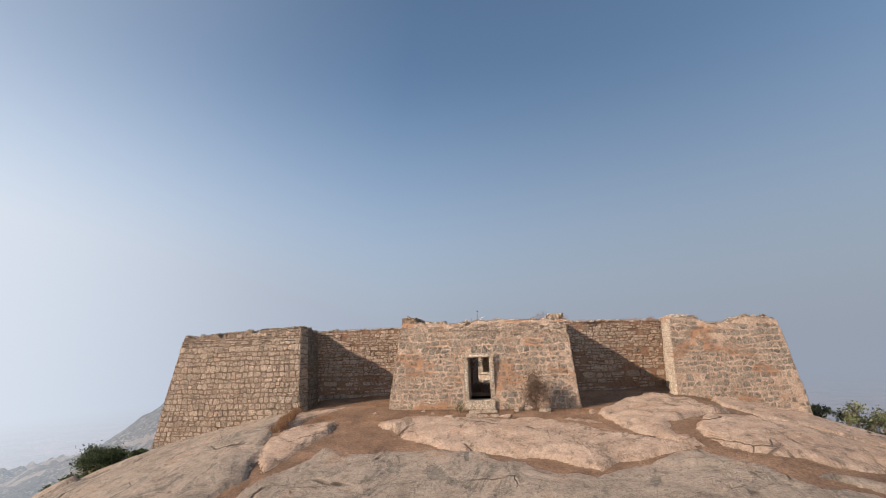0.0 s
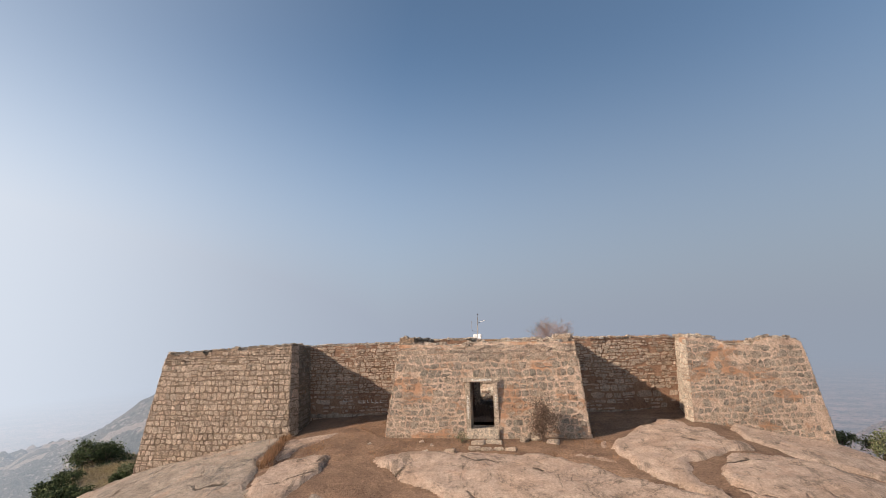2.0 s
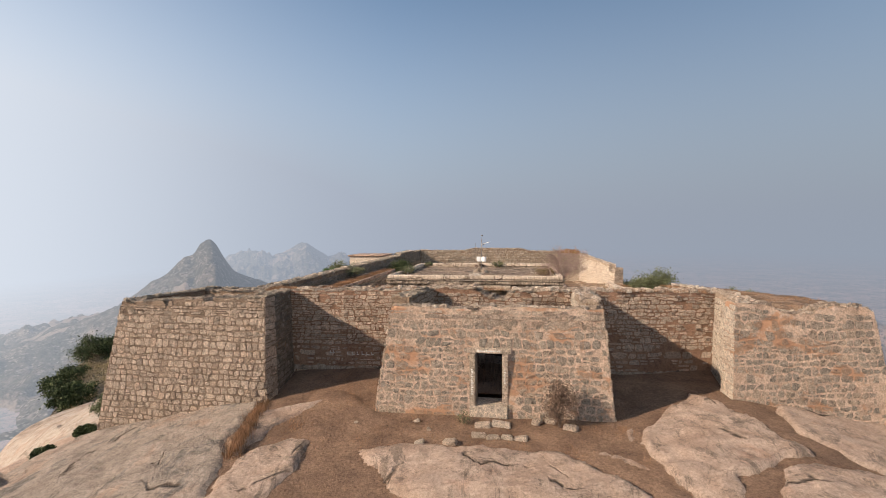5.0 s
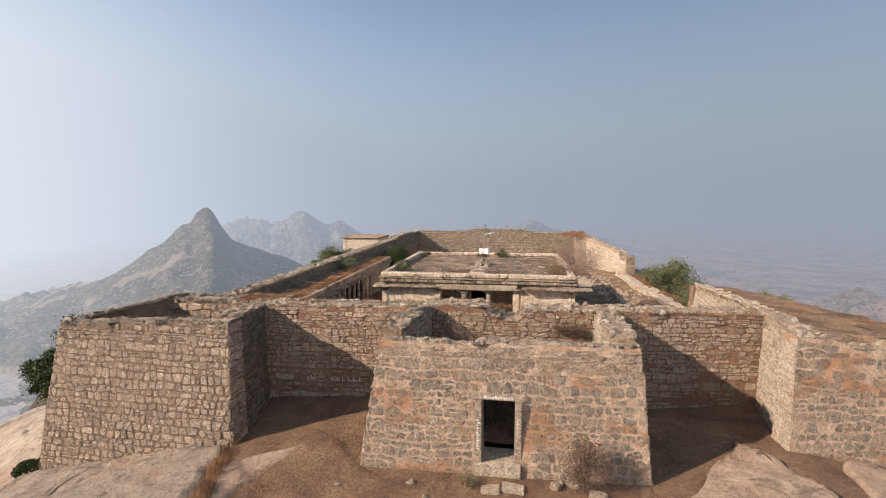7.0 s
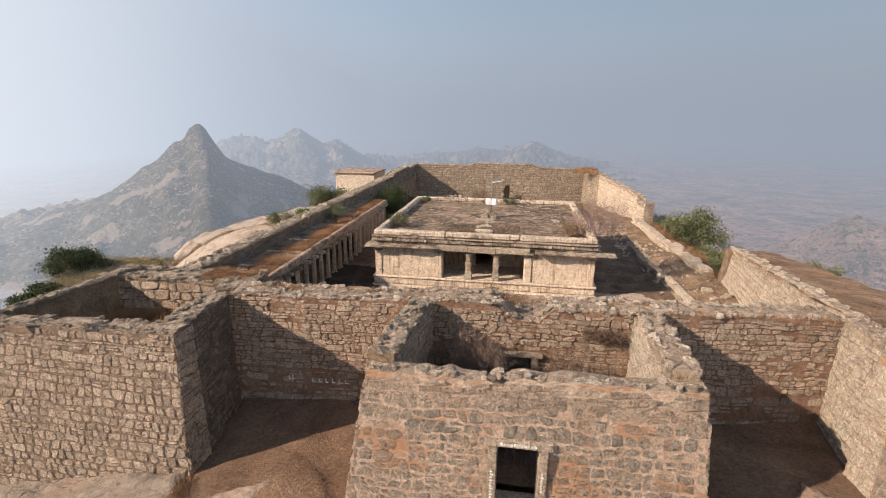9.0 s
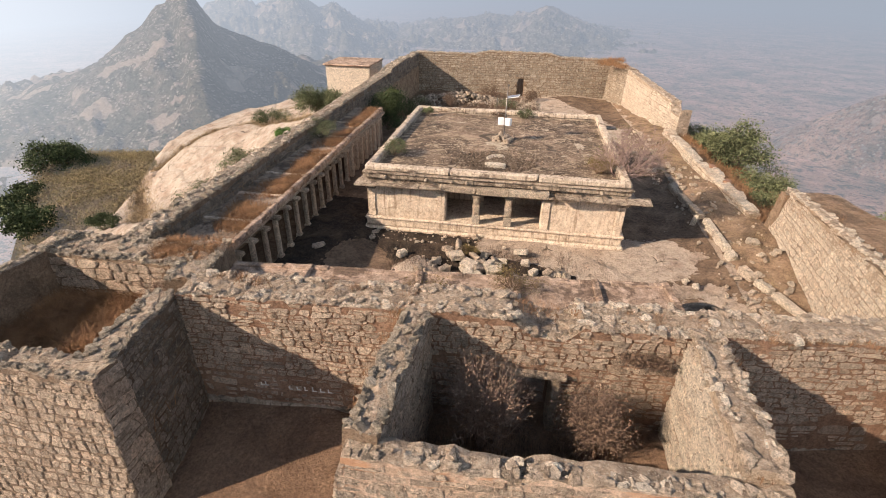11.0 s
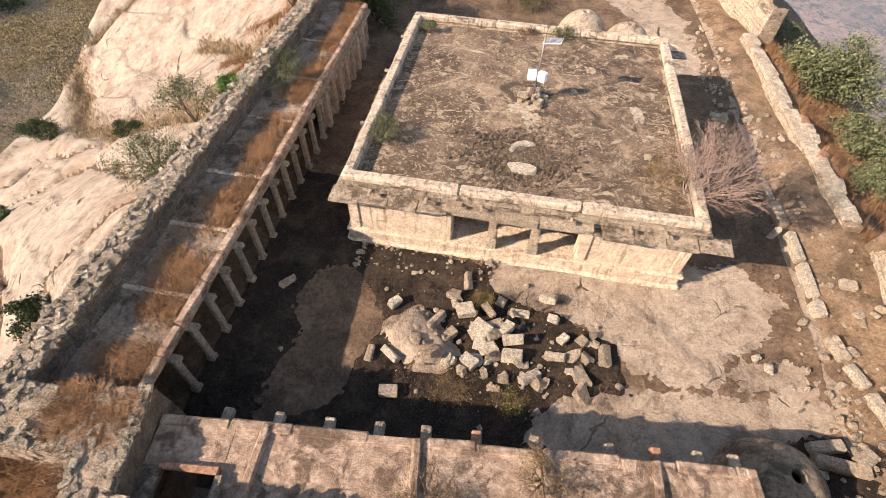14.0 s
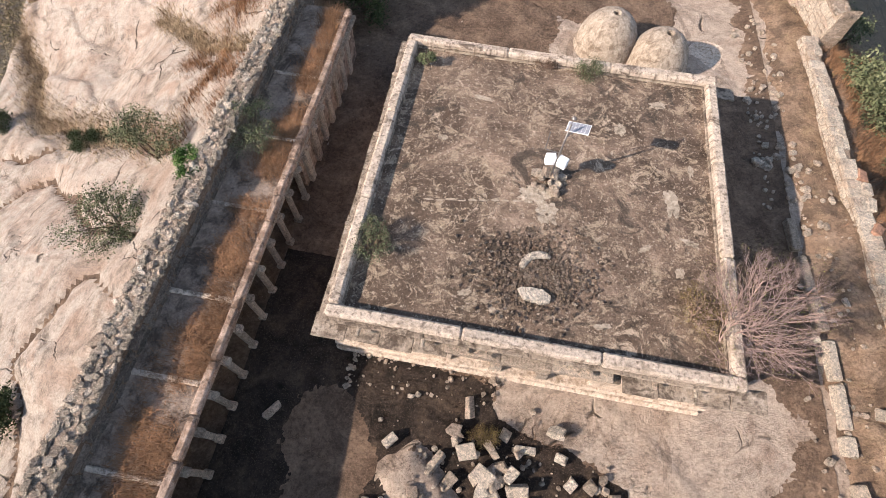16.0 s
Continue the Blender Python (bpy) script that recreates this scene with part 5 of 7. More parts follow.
for k, q in enumerate(((2.55, 42.2, 0.28, 0.62, 8), (3.05, 40.85, 0.34, 0.14, -20), (2.7, 39.75, 0.16, 0.2, 0), (1.7, 40.4, 0.3, 0.1, 40), (-1.7, 41.75, 0.75, 0.35, 10), (-1.35, 41.1, 0.4, 0.5, 0), (2.2, 46.3, 0.35, 0.22, 20),
                        (-3.4, 38.0, 0.25, 0.12, 30), (-2.55, 37.6, 0.14, 0.1, 0), (0.5, 37.7, 0.3, 0.12, 15), (3.2, 43.6, 0.12, 0.3, 0), (-5.0, 43.4, 0.22, 0.14, 0), (-3.9, 45.4, 0.4, 0.12, -10), (0.9, 44.9, 0.25, 0.3, 0))):
    lime_patch(*q, 30 + k)
for k in range(11):           # a worn seam across the terrace
    lime_patch(-5.0 + 0.34 * k, 40.85 + 0.06 * k + rnd.uniform(-0.04, 0.04), rnd.uniform(0.14, 0.24), rnd.uniform(0.03, 0.06), 8, 60 + k)

# ---- solar weather mast on the terrace ----
MX, MY = -1.36, 42.35
mast = thing("weather_mast", "steel mast with two white boxes and a solar panel", "mast", (MX, MY, 2.46))
part("pole", Shape().tube([(0, 0, 0), (0.03, 0.02, 1.3), (0.06, 0.05, 2.75)], [0.035, 0.032, 0.028], 10), "grey_metal", mast, "", True)
for x, y, tn in ((-0.17, 0.02, 10), (0.20, -0.04, -25)):
    b = part("box", Shape().box((-0.15, -0.11, -0.18), (0.15, 0.11, 0.18), 0.02, Matrix.Translation((x, y, 1.22)) @ Matrix.Rotation(radians(tn), 4, "Z")), "white_metal", mast, "white steel cabinet")
    part("door_seam", Shape().box((-0.11, -0.118, -0.13), (0.11, -0.111, 0.13), 0.003, Matrix.Translation((x, y, 1.22)) @ Matrix.Rotation(radians(tn), 4, "Z")), "white_metal", b)
part("bracket", Shape().box((-0.3, -0.03, 1.18), (0.34, 0.03, 1.24), 0.01), "grey_metal", mast)
pm = Matrix.Translation((0.34, 0.26, 2.44)) @ Matrix.Rotation(radians(-16), 4, "Z") @ Matrix.Rotation(radians(-13), 4, "Y") @ Matrix.Rotation(radians(10), 4, "X")
pan = part("solar_panel", Shape().box((-0.33, -0.17, -0.018), (0.33, 0.17, 0.010), 0.005, pm), "white_metal", mast, "solar panel with pale frame")
for i in range(6):
    for j in range(2):
        part("cell", Shape().box((-0.315 + 0.106 * i, -0.155 + 0.157 * j, 0.0105), (-0.215 + 0.106 * i, -0.004 + 0.157 * j, 0.016), 0.002, pm), "solar", pan)
part("arm", Shape().tube([(0.03, 0.02, 1.55), (-0.40, -0.03, 1.68), (-0.43, -0.03, 1.75), (-0.43, -0.03, 2.45)], [0.016] * 4, 6), "grey_metal", mast)
part("panel_arm", Shape().tube([(0.05, 0.04, 2.25), (0.32, 0.24, 2.41)], [0.018, 0.018], 6), "grey_metal", mast)
part("antenna", Shape().tube([(0.06, 0.05, 2.7), (0.08, 0.06, 2.98)], [0.012, 0.008], 6), "grey_metal", mast)
part("anemometer", Shape().turned([(0.0, 0.0), (0.06, 0.02), (0.07, 0.06), (0.03, 0.1), (0.0, 0.1)], 10, (0.08, 0.06, 2.95)), "grey_metal", mast)
part("stay", Shape().tube([(0.02, 0, 0.75), (0.32, -0.28, 0.02)], [0.02, 0.02], 6), "grey_metal", mast)
r3 = random.Random(5)
for k in range(13):
    a = k * 2.4
    d = 0.12 + 0.035 * k
    sz = r3.uniform(0.16, 0.32)
    m = Matrix.Translation((MX + d * math.cos(a), MY - 0.05 + d * math.sin(a), 2.70 + sz * 0.22 + (0.14 if k < 5 else 0))) @ Euler((r3.gauss(0, 0.4), r3.gauss(0, 0.4), a)).to_matrix().to_4x4() @ Matrix.Diagonal((sz * 1.3, sz, sz * 0.7, 1))
    tagged(part("ballast_stone", Shape().add(*CHUNKS[k % 12], m), "cut_stone"), "rough stone heaped round the foot of a mast", "stone", "stones round the mast foot")

# ---- south gallery beside the gate ----
gallery = thing("gallery", "flat-roofed stone gallery with row of square pillars behind the gate wall", "gallery")
GA, GB = Vector((-8.75, 28.72, 0)), Vector((4.10, 29.88, 0))
gd = (GB - GA).normalized()
gn = Vector((-gd.y, gd.x, 0))
GROT = math.degrees(math.atan2(gd.y, gd.x))


def gframe(u, w, z=0.0):
    """u metres along the gallery front, w metres back towards the gate."""
    p = GA + gd * u - gn * w
    return Matrix.Translation((p.x, p.y, z)) @ Matrix.Rotation(radians(GROT), 4, "Z")


bays = [(1.75, 2.40), (2.40, 5.72), (5.72, 8.52), (8.52, 10.84), (10.84, 12.86)]
part("roof_slab", Shape().box((0, -1.0, 0), (1.75, 0, 0.22), 0.03, gframe(0, 0.02, 2.22) , 0.01), "gallery_roof", gallery)
part("roof_slab", Shape().box((0, -2.15, 0), (0.45, -1.0, 0.22), 0.03, gframe(0, 0.02, 2.22), 0.01), "gallery_roof", gallery)
for a, b in bays:
    nx, ny = 14, 9
    s = Shape()
    for j in range(ny + 1):
        for i in range(nx + 1):
            u, w = a + (b - a) * i / nx, -0.02 + 2.55 * j / ny
            p = gframe(u, w) @ Vector((0, 0, 0))
            s.v.append((p.x, p.y, 2.45 + 0.03 * fbm(p.x, p.y, 4) + (0.015 if j == 0 else 0) - 0.02 * j / ny))
    top = len(s.v)
    s.v += [(x, y, 2.20) for x, y, _ in s.v[:top]]
    q = nx + 1
    for j in range(ny):
        for i in range(nx):
            k = j * q + i
            s.f.append((k + q, k + q + 1, k + 1, k))
            s.f.append((top + k, top + k + 1, top + k + q + 1, top + k + q))
    for i in range(nx):
        s.f += [(i, i + 1, top + i + 1, top + i), (ny * q + i + 1, ny * q + i, top + ny * q + i, top + ny * q + i + 1)]
    for j in range(ny):
        s.f += [((j + 1) * q, j * q, top + j * q, top + (j + 1) * q), (j * q + nx, (j + 1) * q + nx, top + (j + 1) * q + nx, top + j * q + nx)]
    part("roof_bay", s, "gallery_roof", gallery, "rough lime roof bay")
for u in (2.40, 5.72, 8.52, 10.84, 12.84):
    part("roof_rib", Shape().box((-0.10, -2.2, 0), (0.10, 0.03, 0.11), 0.04, gframe(u, 0.0, 2.45) @ Matrix.Rotation(radians(rnd.uniform(-3, 3)), 4, "Z"), 0.02), "gallery_roof", gallery, "raised stone rib across the roof")
u = 0.02
while u < 12.8:
    l = rnd.uniform(0.9, 1.7)
    part("edge_stone", Shape().box((0.006, -0.16, 0), (min(l, 12.86 - u) - 0.006, 0.07 + rnd.uniform(-0.03, 0.03), 0.30), 0.035, gframe(u, 0.0, 2.19 + rnd.uniform(-0.02, 0.02)), 0.012), "gallery_roof", gallery, "edging stone of the roof")
    u += l
for k, x in enumerate((-7.5, -6.3, -5.12, -3.98, -2.9, -1.76, -0.43, 1.25, 2.29, 3.22, 4.0)):
    u = (x - GA.x) / gd.x
    f = gframe(u, 0.32)
    c = part("pillar", Shape().box((-0.13, -0.13, -0.45), (0.13, 0.13, 1.86), 0.03, f, 0.008), "cut_stone", gallery, "square stone pillar")
    part("bracket", Shape().box((-0.12, -0.3, 1.88), (0.12, 0.80, 2.08), 0.035, f, 0.012), ("cut_stone", "stone", "red_stain")[k % 3 if k > 2 else 0], c, "stone bracket jutting past the roof")
part("beam", Shape().box((0.0, -0.48, 2.05), (12.86, -0.16, 2.20), 0.03, gframe(0, 0)), "cut_stone", gallery)
part("hatch_side", Shape().box((-0.09, -0.72, 0), (0.09, 0.06, 0.16), 0.03, gframe(1.78, 1.15, 2.44)), "cut_stone", gallery, "stone beside a stair hatch")
part("hatch_side", Shape().box((0, -0.08, 0), (1.3, 0.08, 0.17), 0.03, gframe(0.45, 1.02, 2.44), 0.02), "red_stain", gallery, "stained stone lintel of a stair hatch")

# ---- west cloister ----
cloister = thing("cloister", "long stone cloister with slender columns and dry grass on its roof", "cloister")
CY0, CY1 = 29.2, 49.5


def cx_front(y):
    return -9.66 - 0.015 * (y - 30)


ribs = [29.2, 31.9, 34.3, 36.68, 39.75, 42.6, 45.6, 49.5]
for a, b in zip(ribs, ribs[1:]):
    s = Shape()
    nx, ny = 9, 12
    for j in range(ny + 1):
        for i in range(nx + 1):
            y = a + (b - a) * j / ny
            x = -12.06 + (cx_front(y) + 12.06) * i / nx
            s.v.append((x, y, 2.20 + 0.04 * fbm(x * 1.2, y * 1.2, 6)))
    top = len(s.v)
    s.v += [(x, y, 1.98) for x, y, _ in s.v[:top]]
    q = nx + 1
    for j in range(ny):
        for i in range(nx):
            k = j * q + i
            s.f += [(k, k + 1, k + q + 1, k + q), (top + k + q, top + k + q + 1, top + k + 1, top + k)]
        s.f.append((j * q + nx, j * q + q + nx, top + j * q + q + nx, top + j * q + nx)[::-1])
    for i in range(nx):
        s.f += [(i + 1, i, top + i, top + i + 1), (ny * q + i, ny * q + i + 1, top + ny * q + i + 1, top + ny * q + i)]
    part("roof_bay", s, "cloister_roof", cloister, "rough lime roof bay")
for y in ribs[1:-1]:
    part("roof_rib", Shape().box((-12.05, y - 0.08, 2.20), (cx_front(y), y + 0.06, 2.265), 0.03, None, 0.015), "parapet", cloister, "low stone rib across the roof")
y = CY0
while y < CY1 - 0.3:
    l = min(rnd.uniform(0.8, 1.6), CY1 - y)
    x = cx_front(y)
    part("edge_stone", Shape().box((x - 0.14, y + 0.006, 2.05), (x + 0.11 + rnd.uniform(-0.02, 0.02), y + l - 0.006, 2.33 + rnd.uniform(-0.02, 0.02)), 0.05, None, 0.012), "gallery_roof", cloister, "rounded edging stone of the roof")
    y += l
for k, y in enumerate(np.arange(30.3, 49.2, 0.955)):
    x = cx_front(y) - 0.02
    if y < 42.5:
        s = Shape().box((x - 0.09, y - 0.09, 0.12), (x + 0.09, y + 0.09, 1.70), 0.03, None, 0.006).box((x - 0.13, y - 0.13, -0.4), (x + 0.13, y + 0.13, 0.14), 0.03)
    else:
        s = Shape().box((x - 0.17, y - 0.17, -0.6), (x + 0.10, y + 0.17, 1.78), 0.03, None, 0.006)
    c = part("column", s, "cut_stone", cloister, "slender stone column")
    part("bracket", Shape().box((x - 0.28, y - 0.12, 1.70), (x + 0.26, y + 0.12, 1.88), 0.05, None, 0.01), "cut_stone", c, "stone bracket")
part("beam", Shape().box((-10.0, CY0, 1.86), (-9.72, CY1, 2.04), 0.03), "cut_stone", cloister)
part("back_wall", Shape().box((-12.25, CY0, -0.6), (-12.02, CY1, 1.98), 0.02), "gallery_roof", cloister, "brown plastered back wall")
part("infill_wall", Shape().box((-10.12, 42.3, -0.6), (-9.95, CY1, 1.86), 0.02), "gallery_roof", cloister, "brown plastered infill between the columns")

# ---- domed granaries ----


def granary(at, radius, height, tilt, label, mat="dome"):
    d = thing("granary_dome", label, "dome", at, 0, "domed granaries")
    prof = [(radius * 1.02, -0.5), (radius * 1.0, 0.0)]
    for k in range(1, 12):
        a = k / 12 * math.pi / 2
        prof.append((max(radius * math.cos(a) ** 0.95, 0.16), height * math.sin(a)))
    prof += [(0.15, height * 1.0), (0.15, height - 0.22), (0.5 * radius, height * 0.6)]
    sh = Shape().turned(prof, 36, (0, 0, 0), 0.025)
    m = Matrix.Rotation(radians(tilt), 4, "X")
    sh.v = [tuple(m @ Vector(p)) for p in sh.v]
    part("shell", sh, mat, d, "rounded clay and lime shell with a hole in the crown", True)
    ring = Shape().turned([(0.15, -0.05), (0.16, 0.0), (0.20, 0.012), (0.235, -0.015)], 20, (0, 0, height))
    ring.v = [tuple(m @ Vector(p)) for p in ring.v]
    part("rim", ring, mat, d, "", True)
    # black bowl puts the darkness of the hollow into colour
    part("inside", Shape().turned([(0.0, 0.05), (0.8 * radius, 0.1), (0.75 * radius, 0.45 * height)], 16), "black", d, "black bowl painting the unlit hollow")
    return d


granary((5.70, 30.33, -0.15), 1.35, 1.62, 0, "brown domed granary with a hole, beside the gallery end", "dome_brown")
granary((1.02, 52.45, -0.2), 1.42, 1.95, 3, "domed clay granary with a hole in its crown")
granary((3.30, 51.75, -0.2), 1.36, 1.85, 3, "pale domed granary with a hole in its crown")

# ---- gate door frame, steps and small things at the gate ----
gate_frame = thing("gate_doorframe", "grey granite doorframe with faded white lettering", "doorframe", (0, 0, 0), 0, "", "structure")
fy = 21.96
part("jamb", Shape().box((-0.20, fy - 0.03, -0.15), (0.0, fy + 0.9, 1.74), 0.02, None, 0.006), "cut_stone", gate_frame)
part("jamb", Shape().box((0.90, fy + 0.03, -0.15), (1.09, fy + 0.9, 1.74), 0.02, None, 0.006), "cut_stone", gate_frame)
part("lintel", Shape().box((-0.30, fy + 0.10, 1.742), (1.20, fy + 0.9, 1.93), 0.02, None, 0.006), "cut_stone", gate_frame)
part("sill", Shape().box((-0.2, fy - 0.10, -0.40), (1.09, fy + 0.9, -0.02), 0.03, None, 0.006), "cut_stone", gate_frame)
rb = random.Random(8)


def bars(x0, x1, z0, z1, y, upright, count):
    """Unreadable white lettering as plain bars."""
    for k in range(count):
        if upright:
            z = z1 - (z1 - z0) * (k + 0.5) / count
            s = Shape().box((x0, y - 0.004, z - 0.02), (x0 + (x1 - x0) * rb.uniform(0.5, 1), y, z + 0.022), 0.001)
        else:
            x = x0 + (x1 - x0) * (k + 0.5) / count
            s = Shape().box((x - 0.028, y - 0.004, z0), (x + 0.024, y, z0 + (z1 - z0) * rb.uniform(0.55, 1)), 0.001)
        part("paint_mark", s, "white_paint", gate_frame)


bars(-0.14, -0.06, 0.35, 1.25, fy - 0.031, True, 12)
bars(0.96, 1.03, 0.75, 1.25, fy + 0.027, True, 7)
bars(0.05, 0.85, 1.80, 1.87, fy + 0.099, False, 11)
yard_frame = thing("yard_doorframe", "stone doorframe at the back of the gate yard", "doorframe", (0, 0, 0), 0, "", "structure")
part("jamb", Shape().box((-0.22, 26.02, -0.2), (-0.02, 26.9, 1.86), 0.02, None, 0.006), "cut_stone", yard_frame)
part("jamb", Shape().box((0.82, 26.06, -0.2), (1.02, 26.9, 1.86), 0.02, None, 0.006), "cut_stone", yard_frame)
part("lintel", Shape().box((-0.34, 26.0, 1.86), (1.14, 26.9, 1.99), 0.03, None, 0.008), "cut_stone", yard_frame)


def block(name, label, category, group, mat, x, y, z, l, w, h, turn, tip=0.0, seed=0, sharp=0.04):
    r = random.Random(seed)
    m = Matrix.Translation((x, y, z)) @ Euler((radians(r.gauss(0, 6) + tip), radians(r.gauss(0, 6)), radians(turn))).to_matrix().to_4x4()
    s = Shape()
    s.box((-l / 2, -w / 2, -h / 2), (l / 2, w / 2, h / 2), sharp, m, 0.03)
    return tagged(part(name, s, mat), label, category, group)


for k, (x, y, l, w, tn) in enumerate(((0.30, 21.35, 0.55, 0.34, 5), (0.88, 21.48, 0.62, 0.42, -4), (0.22, 20.72, 0.45, 0.25, 0), (0.66, 20.66, 0.42, 0.26, 6), (1.08, 20.70, 0.38, 0.24, -5), (1.50, 20.72, 0.44, 0.28, 3))):
    block("step_stone", "rough grey stone laid as a step before the gate", "stone", "step stones before the gate", "cut_stone", x, y, ground_z(x, y) + 0.06, l, w, 0.2, tn, 0, k)
for k, (x, y, l, w, tn) in enumerate(((2.06, 21.75, 0.36, 0.28, 60), (2.48, 21.84, 0.40, 0.28, -20), (3.07, 21.44, 0.46, 0.26, -12), (-1.51, 19.89, 0.30, 0.22, 20), (-0.61, 20.06, 0.42, 0.26, -10), (-1.36, 20.7, 0.16, 0.12, 0), (-3.84, 20.91, 0.15, 0.12, 0), (-1.9, 21.3, 0.2, 0.15, 30))):
    block("loose_stone", "loose grey stone on the ground by the gate", "stone", "loose stones by the gate", "cut_stone", x, y, ground_z(x, y) + 0.10, l, w, w * 0.7, tn, 8, 20 + k)

# ---- fallen blocks in the court ----
PILE_A = ((-2.65, 35.37, 0.75, 0.28, -80), (-3.45, 33.63, 0.95, 0.31, 60), (-2.58, 34.10, 0.65, 0.60, 22), (-1.86, 34.27, 0.66, 0.25, -45), (-2.01, 33.55, 0.70, 0.55, -30), (-1.49, 34.78, 0.36, 0.31, -21),
          (-0.88, 34.47, 0.74, 0.26, 1), (-2.96, 33.22, 0.57, 0.36, 55), (-1.71, 33.00, 0.64, 0.46, 26), (-1.02, 33.34, 0.76, 0.39, 12), (-0.99, 32.88, 0.72, 0.41, 2), (-2.42, 32.14, 0.25, 0.33, 64),
          (-2.22, 32.47, 0.56, 0.46, -31), (-5.17, 32.19, 0.58, 0.26, 93), (-4.55, 32.28, 0.74, 0.26, -35))
PILE_B = ((-1.17, 32.14, 0.35, 0.26, 7), (-0.42, 32.30, 0.83, 0.33, 41), (0.29, 33.12, 0.73, 0.28, 2), (0.52, 33.76, 0.35, 0.46, -43), (1.10, 33.81, 0.38, 0.41, -37), (1.51, 33.79, 0.23, 0.24, -10),
          (1.75, 33.41, 0.77, 0.37, -87), (-4.83, 34.02, 0.50, 0.35, 50), (-4.34, 31.14, 0.60, 0.43, 7), (0.20, 34.41, 0.39, 0.31, -17), (1.20, 33.24, 0.40, 0.31, -44), (0.71, 32.70, 0.30, 0.22, 21),
          (-1.43, 31.78, 0.46, 0.22, 5), (-1.23, 33.70, 0.49, 0.41, -123), (-2.92, 34.38, 0.34, 0.31, -54))
for k, (x, y, l, w, tn) in enumerate(PILE_A + PILE_B):
    h = min(w, 0.34)
    heap = 0.16 if -2.9 < x < -0.9 and 33 < y < 34.6 else 0.0
    block("fallen_block", "cut stone block fallen in a heap in the court", "stone block", "fallen blocks in the court", "cut_stone" if k % 2 else "pale_stone", x, y, ground_z(x, y) + 0.5 * h + heap, l * 0.84, w * 0.78, h * 0.8, tn, (k % 5 - 2) * 11, 60 + k, 0.02)
for x, y in ((-8.5, 34.2),):
    block("fallen_block", "cut stone block fallen in a heap in the court", "stone block", "fallen blocks in the court", "cut_stone", x, y, ground_z(x, y) + 0.15, 0.6, 0.22, 0.2, 60, 0, int(x * 10), 0.03)
rf = random.Random(41)
for k in range(34):
    x, y = (rf.gauss(-1.9, 0.75), rf.gauss(33.8, 0.55)) if k < 15 else (rf.gauss(1.1, 0.35), rf.gauss(33.4, 0.35)) if k < 21 else (rf.gauss(-1.2, 1.3), rf.gauss(32.4, 0.3))
    l = rf.uniform(0.22, 0.62)
    sh = Shape().add(*chunk(500 + k, 0.8, 0.4, 7), Matrix.Translation((x, y, ground_z(x, y) + (0.30 if k < 15 else 0.14) * rf.uniform(0.5, 1.0))) @ Euler((rf.gauss(0, 0.35), rf.gauss(0, 0.35), rf.uniform(0, 6.3))).to_matrix().to_4x4() @ Matrix.Diagonal((l * 1.2, l * 0.8, l * rf.uniform(0.3, 0.5), 1)))
    tagged(part("broken_slab", sh, ("cut_stone", "pale_stone", "stone")[k % 3]), "broken piece of a stone slab in the heap", "stone slab", "broken slabs in the court")
r4 = random.Random(31)
items = []
for _ in range(420):
    k = r4.random()
    if k < 0.45:
        x, y = r4.gauss(-1.6, 1.6), r4.gauss(33.4, 1.2)
    elif k < 0.78:
        x, y = -6.6 + 5 * r4.random() ** 1.6, 36.4 - 1.1 * r4.random() ** 2.2
    else:
        x, y = r4.uniform(7.2, 10.2), r4.uniform(29.5, 33.5)
    s = 0.03 + 0.15 * r4.random() ** 2.6
    items.append((r4.randrange(12), Matrix.Translation((x, y, ground_z(x, y) + 0.07 + s * 0.2)) @ Euler((r4.gauss(0, 0.4), r4.gauss(0, 0.4), r4.uniform(0, 6))).to_matrix().to_4x4() @ Matrix.Diagonal((s * 1.3, s, s * 0.7, 1))))
tagged(part("court_rubble", join(items, CHUNKS), "cut_stone"), "small broken stones scattered over the court", "rubble", kind="stuff")

# ---- kerb of long stones along the east path ----
kerb = thing("kerb", "line of long dressed stones edging the path", "kerb", (0, 0, 0), 0, "", "structure")
for x, y, l, tn in ((9.3, 32.75, 1.5, 106), (8.98, 34.0, 0.75, 112), (8.70, 34.85, 0.8, 104), (8.55, 36.25, 0.55, 92), (8.55, 37.4, 1.35, 91), (8.50, 38.85, 1.3, 92), (8.32, 40.4, 1.2, 97), (8.2, 41.9, 1.4, 95), (8.05, 43.5, 1.3, 94)):
    m = Matrix.Translation((x, y, ground_z(x, y) + 0.10)) @ Matrix.Rotation(radians(tn), 4, "Z")
    part("kerb_stone", Shape().box((-l / 2, -0.16, -0.2), (l / 2, 0.16, 0.18), 0.04, m, 0.02), "pale_stone" if y < 40 else "cut_stone", kerb)
for k, (x, y, l, w, tn) in enumerate(((7.75, 31.3, 1.35, 0.34, -6), (7.5, 31.75, 0.95, 0.3, 12), (8.35, 31.55, 0.5, 0.36, 40))):
    block("long_stone", "long dressed stone lying by the granary", "stone", "long stones by the granary", "cut_stone", x, y, ground_z(x, y) + 0.2, l, w, 0.28, tn, 0, 140 + k, 0.03)
block("upright_stone", "short upright stone with a rounded top beside the path", "stone", "", "pale_stone", 7.95, 39.4, ground_z(7.95, 39.4) + 0.25, 0.26, 0.2, 0.62, 10, 0, 3, 0.07)
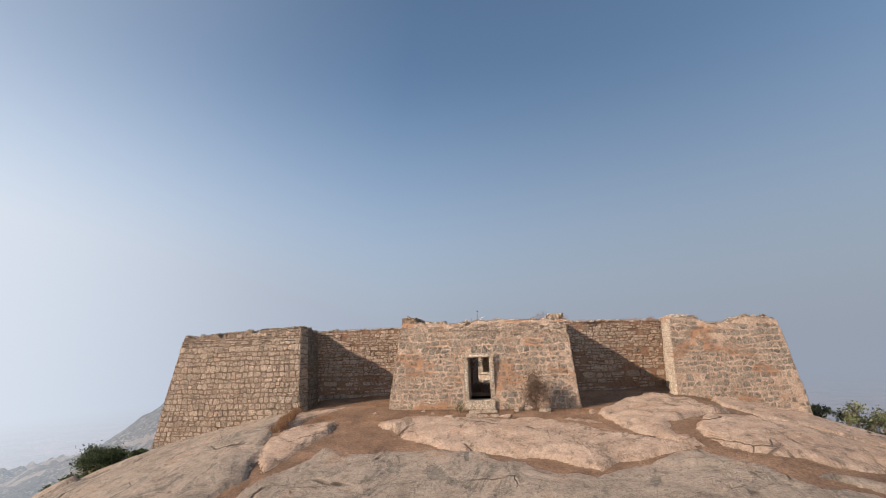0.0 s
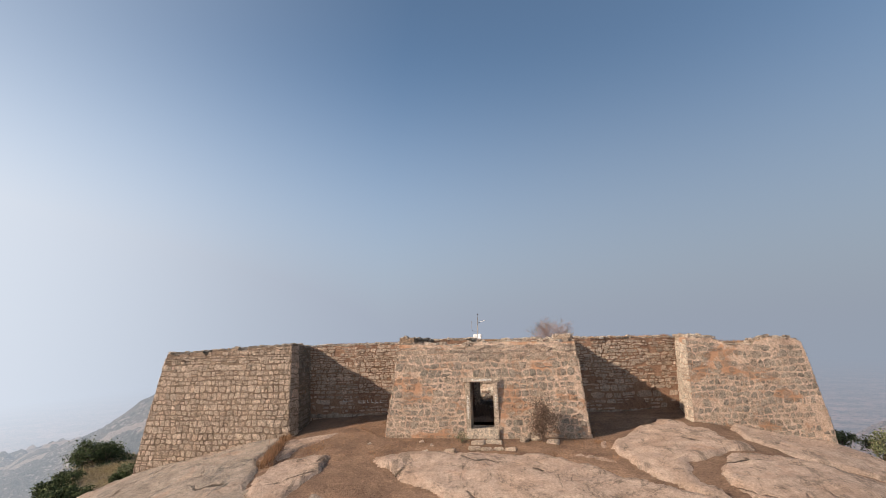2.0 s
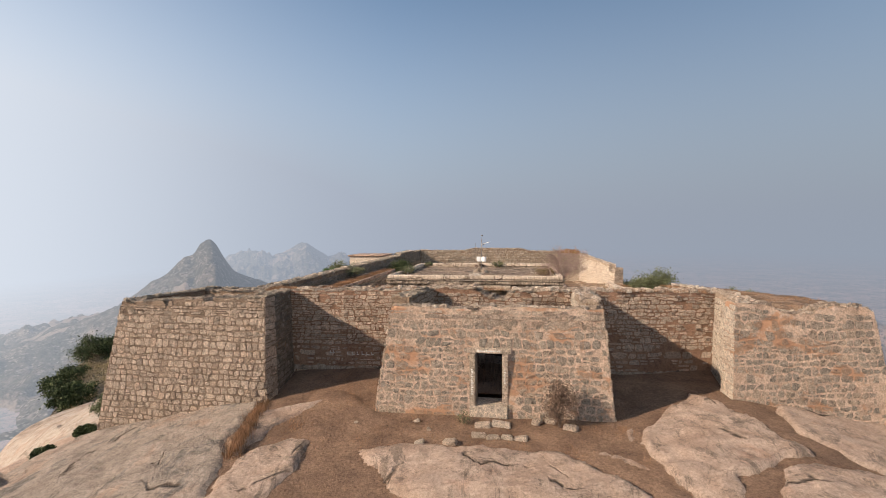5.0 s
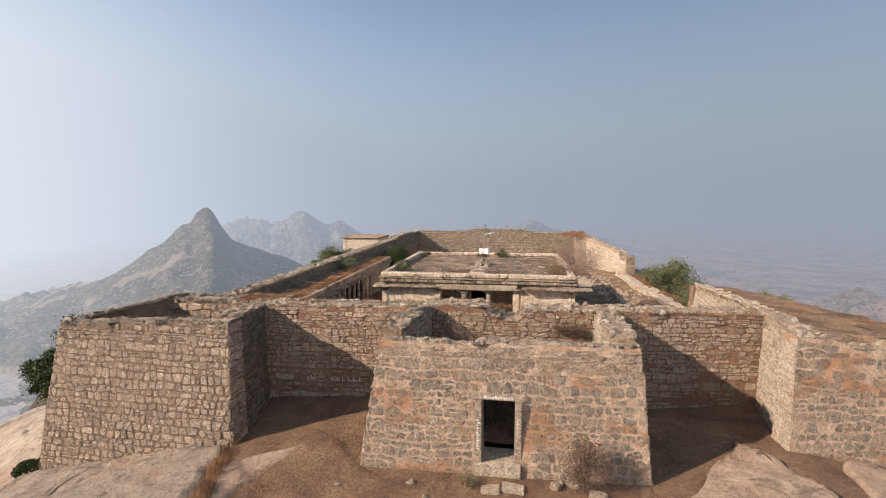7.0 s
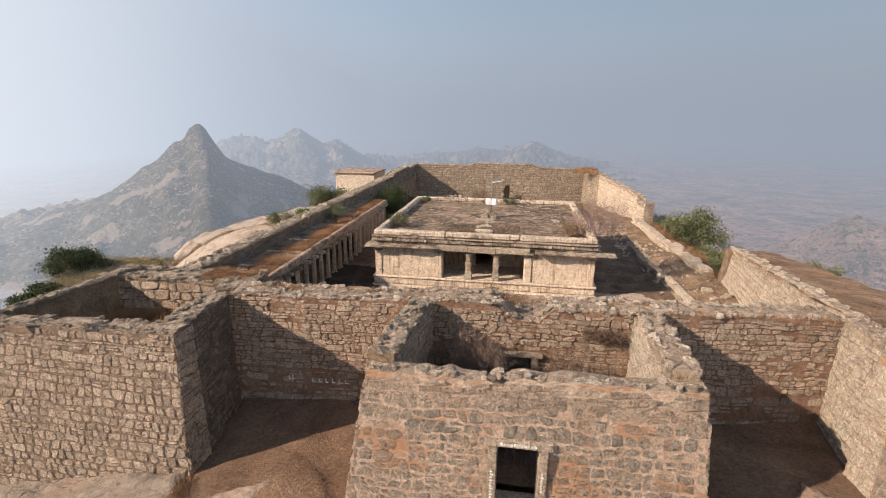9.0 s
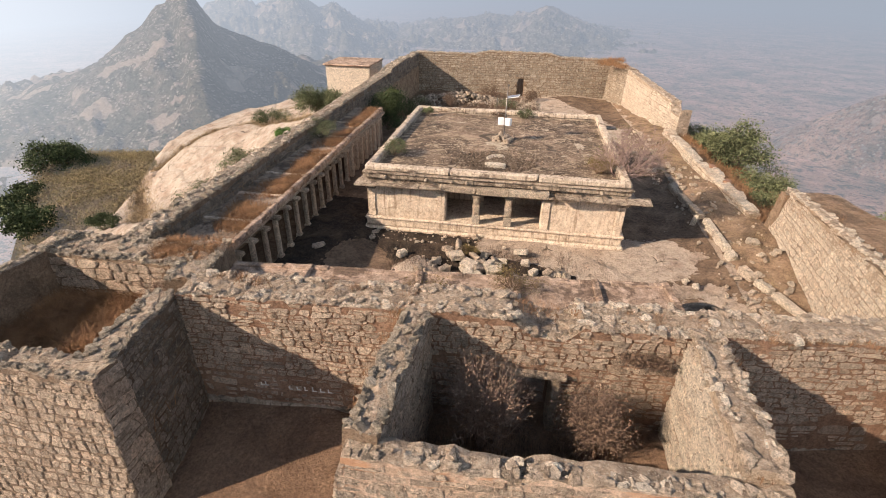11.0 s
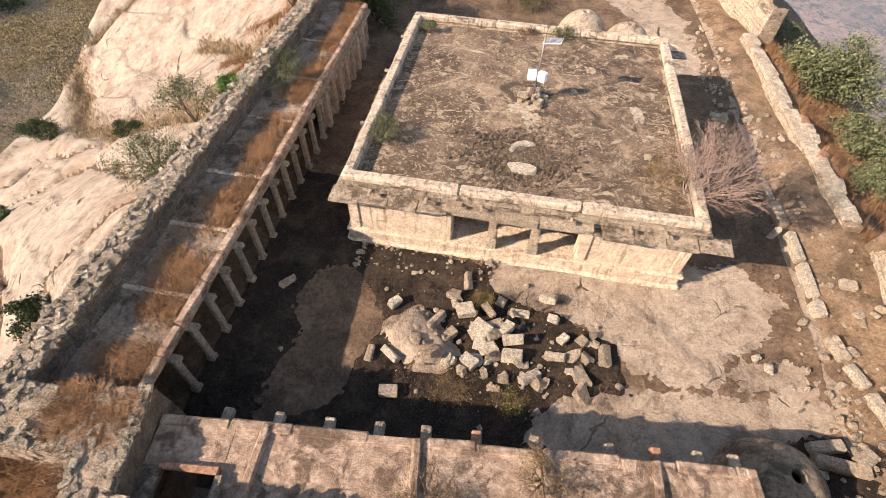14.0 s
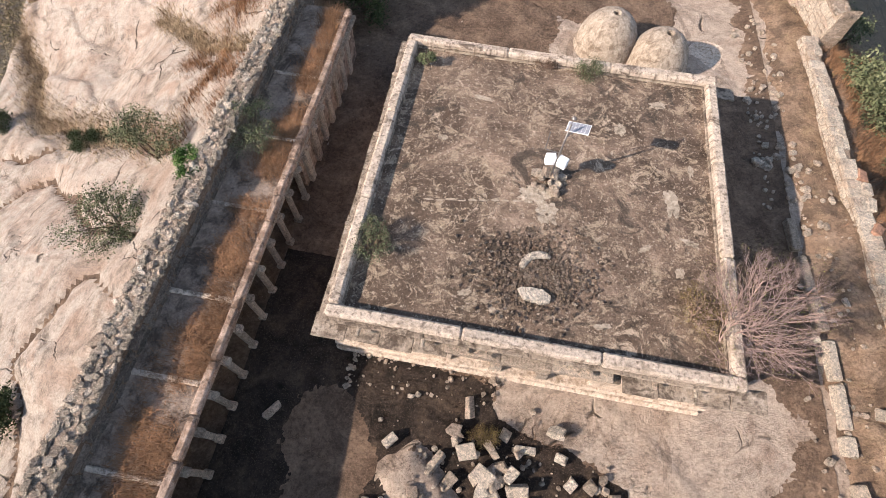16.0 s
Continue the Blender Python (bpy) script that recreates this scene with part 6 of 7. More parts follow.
for k, (x, y, l) in enumerate(((9.7, 37.3, 0.5), (9.6, 36.1, 0.35), (10.0, 34.3, 0.3), (9.2, 40.9, 0.3), (9.9, 32.3, 0.4), (7.2, 31.0, 0.35), (6.3, 34.2, 0.28), (6.6, 33.9, 0.3), (9.6, 45.2, 0.3), (7.2, 46.8, 0.4), (10.3, 31.2, 0.5), (9.5, 30.6, 0.45))):
    block("loose_stone", "loose pale stone beside the path", "stone", "loose stones along the path", "pale_stone", x, y, ground_z(x, y) + 0.08 + l * 0.15, l, l * 0.7, l * 0.5, k * 37, 5, 90 + k)
r5 = random.Random(77)
items = []
for _ in range(260):
    x, y = r5.choice((r5.uniform(7.6, 10.6), r5.gauss(8.8, 0.35))), 29.4 + 18 * r5.random() ** 1.6
    s = r5.choice((0.05, 0.07, 0.1, 0.1, 0.16, 0.24))
    items.append((r5.randrange(12), Matrix.Translation((x, y, ground_z(x, y) + 0.08 + s * 0.15)) @ Euler((r5.gauss(0, 0.3), r5.gauss(0, 0.3), r5.uniform(0, 6))).to_matrix().to_4x4() @ Matrix.Diagonal((s * 1.3, s, s * 0.6, 1))))
for _ in range(110):
    x, y = r5.uniform(7.1, 8.7), r5.uniform(44.5, 56)
    if r5.random() < 0.35:
        x, y = 7.5 + r5.gauss(0, 0.12), r5.uniform(44.5, 51.5)
    s = r5.choice((0.08, 0.12, 0.18, 0.26))
    items.append((r5.randrange(12), Matrix.Translation((x, y, ground_z(x, y) + 0.08)) @ Euler((0.2, 0.1, r5.uniform(0, 6))).to_matrix().to_4x4() @ Matrix.Diagonal((s * 1.2, s, s * 0.6, 1))))
tagged(part("path_rubble", join(items, CHUNKS), "cut_stone"), "small stones lying in lines beside the path", "rubble", kind="stuff")
items = []
for _ in range(900):
    x, y = r5.uniform(-11.0, 1.0), r5.gauss(65.0, 1.6)
    s = r5.choice((0.1, 0.16, 0.22, 0.34))
    z = 1.1 * max(0.0, 1 - oval(x, y, -6.0, 65.2, 6.0, 3.0)) * r5.uniform(0.6, 1)
    items.append((r5.randrange(12), Matrix.Translation((x, y, ground_z(x, y) + 0.05 + z)) @ Euler((r5.gauss(0, 0.4), r5.gauss(0, 0.4), r5.uniform(0, 6))).to_matrix().to_4x4() @ Matrix.Diagonal((s * 1.3, s, s * 0.7, 1))))
tagged(part("stone_heap", join(items, CHUNKS), "cornice"), "long heap of collapsed rubble before the north wall", "rubble", kind="stuff")
tagged(part("water_patch", Shape().turned([(0.0, 0.012), (1.05, 0.0)], 28, (5.9, 52.9, ground_z(5.9, 52.9) + 0.03), 0.1), "plaster"), "pale dried basin floor beside the granaries", "basin", kind="structure")

# ---- roofless hut by the north-west corner ----
hut = thing("hut", "small pale stone hut with flat slab roof", "hut")
HX0, HX1, HY0, HY1 = -18.8, -14.6, 62.2, 66.5
hb = ground_z(-15, 64) - 3.5
part("wall", Shape().box((HX0, HY0, hb), (HX1, HY0 + 0.5, 2.75), 0.05, None, 0.03), "pale_stone", hut)
part("wall", Shape().box((HX1 - 0.5, HY0 + 0.5, hb), (HX1, HY1, 2.85), 0.05, None, 0.03), "pale_stone", hut)
part("wall", Shape().box((HX0, HY0 + 0.5, hb), (HX0 + 0.5, HY1, 2.7), 0.05, None, 0.03), "pale_stone", hut)
part("roof", Shape().box((HX0 - 0.2, HY0 - 0.2, 2.75), (HX1 + 0.1, HY1, 2.9), 0.05, None, 0.03), "gallery_roof", hut)

# ---- plants ----


def leaves(points, per, spread, size, seed, flat=0.75):
    """Leaf blades round a set of twig ends, as one shape."""
    g = np.random.default_rng(seed)
    p = np.repeat(np.array(points), per, 0) + g.normal(0, spread, (len(points) * per, 3)) * (1, 1, flat)
    n = len(p)
    a = g.normal(0, 1, (n, 3))
    a /= np.linalg.norm(a, axis=1)[:, None]
    b = np.cross(a, g.normal(0, 1, (n, 3)))
    b /= np.linalg.norm(b, axis=1)[:, None]
    l = size * g.uniform(0.6, 1.4, (n, 1))
    v = np.stack([p - a * l * 0.5, p + b * l * 0.26, p + a * l * 0.5, p - b * l * 0.26], 1).reshape(-1, 3)
    s = Shape()
    s.v = v.tolist()
    s.f = [(4 * k, 4 * k + 1, 4 * k + 2, 4 * k + 3) for k in range(n)]
    return s


def branching(root, lean, length, radius, depth, r, out, tips, spread=0.6, kids=3, up=0.25, taper=0.55):
    """Grows limbs from root; fills out with tubes, tips with twig ends."""
    pts, rad = [Vector(root)], [radius]
    d = Vector(lean).normalized()
    for k in range(3):
        d = (d + Vector((r.gauss(0, 0.16), r.gauss(0, 0.16), r.gauss(0, 0.1) + up * 0.12))).normalized()
        pts.append(pts[-1] + d * length / 3)
        rad.append(radius * (1 - 0.17 * (k + 1)))
    out.tube(pts, rad, 5 if radius > 0.012 else 3, False)
    if depth == 0:
        tips.append(tuple(pts[-1]))
        return
    for k in range(kids):
        e = (d + Vector((r.gauss(0, spread), r.gauss(0, spread), r.gauss(0, spread * 0.7) + up))).normalized()
        branching(pts[-1], e, length * r.uniform(0.6, 0.85), radius * taper, depth - 1, r, out, tips, spread, kids, up, taper)
    if depth > 1:
        branching(pts[2], (d + Vector((r.gauss(0, 1), r.gauss(0, 1), 0.2))).normalized(), length * 0.6, radius * taper * 0.82, depth - 2, r, out, tips, spread, kids, up, taper)


def shrub(name, label, category, at, size, tall, seed, leaf="leaf", per=26, leaf_size=0.09, group="", stems=5, depth=2, wood="bark", spread=None, base=None, squash=1.0, fan=0.55, bias=(0, 0), thick=1.0, taper=0.55, splay=0.9):
    """A bush or tree: stems from the ground, limbs, and a ragged crown."""
    r = random.Random(seed)
    z = ground_z(*at) - 0.05 if base is None else base
    t = thing(name, label, category, (*at, z), 0, group)
    tips, out = [], Shape()
    for k in range(stems):
        a = k * 2.399 + r.uniform(-0.4, 0.4)
        lean = (math.cos(a) * size / tall * splay * r.uniform(0.5, 1.1) + bias[0], math.sin(a) * size / tall * splay * r.uniform(0.5, 1.1) + bias[1], 1)
        branching((0.06 * math.cos(a), 0.06 * math.sin(a), 0), lean, tall * r.uniform(0.35, 0.5), (0.02 + 0.018 * tall) * thick, depth, r, out, tips, fan, 3, 0.12, taper)
    reach = max(sorted(math.hypot(p[0], p[1]) for p in tips)[int(len(tips) * (0.85 if splay > 1 else 1)) - 1], 0.01)
    high = max(p[2] for p in tips)
    kx, kz = size / reach, tall * 0.93 / high
    out.v = [(x * kx, y * kx * squash, zz * kz) for x, y, zz in out.v]
    tips = [(x * kx, y * kx * squash, zz * kz) for x, y, zz in tips]
    part("trunk", out, wood, t, "", True)
    if leaf:
        part("crown", leaves(tips, per, spread or size * 0.13, leaf_size, seed), leaf, t)
    return t


def grass(name, label, sampler, count, height, width, mat, seed, lean=0.35):
    """Dry blades, each bent once; sampler gives a place (x, y, z) from a random source."""
    r = random.Random(seed)
    s = Shape()
    for _ in range(count):
        x, y, z = sampler(r)
        h = height * r.uniform(0.45, 1.35)
        a = r.uniform(0, 6.283)
        w = width * r.uniform(0.6, 1.3)
        dx, dy = math.cos(a) * h * lean * r.random(), math.sin(a) * h * lean * r.random()
        px, py = -math.sin(a) * w, math.cos(a) * w
        k = len(s.v)
        s.v += [(x - px, y - py, z), (x + px, y + py, z), (x + dx * 0.4 + px * 0.7, y + dy * 0.4 + py * 0.7, z + h * 0.6), (x + dx * 0.4 - px * 0.7, y + dy * 0.4 - py * 0.7, z + h * 0.6), (x + dx * 1.6, y + dy * 1.6, z + h)]
        s.f += [(k, k + 1, k + 2, k + 3), (k + 3, k + 2, k + 4)]
    return tagged(part(name, s, mat), label, "grass", kind="stuff")


def clumps(r, n, x0, x1, y0, y1, tight=0.28):
    return [(r.uniform(x0, x1), r.uniform(y0, y1), tight * r.uniform(0.5, 1.4)) for _ in range(n)]


def from_clumps(cl, zf):
    def f(r):
        x, y, s = r.choice(cl)
        x, y = x + r.gauss(0, s), y + r.gauss(0, s)
        return x, y, zf(x, y)
    return f


rg = random.Random(12)
# cloister roof: a ragged strip along its outer edge, thicker towards the gate
cl = []
for _ in range(330):
    y = 29.4 + 20 * rg.random() ** 1.3
    wide = 1.25 if y < 36 else 1.0 if y < 42 else 0.7
    if noise.noise((y * 0.9, 1.3, 5.0)) < -0.32:
        continue
    cl.append((cx_front(y) - 0.2 - wide * rg.random() ** 1.3, y, 0.2))
grass("roof_grass", "dry orange-brown grass along the cloister roof", from_clumps([(min(x, cx_front(y) - 0.3), y, k) for x, y, k in cl], lambda x, y: 2.19), 34000, 0.17, 0.006, "dry_grass", 1, 1.1)
grass("bastion_grass", "tall dry grass filling the old bastion", from_clumps(clumps(rg, 130, -13.9, -8.9, 23.7, 28.0, 0.3), lambda x, y: 1.2 + 0.1 * (y - 25)), 46000, 0.5, 0.008, "dry_grass", 2, 0.9)
grass("bastion_grass_rim", "dry grass on the broken wall by the cloister", from_clumps(clumps(rg, 80, -10.8, -9.1, 27.7, 28.8, 0.12), lambda x, y: 2.85), 12000, 0.24, 0.007, "dry_grass", 3, 0.8)
grass("rampart_grass", "short dry grass over the filled rampart", from_clumps(clumps(rg, 200, 10.2, 13.6, 25.3, 38.0, 0.3), lambda x, y: 3.0 - 0.075 * max(0, y - 28) - 0.05 * (x - 11)), 6000, 0.11, 0.005, "dry_grass", 4, 0.7)
grass("path_grass", "thin dry grass beside the path", from_clumps(clumps(rg, 170, 8.9, 10.6, 29, 60, 0.22), lambda x, y: ground_z(x, y) + 0.03), 12000, 0.14, 0.005, "pale_grass", 5, 0.7)
grass("yard_grass", "dry weeds in the gate yard", from_clumps(clumps(rg, 40, -2.2, 3.3, 23.2, 25.9, 0.22), lambda x, y: 0.15), 5000, 0.35, 0.007, "thorn", 6)
grass("front_grass", "sparse dry grass on the soil by the gate", from_clumps(clumps(rg, 120, -6.5, 5.0, 19.6, 25.4, 0.3), lambda x, y: front_soil(x, y)), 9000, 0.07, 0.005, "dry_grass", 7)
grass("crack_grass", "tuft of dry grass in a rock cleft by the bastion", from_clumps([(-7.85 + 0.07 * k, 22.2 - 0.26 * k, 0.13) for k in range(14)], lambda x, y: ground_z(x, y)), 4200, 0.26, 0.006, "dry_grass", 8)
grass("court_weeds", "dark dry weeds among the fallen blocks", from_clumps(clumps(rg, 60, -5.5, 2.0, 30.6, 35.5, 0.3), lambda x, y: ground_z(x, y) + 0.02), 6000, 0.16, 0.006, "thorn", 9)
grass("north_scrub", "dry scrub before the north wall", from_clumps(clumps(rg, 90, -11, 1, 56, 69, 0.5), lambda x, y: ground_z(x, y)), 9000, 0.45, 0.012, "thorn", 10)
cleft = []
for line, w, deep in CLEFTS[1:3] + CLEFTS[5:7]:
    for k in range(1, len(line)):
        n = int(5 * math.dist(line[k - 1], line[k]))
        cleft += [(line[k - 1][0] + (line[k][0] - line[k - 1][0]) * q / n, line[k - 1][1] + (line[k][1] - line[k - 1][1]) * q / n, 0.30 + 0.3 * (w > 0.5)) for q in range(n)]
grass("rock_grass", "dry grass in the clefts of the bare rock", from_clumps(cleft, lambda x, y: ground_z(x, y)), 30000, 0.26, 0.014, "pale_grass", 11, 0.8)
grass("wall_foot_grass", "orange dry grass along the outside of the west wall", from_clumps(clumps(rg, 40, -18.5, -13.6, 44, 54, 0.4), lambda x, y: ground_z(x, y)), 7000, 0.28, 0.010, "dry_grass", 21)
grass("wall_top_grass", "dry grass rooted on the wall tops", from_clumps(clumps(rg, 60, -8.0, 9.0, 26.5, 26.95, 0.12) + clumps(rg, 40, 3.75, 4.2, 22.8, 26.3, 0.1) + clumps(rg, 40, -3.0, -2.4, 22.8, 26.3, 0.12), lambda x, y: 3.32), 7500, 0.11, 0.005, "dry_grass", 12, 0.8)
grass("far_wall_grass", "dry tufts on the far wall corner", from_clumps(clumps(rg, 10, 7.0, 9.5, 67, 71.5, 0.3), lambda x, y: 2.85), 1500, 0.4, 0.012, "dry_grass", 13)

grass("east_slope_grass", "dry grass on the slope outside the east wall", from_clumps(clumps(rg, 190, 10.9, 15.5, 39.8, 56, 0.4), lambda x, y: ground_z(x, y)), 22000, 0.34, 0.010, "dry_grass", 22, 0.8)
rs = random.Random(44)
pts = []
for x, y, k in clumps(rs, 640, -66, -41, 50, 90, 1.1):
    if y < -1.12 * x - 2:
        continue
    pts += [(x + rs.gauss(0, 0.5), y + rs.gauss(0, 0.5), ground_z(x, y) + rs.uniform(-0.2, 0.35)) for _ in range(4)]
tagged(part("shelf_scrub", leaves(pts, 60, 0.9, 0.2, 5, 0.22), "scrub_leaf"), "olive-brown scrub on the lower shelf of the hill", "scrub", kind="stuff")
shrub("tree", "dense green tree growing outside the east wall", "tree", (13.2, 51.0), 2.5, 4.1, 1, "leaf_grey", 60, 0.15, stems=6, depth=3, base=-1.75)
shrub("tree", "low green tree on the slope below the east wall", "tree", (13.7, 46.6), 1.7, 2.4, 2, "leaf_grey", 80, 0.13, stems=5, depth=2, base=-1.9)
shrub("tree", "round green tree at the end of the cloister", "tree", (-10.3, 52.4), 1.8, 3.2, 3, "leaf", 55, 0.12, stems=6, depth=3)
shrub("tree", "green tree beyond the west wall", "tree", (-15.6, 53.2), 1.9, 2.9, 4, "leaf_grey", 80, 0.12, stems=5, depth=3)
shrub("bush", "small leafy tree on bare rock by the west wall", "bush", (-17.1, 43.3), 1.45, 2.3, 5, "leaf_grey", 120, 0.085, "bushes on the rock", 3)
shrub("bush", "sprawling thorny bush with bare stems on rock", "bush", (-17.2, 40.0), 1.9, 1.3, 6, "leaf_grey", 90, 0.075, "bushes on the rock", 9, squash=0.8)
shrub("bush", "small round green bush on bare rock", "bush", (-23.7, 45.4), 0.85, 0.85, 7, "leaf", 90, 0.075, "bushes on the rock", 5)
shrub("bush", "low green bush in a rock cleft", "bush", (-25.5, 62.6), 1.5, 1.3, 8, "leaf", 90, 0.09, "bushes on the rock", 5)
shrub("bush", "dry grey bush in a rock cleft", "bush", (-23.4, 61.2), 1.3, 1.3, 17, "leaf_grey", 30, 0.08, "bushes on the rock", 6)
shrub("bush", "small green bush low on the rock slope", "bush", (-33.4, 47.8), 1.35, 1.3, 9, "leaf", 90, 0.12, "bushes on the rock", 5)
shrub("bush", "bright green creeper on the wall top", "bush", (-12.7, 40.6), 0.62, 0.5, 10, "leaf_fresh", 60, 0.07, "", 6, base=2.55)
shrub("bush", "dark bush hanging over the wall top", "bush", (-11.5, 42.5), 0.95, 0.95, 11, "leaf_grey", 40, 0.06, "", 8, base=2.15, squash=1.3)
shrub("bush", "tuft of green weeds inside the terrace parapet", "bush", (-6.3, 39.0), 0.6, 0.75, 12, "leaf_grey", 26, 0.05, "weeds on the terrace", 9, base=2.66, squash=1.5, wood="thorn")
shrub("bush", "tuft of green weeds inside the terrace parapet", "bush", (-6.2, 46.6), 0.35, 0.5, 13, "leaf_grey", 20, 0.06, "weeds on the terrace", 6, base=2.66)
shrub("bush", "dry reddish weeds inside the terrace parapet", "bush", (3.05, 38.5), 0.85, 0.7, 14, "leaf_dry", 14, 0.05, "weeds on the terrace", 14, base=2.66, wood="dead_wood")
shrub("bush", "dry weeds along the back parapet", "bush", (-0.3, 47.3), 0.7, 0.5, 15, "leaf_grey", 22, 0.05, "weeds on the terrace", 9, base=2.66, wood="thorn", squash=0.6)
shrub("bush", "dry weeds along the back parapet", "bush", (-1.9, 47.4), 0.5, 0.35, 16, "thorn", 12, 0.05, "weeds on the terrace", 8, base=2.66, wood="thorn", squash=0.5)
for k, (x, y, s, h) in enumerate(((-16.5, 23.3, 0.45, 0.5), (-17.6, 22.3, 0.4, 0.45), (-22.4, 30.4, 1.0, 1.7), (-18.7, 32.7, 0.9, 0.9), (-29.6, 39.8, 0.9, 0.6))):
    shrub("bush", "dark green bush on the western slope", "bush", (x, y), s, h, 30 + k, "leaf_grey" if k == 2 else "leaf", 60 if s < 1.5 else 110, 0.11, "bushes on the western slope", 5)
for k, (x, y, s, h) in enumerate(((16.6, 25.6, 1.15, 1.3), (18.3, 26.5, 1.5, 1.6), (15.2, 26.0, 0.6, 0.7), (20.4, 25.0, 1.3, 1.3))):
    shrub("bush", "grey-green thorny bush below the east bastion", "bush", (x, y), s, h, 40 + k, "leaf_grey", 32, 0.10, "bushes below the east bastion", 6)
for k, (x, y, s, h) in enumerate(((-61.6, 71.8, 4.4, 7.2), (-58.3, 61.5, 3.0, 5.0), (-53.5, 57.5, 2.6, 4.6), (-53.0, 50.0, 2.8, 4.2))):
    shrub("tree", "dark green tree on the lower shelf of the hill", "tree", (x, y), s, h, 50 + k, "leaf", 150, 0.30, "trees on the lower shelf", 7, 2, base=ground_z(x, y) - 3.6 if k == 0 else ground_z(x, y) - 1.0)
shrub("bush", "leafless twiggy shrub against the gate wall", "bush", (2.75, 21.5), 0.95, 2.1, 71, "thorn", 3, 0.05, "", 12, 4, "thorn", squash=0.4, thick=0.6, fan=0.75)
shrub("bush", "small dry shrub at the foot of the gate", "bush", (-0.35, 21.45), 0.32, 0.5, 72, "leaf_grey", 6, 0.04, "", 6, 2, "thorn")
shrub("bush", "tall leafless thorn bush in the gate yard", "bush", (-0.75, 25.2), 1.35, 3.5, 73, "thorn", 2, 0.05, "", 44, 3, "dead_wood", base=0.1, fan=0.7, thick=0.4, taper=0.74)
shrub("bush", "brown thorn bush by the yard wall", "bush", (1.8, 25.45), 1.2, 2.6, 74, "thorn", 4, 0.05, "", 54, 3, "dead_wood", base=0.15, fan=0.8, thick=0.42, taper=0.74)
shrub("bush", "dry weeds rooted high in the yard wall", "bush", (2.7, 26.15), 0.7, 0.4, 79, "thorn", 6, 0.045, "", 10, 3, "thorn", base=2.5, squash=0.35)
for k, (x, y, q, h) in enumerate(((-10.3, 27.5, 1.0, 1.5), (-12.2, 27.9, 0.9, 1.3))):
    shrub("bush", "dry leafless brush in the old bastion", "bush", (x, y), q, h, 150 + k, "", 1, 0.07, "dry brush in the bastion", 18, 3, "dead_wood", base=1.3, thick=0.5, taper=0.7)
shrub("bush", "yellow-green weed in the gate yard", "bush", (2.55, 24.2), 0.45, 0.8, 75, "leaf_yellow", 14, 0.06, "", 6, 2, "thorn", base=0.4)
shrub("bush", "dry bush on the gallery roof", "bush", (-0.3, 28.9), 0.85, 0.6, 76, "leaf_dry", 3, 0.04, "", 14, 3, "thorn", base=2.46, thick=0.6)
shrub("bush", "dry bush rooted behind the gallery roof", "bush", (-2.6, 27.9), 0.9, 0.6, 86, "leaf_dry", 3, 0.04, "", 12, 3, "thorn", base=2.46, thick=0.6)
shrub("bush", "dry yellow-flowered weed among the fallen blocks", "bush", (-1.0, 31.3), 0.75, 0.8, 77, "leaf_yellow", 1, 0.045, "", 12, 3, "thorn", thick=0.5)
shrub("bush", "dry thorny weed beside the fallen blocks", "bush", (-2.6, 31.5), 0.85, 0.6, 78, "leaf_dry", 1, 0.05, "", 14, 3, "thorn", thick=0.5)
shrub("bush", "dry twigs sprouting between fallen blocks", "bush", (-2.1, 34.6), 0.5, 0.7, 87, "leaf_dry", 6, 0.04, "", 10, 3, "thorn")
shrub("bare_tree", "leafless tree with pale pinkish twigs rooted in the temple parapet", "tree", (4.0, 38.25), 1.78, 2.75, 84, "leaf_yellow", 1, 0.03, "", 15, 4, "pale_twig", base=2.35, fan=0.40, bias=(0.42, 0.12), thick=0.6, taper=0.64, splay=1.25)
for k, (x, y, s, h) in enumerate(((-9.5, 60, 1.3, 1.6), (-4.5, 58.5, 1.4, 1.3), (-7.0, 61.5, 1.2, 1.6), (-2.0, 62.0, 1.0, 1.2), (0.2, 67.5, 1.0, 1.3), (-4.0, 68.0, 1.2, 1.4), (-2.2, 56.5, 1.1, 1.1))):
    shrub("bush", "dry grey thorn bush behind the temple", "bush", (x, y), s, h, 90 + k, "thorn" if k % 3 else "leaf_grey", 7, 0.07, "thorn bushes behind the temple", 7, 3, "thorn")
shrub("bush", "bush growing outside the rampart", "bush", (14.3, 36.6), 0.8, 1.4, 99, "leaf_grey", 30, 0.08, "", 5, base=1.0)
for k, (x, y, s, h) in enumerate(((12.6, 43.4, 0.9, 0.9), (14.6, 44.6, 1.3, 1.2), (16.2, 41.0, 1.5, 1.3), (12.4, 55.8, 1.3, 1.6), (15.8, 49.5, 1.6, 1.6), (18.5, 45.0, 1.8, 1.5))):
    shrub("bush", "grey-green bush on the slope outside the east wall", "bush", (x, y), s, h, 110 + k, "leaf_grey", 45, 0.10, "bushes outside the east wall", 6)

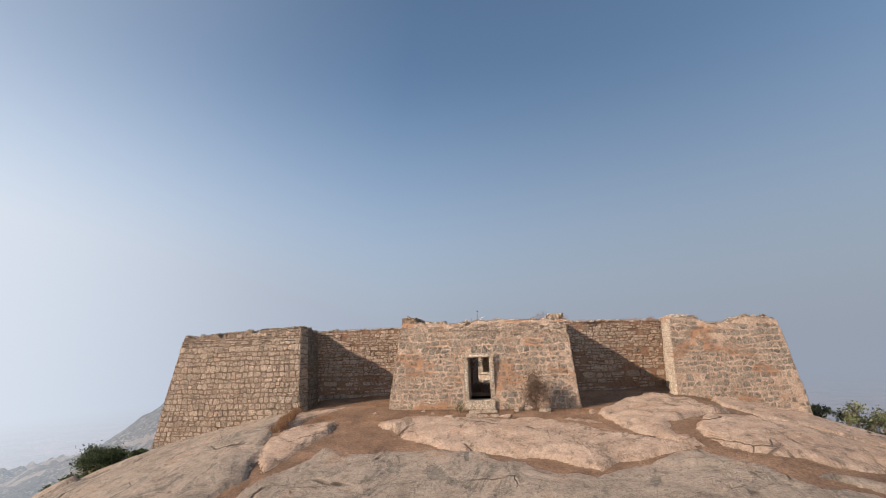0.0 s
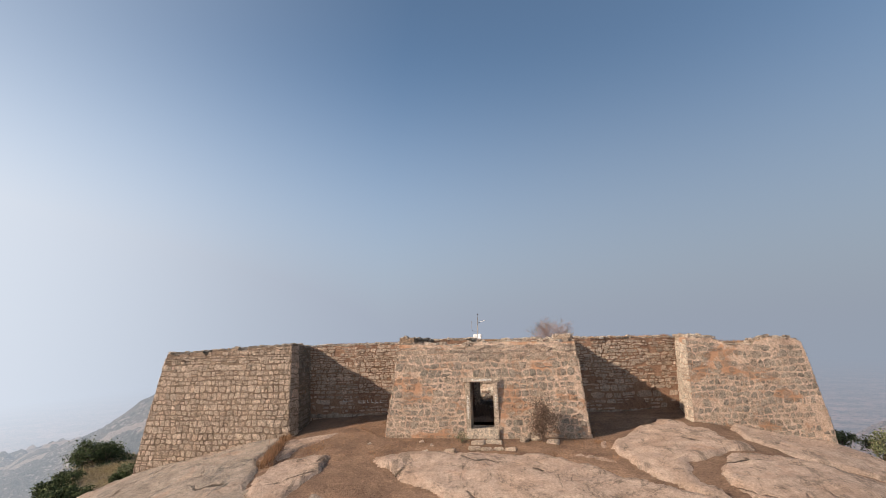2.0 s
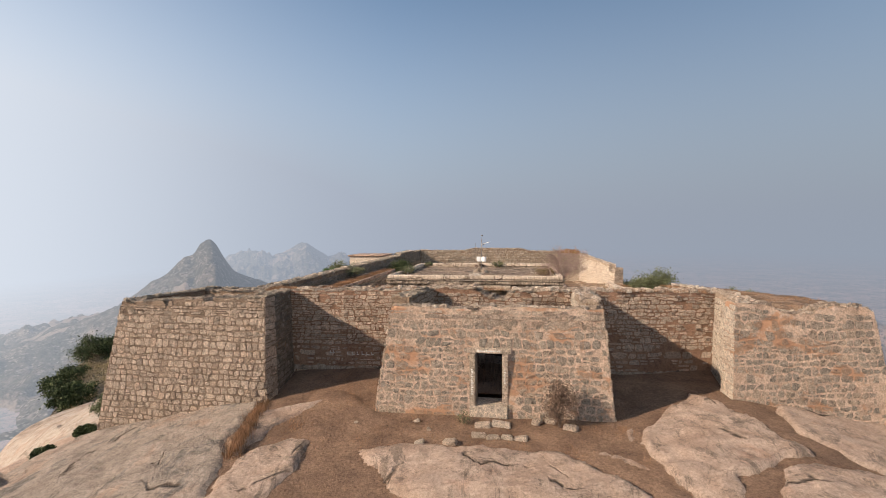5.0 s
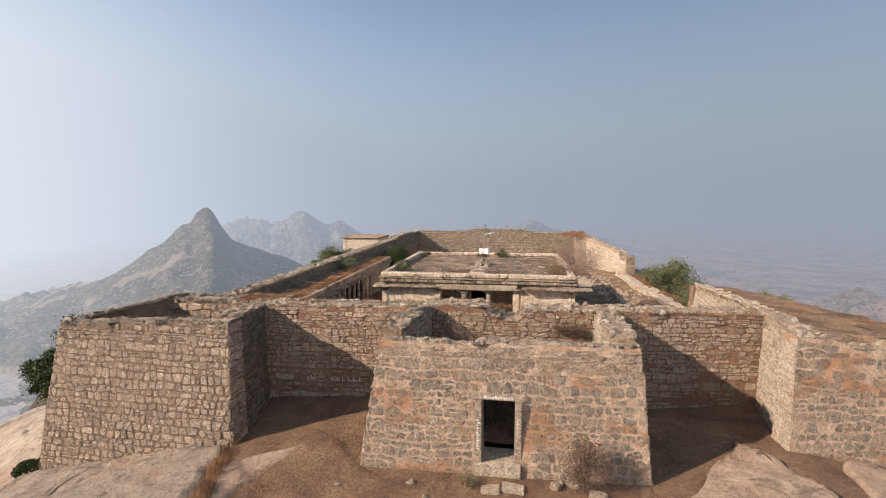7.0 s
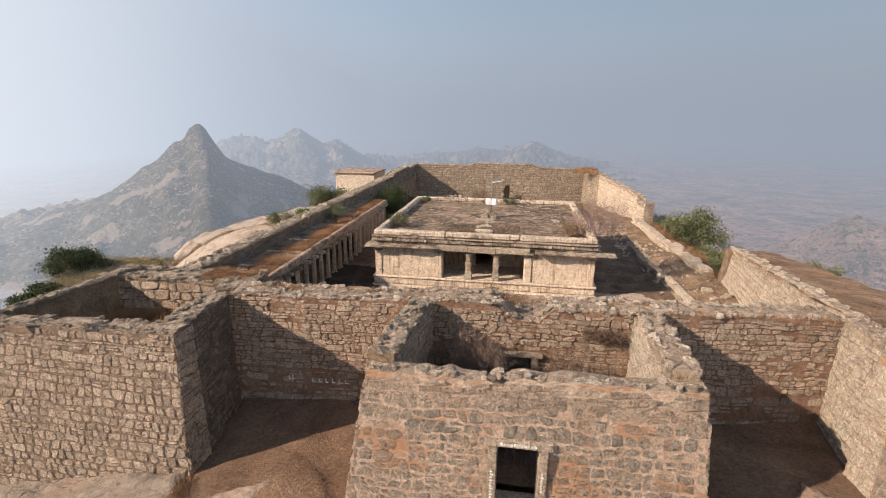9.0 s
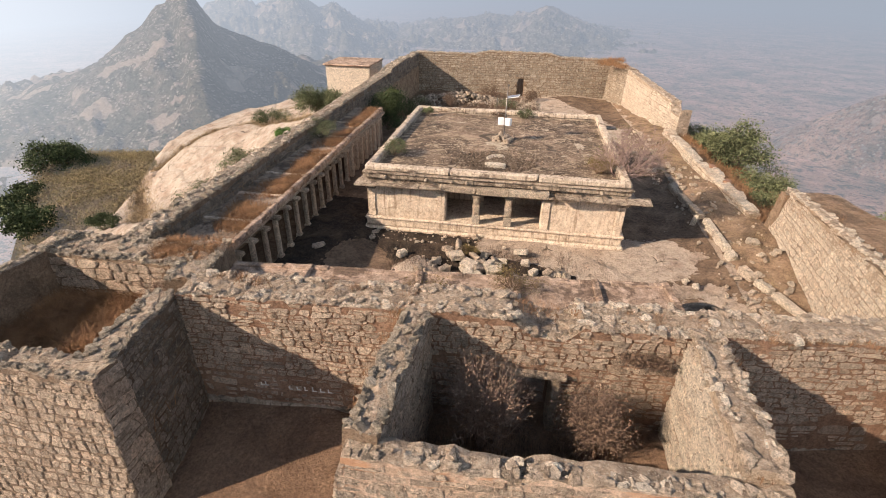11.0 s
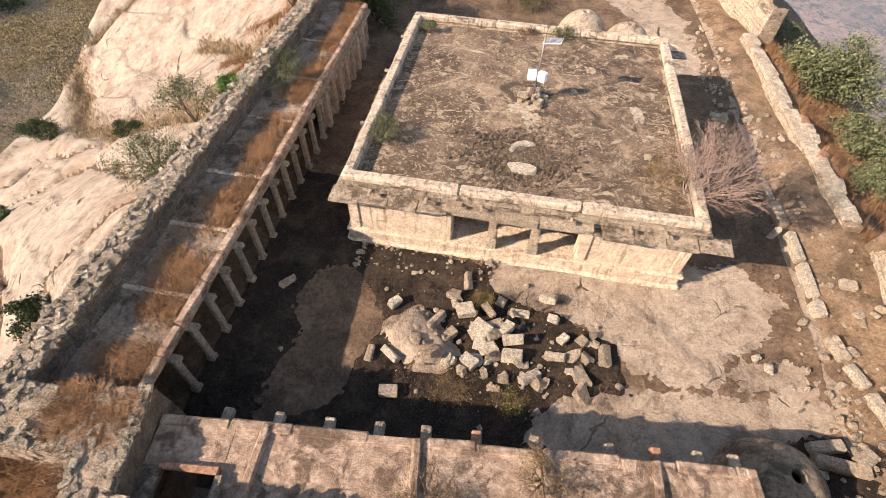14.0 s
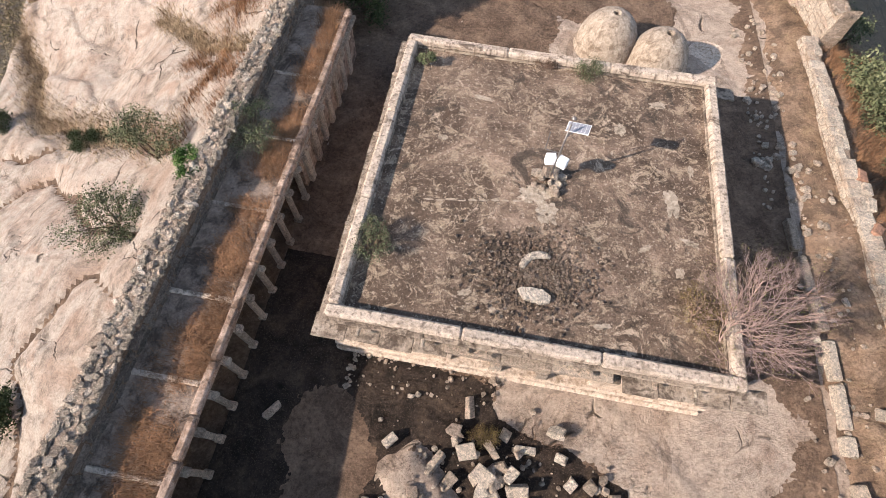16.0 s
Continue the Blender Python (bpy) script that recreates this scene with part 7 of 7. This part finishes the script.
# ---- distant hills in the haze ----


def hill(name, label, crest, dist, front, back, mat, seed, boulder=10.0, eye=(0.0, 13.0, 8.7)):
    """A far hill whose skyline follows crest: (degrees east of north, degrees above eye level)."""
    az = np.linspace(crest[0][0], crest[-1][0], 300)
    el = np.interp(az, [c[0] for c in crest], [c[1] for c in crest])
    s = Shape()
    rows = 64
    for j in range(rows + 1):
        t = j / rows * 2 - 1
        for a, e in zip(az, el):
            d = dist + (t * (dist - front) if t < 0 else t * (back - dist))
            top = eye[2] + dist * math.tan(radians(e)) - PLAIN
            x, y = eye[0] + d * math.sin(radians(a)), eye[1] + d * math.cos(radians(a))
            fall = (1 - abs(t)) ** (1.15 if t < 0 else 1.5)
            rough = noise.multi_fractal((x / 90, y / 90, seed), 1.0, 2.1, 5) - 0.8
            peak = math.exp(-(t / 0.10) ** 2)
            rough += 0.45 * (noise.multi_fractal((x / 24, y / 24, seed + 5), 0.8, 2.2, 4) - 0.8)
            z = PLAIN - 18 + max(0.0, top + 18) * fall + boulder * rough * (0.25 + 1.0 * min(1.0, 2 * fall)) * (1 - 0.75 * peak)
            s.v.append((x, y, z))
    q = len(az)
    s.f = [(j * q + i, j * q + i + 1, (j + 1) * q + i + 1, (j + 1) * q + i) for j in range(rows) for i in range(q - 1)]
    return tagged(new(name, s.mesh(name, mat, True)), label, "hill", "", "structure")


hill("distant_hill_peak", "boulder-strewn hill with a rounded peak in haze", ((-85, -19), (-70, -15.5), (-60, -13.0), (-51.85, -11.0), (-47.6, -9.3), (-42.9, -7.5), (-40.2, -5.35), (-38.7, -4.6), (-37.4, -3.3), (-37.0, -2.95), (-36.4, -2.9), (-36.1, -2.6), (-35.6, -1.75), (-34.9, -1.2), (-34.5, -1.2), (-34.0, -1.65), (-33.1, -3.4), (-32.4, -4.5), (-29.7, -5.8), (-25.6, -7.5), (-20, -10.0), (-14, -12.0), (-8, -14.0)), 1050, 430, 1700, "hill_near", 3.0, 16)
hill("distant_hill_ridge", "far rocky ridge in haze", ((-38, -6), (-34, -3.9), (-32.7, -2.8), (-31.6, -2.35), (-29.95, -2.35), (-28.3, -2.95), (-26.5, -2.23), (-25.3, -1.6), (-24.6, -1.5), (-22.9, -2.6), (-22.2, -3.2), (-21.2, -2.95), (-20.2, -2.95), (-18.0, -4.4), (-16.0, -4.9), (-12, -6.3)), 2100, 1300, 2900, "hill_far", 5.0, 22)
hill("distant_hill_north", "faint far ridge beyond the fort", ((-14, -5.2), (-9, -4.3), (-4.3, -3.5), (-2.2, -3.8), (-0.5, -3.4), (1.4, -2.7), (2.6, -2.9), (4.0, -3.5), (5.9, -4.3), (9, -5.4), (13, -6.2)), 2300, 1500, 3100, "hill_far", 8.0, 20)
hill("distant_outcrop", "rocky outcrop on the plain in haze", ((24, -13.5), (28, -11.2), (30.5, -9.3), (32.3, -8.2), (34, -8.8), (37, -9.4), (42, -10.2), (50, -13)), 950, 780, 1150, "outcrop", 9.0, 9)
for key, a in {"gate": dict(sw=0.29, sh=0.26, mat="gate_stone", parts=300, zlo=-0.6, zhi=2.75, gap=0.07, skip=0.06, proud=0.014, loose=0.4, even=True), "bl_front": dict(sw=0.29, sh=0.25, zlo=-2.4, zhi=2.75, parts=300, gap=0.052, loose=0.27, even=True, proud=0.018),
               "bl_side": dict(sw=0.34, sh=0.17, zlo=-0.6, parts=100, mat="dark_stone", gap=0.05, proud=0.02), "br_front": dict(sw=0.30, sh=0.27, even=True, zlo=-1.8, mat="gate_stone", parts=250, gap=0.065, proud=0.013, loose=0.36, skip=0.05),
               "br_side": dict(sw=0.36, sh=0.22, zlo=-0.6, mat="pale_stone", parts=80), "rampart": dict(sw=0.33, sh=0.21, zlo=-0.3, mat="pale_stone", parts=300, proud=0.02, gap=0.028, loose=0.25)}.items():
    W[key].clad(seed=len(key) * 7, **a)
W["bl_front"].clad(0.24, 0.15, zlo=2.75, seed=70, parts=60, gap=0.04)
W["gate"].clad(0.30, 0.17, zlo=2.72, seed=71, mat="stone", parts=90, gap=0.03, proud=0.025)
for k, key in enumerate(("curtain_w", "curtain_e")):
    W[key].clad(0.29, 0.145, zlo=1.0, seed=72 + k, parts=280, gap=0.036, loose=0.45, proud=0.024, skip=0.04)
    W[key].clad(0.40, 0.20, zlo=-0.4, zhi=1.0, seed=74 + k, gap=0.07, proud=0.008, skip=0.3)
W["curtain_m"].clad(0.33, 0.17, zlo=0.0, zhi=2.3, seed=3, parts=180, gap=0.05, loose=0.45, proud=0.018, skip=0.15)
W["curtain_m"].clad(0.30, 0.15, zlo=2.3, seed=33, parts=120, gap=0.03, loose=0.4)
W["gate_w"].clad(0.36, 0.22, zlo=-0.5, seed=4, parts=120)
W["gate_e"].clad(0.36, 0.22, zlo=-0.5, seed=5, parts=120)
W["gate_w"].clad(0.34, 0.2, "back", zlo=0.0, seed=6, parts=150)
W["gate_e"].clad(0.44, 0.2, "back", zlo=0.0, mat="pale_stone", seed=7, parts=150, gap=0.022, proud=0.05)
W["bl_out"].clad(0.36, 0.26, zlo=-3.0, seed=8)
W["br_out"].clad(0.36, 0.26, zlo=-3.0, seed=9)
W["north"].clad(0.36, 0.22, zlo=-1.5, seed=10, mat="old_stone", gap=0.045)
W["ne"].clad(0.36, 0.22, zlo=-1.5, seed=11, mat="old_stone", gap=0.045)
W["east_tall"].clad(0.40, 0.26, zlo=-1.2, mat="pale_stone", seed=12, parts=100)
W["east_tall"].clad(0.40, 0.26, "end_b", zlo=-1.2, seed=13)
W["east_low"].clad(0.36, 0.2, zlo=-0.2, mat="pale_stone", seed=14)
W["east_low2"].clad(0.36, 0.2, zlo=-0.2, mat="pale_stone", seed=15)
W["west"].clad(0.40, 0.2, "back", zlo=1.9, seed=16, mat="dark_stone")
W["bl_back"].clad(0.36, 0.22, "back", zlo=1.2, seed=17)
W["bl_back"].clad(0.36, 0.22, zlo=0.5, seed=18)
W["bl_front"].clad(0.36, 0.22, "back", zlo=1.3, seed=19)
W["bl_side"].clad(0.36, 0.22, "back", zlo=1.3, seed=20)
for k, (key, n) in enumerate((("gate", 18), ("gate_w", 22), ("gate_e", 22), ("curtain_w", 34), ("curtain_m", 40), ("curtain_e", 30), ("bl_front", 14), ("bl_side", 22), ("bl_out", 14), ("bl_back", 30), ("bl_in", 26),
                              ("br_front", 10), ("br_side", 12), ("west", 26), ("north", 12), ("east_tall", 10), ("rampart", 8))):
    W[key].cap(int(n * 3.4), 0.085 if key in ("gate", "bl_front", "br_front") else 0.11, "pale_stone" if key == "rampart" else "old_stone" if key in ("west", "north", "gate_w") or key[:3] == "bl_" else "rubble", 40 + k, row={"rampart": 0.0, "bl_front": 0.17, "west": 0.26, "gate": 0.2}.get(key, 0.22), both=key != "gate")
W["west"].cap(60, 0.13, "rubble", 95, 0.05, 1.0, out=0.6)
rc = random.Random(61)
for key in ("east_low", "east_low2"):           # dressed slabs along the low wall
    w = W[key]
    for row in (0.24, 0.76):
        u = 0.1
        while u < w.len - 0.4:
            l = rc.uniform(0.34, 0.62)
            if rc.random() > 0.06:
                q = w.at((u + l / 2) / w.len, w.top((u + l / 2) / w.len), row)
                m = Matrix.Translation((q.x, q.y, q.z + 0.05)) @ Matrix.Rotation(math.atan2(w.d.y, w.d.x) + rc.gauss(0, 0.05), 4, "Z") @ Matrix.Rotation(rc.gauss(0, 0.04), 4, "X")
                part("coping_stone", Shape().box((-l / 2 + 0.012, -0.16, -0.12), (l / 2 - 0.012, 0.16, rc.uniform(0.04, 0.10)), 0.025, m, 0.014), "pale_stone", w.ob)
            u += l
for k, (x, y, tn) in enumerate(((10.66, 46.3, 80), (10.72, 45.7, 84), (10.74, 45.0, 78), (10.72, 43.9, 60), (10.78, 42.2, 85))):
    block("loose_slab", "dressed slab fallen from the low wall", "stone block", "slabs beside the low wall", "pale_stone" if k % 3 else "red_stain", x, y, 0.72, 0.55, 0.36, 0.2, tn, 6, 200 + k)
for key, side, mat in (("bl_front", "end_b", "stone"), ("bl_front", "end_a", "stone"), ("br_front", "end_a", "pale_stone"), ("br_front", "end_b", "stone"), ("gate", "end_a", "stone"), ("gate", "end_b", "stone")):
    W[key].clad(0.4, 0.25, side, zlo=-1.0, mat=mat, seed=len(key) + 60)


# lime left along the foot of the curtain walls
for key in ("curtain_w", "curtain_e"):
    w, s = W[key], Shape()
    n = int(w.len / 0.06)
    for k in range(n + 1):
        u = k / n
        hgt = 0.03 + 0.10 * noise.noise((k * 0.11, 1.0, w.len)) + 0.07 * noise.noise((k * 0.5, 2.0, w.len))
        for z, d in ((-0.15, 0.03), (max(-0.1, hgt), 0.012), (max(-0.1, hgt) + 0.015, -0.02)):
            p = w.at(u, z) - w.n * d
            s.v.append(tuple(p))
    s.f = [(3 * k + j, 3 * k + 3 + j, 3 * k + 4 + j, 3 * k + 1 + j) for k in range(n) for j in (0, 1)]
    part("lime_band", s, "cornice", w.ob, "pale lime plaster left along the wall foot")

# unreadable chalk marks on the curtain wall
rk = random.Random(4)
for x0, x1, z0, hgt, n in ((-5.98, -4.70, 0.52, 0.17, 6), (-6.70, -6.46, 0.58, 0.15, 2)):
    for k in range(n):
        w = W["curtain_w"]
        x = x0 + (x1 - x0) * (k + 0.5) / n
        q = w.at((x + 8.5) / 6.0, z0) - w.n * 0.022
        m = Matrix.Translation(q) @ Matrix.Rotation(math.atan2(w.d.y, w.d.x), 4, "Z")
        part("chalk_mark", Shape().box((-0.07, -0.003, 0), (0.07 * rk.uniform(0.3, 1), 0.003, 0.035), 0.001, m).box((-0.07, -0.003, 0.04), (-0.035, 0.003, hgt * rk.uniform(0.7, 1)), 0.001, m), "white_paint", w.ob, "faint chalk mark")

# dark panel added in the north doorway to stand for its shade
door = thing("doorway_fill", "dark panel standing in for the shade of the north doorway", "door", (-1.0, 71.15, 0), 3.4, "", "structure")
for k in range(4):
    part("plank", Shape().box((-0.48 + 0.24 * k + 0.004, -0.03, -1.6), (-0.24 + 0.24 * k - 0.004, 0.03, 0.95), 0.006), "bark", door)

# ---- the stones of the walls, the nearest as single pieces ----
for owner, items, mat, single in LATER:
    if not items:
        continue
    chosen = set(random.Random(len(items)).sample(range(len(items)), min(single, len(items))))
    rest = Shape()
    for k, (vs, fs, m) in enumerate(items):
        if k in chosen:
            ob = new("stone", Shape().add(vs, fs).mesh("stone", mat))
            ob.parent = owner
            ob.matrix_basis = m
        else:
            a = np.array(vs) @ np.array(m.to_3x3()).T + np.array(m.translation)
            n0 = len(rest.v)
            rest.v += a.tolist()
            rest.f += [tuple(i + n0 for i in q) for q in fs]
    if rest.v:
        part("stonework", rest, mat, owner, kind="stuff")
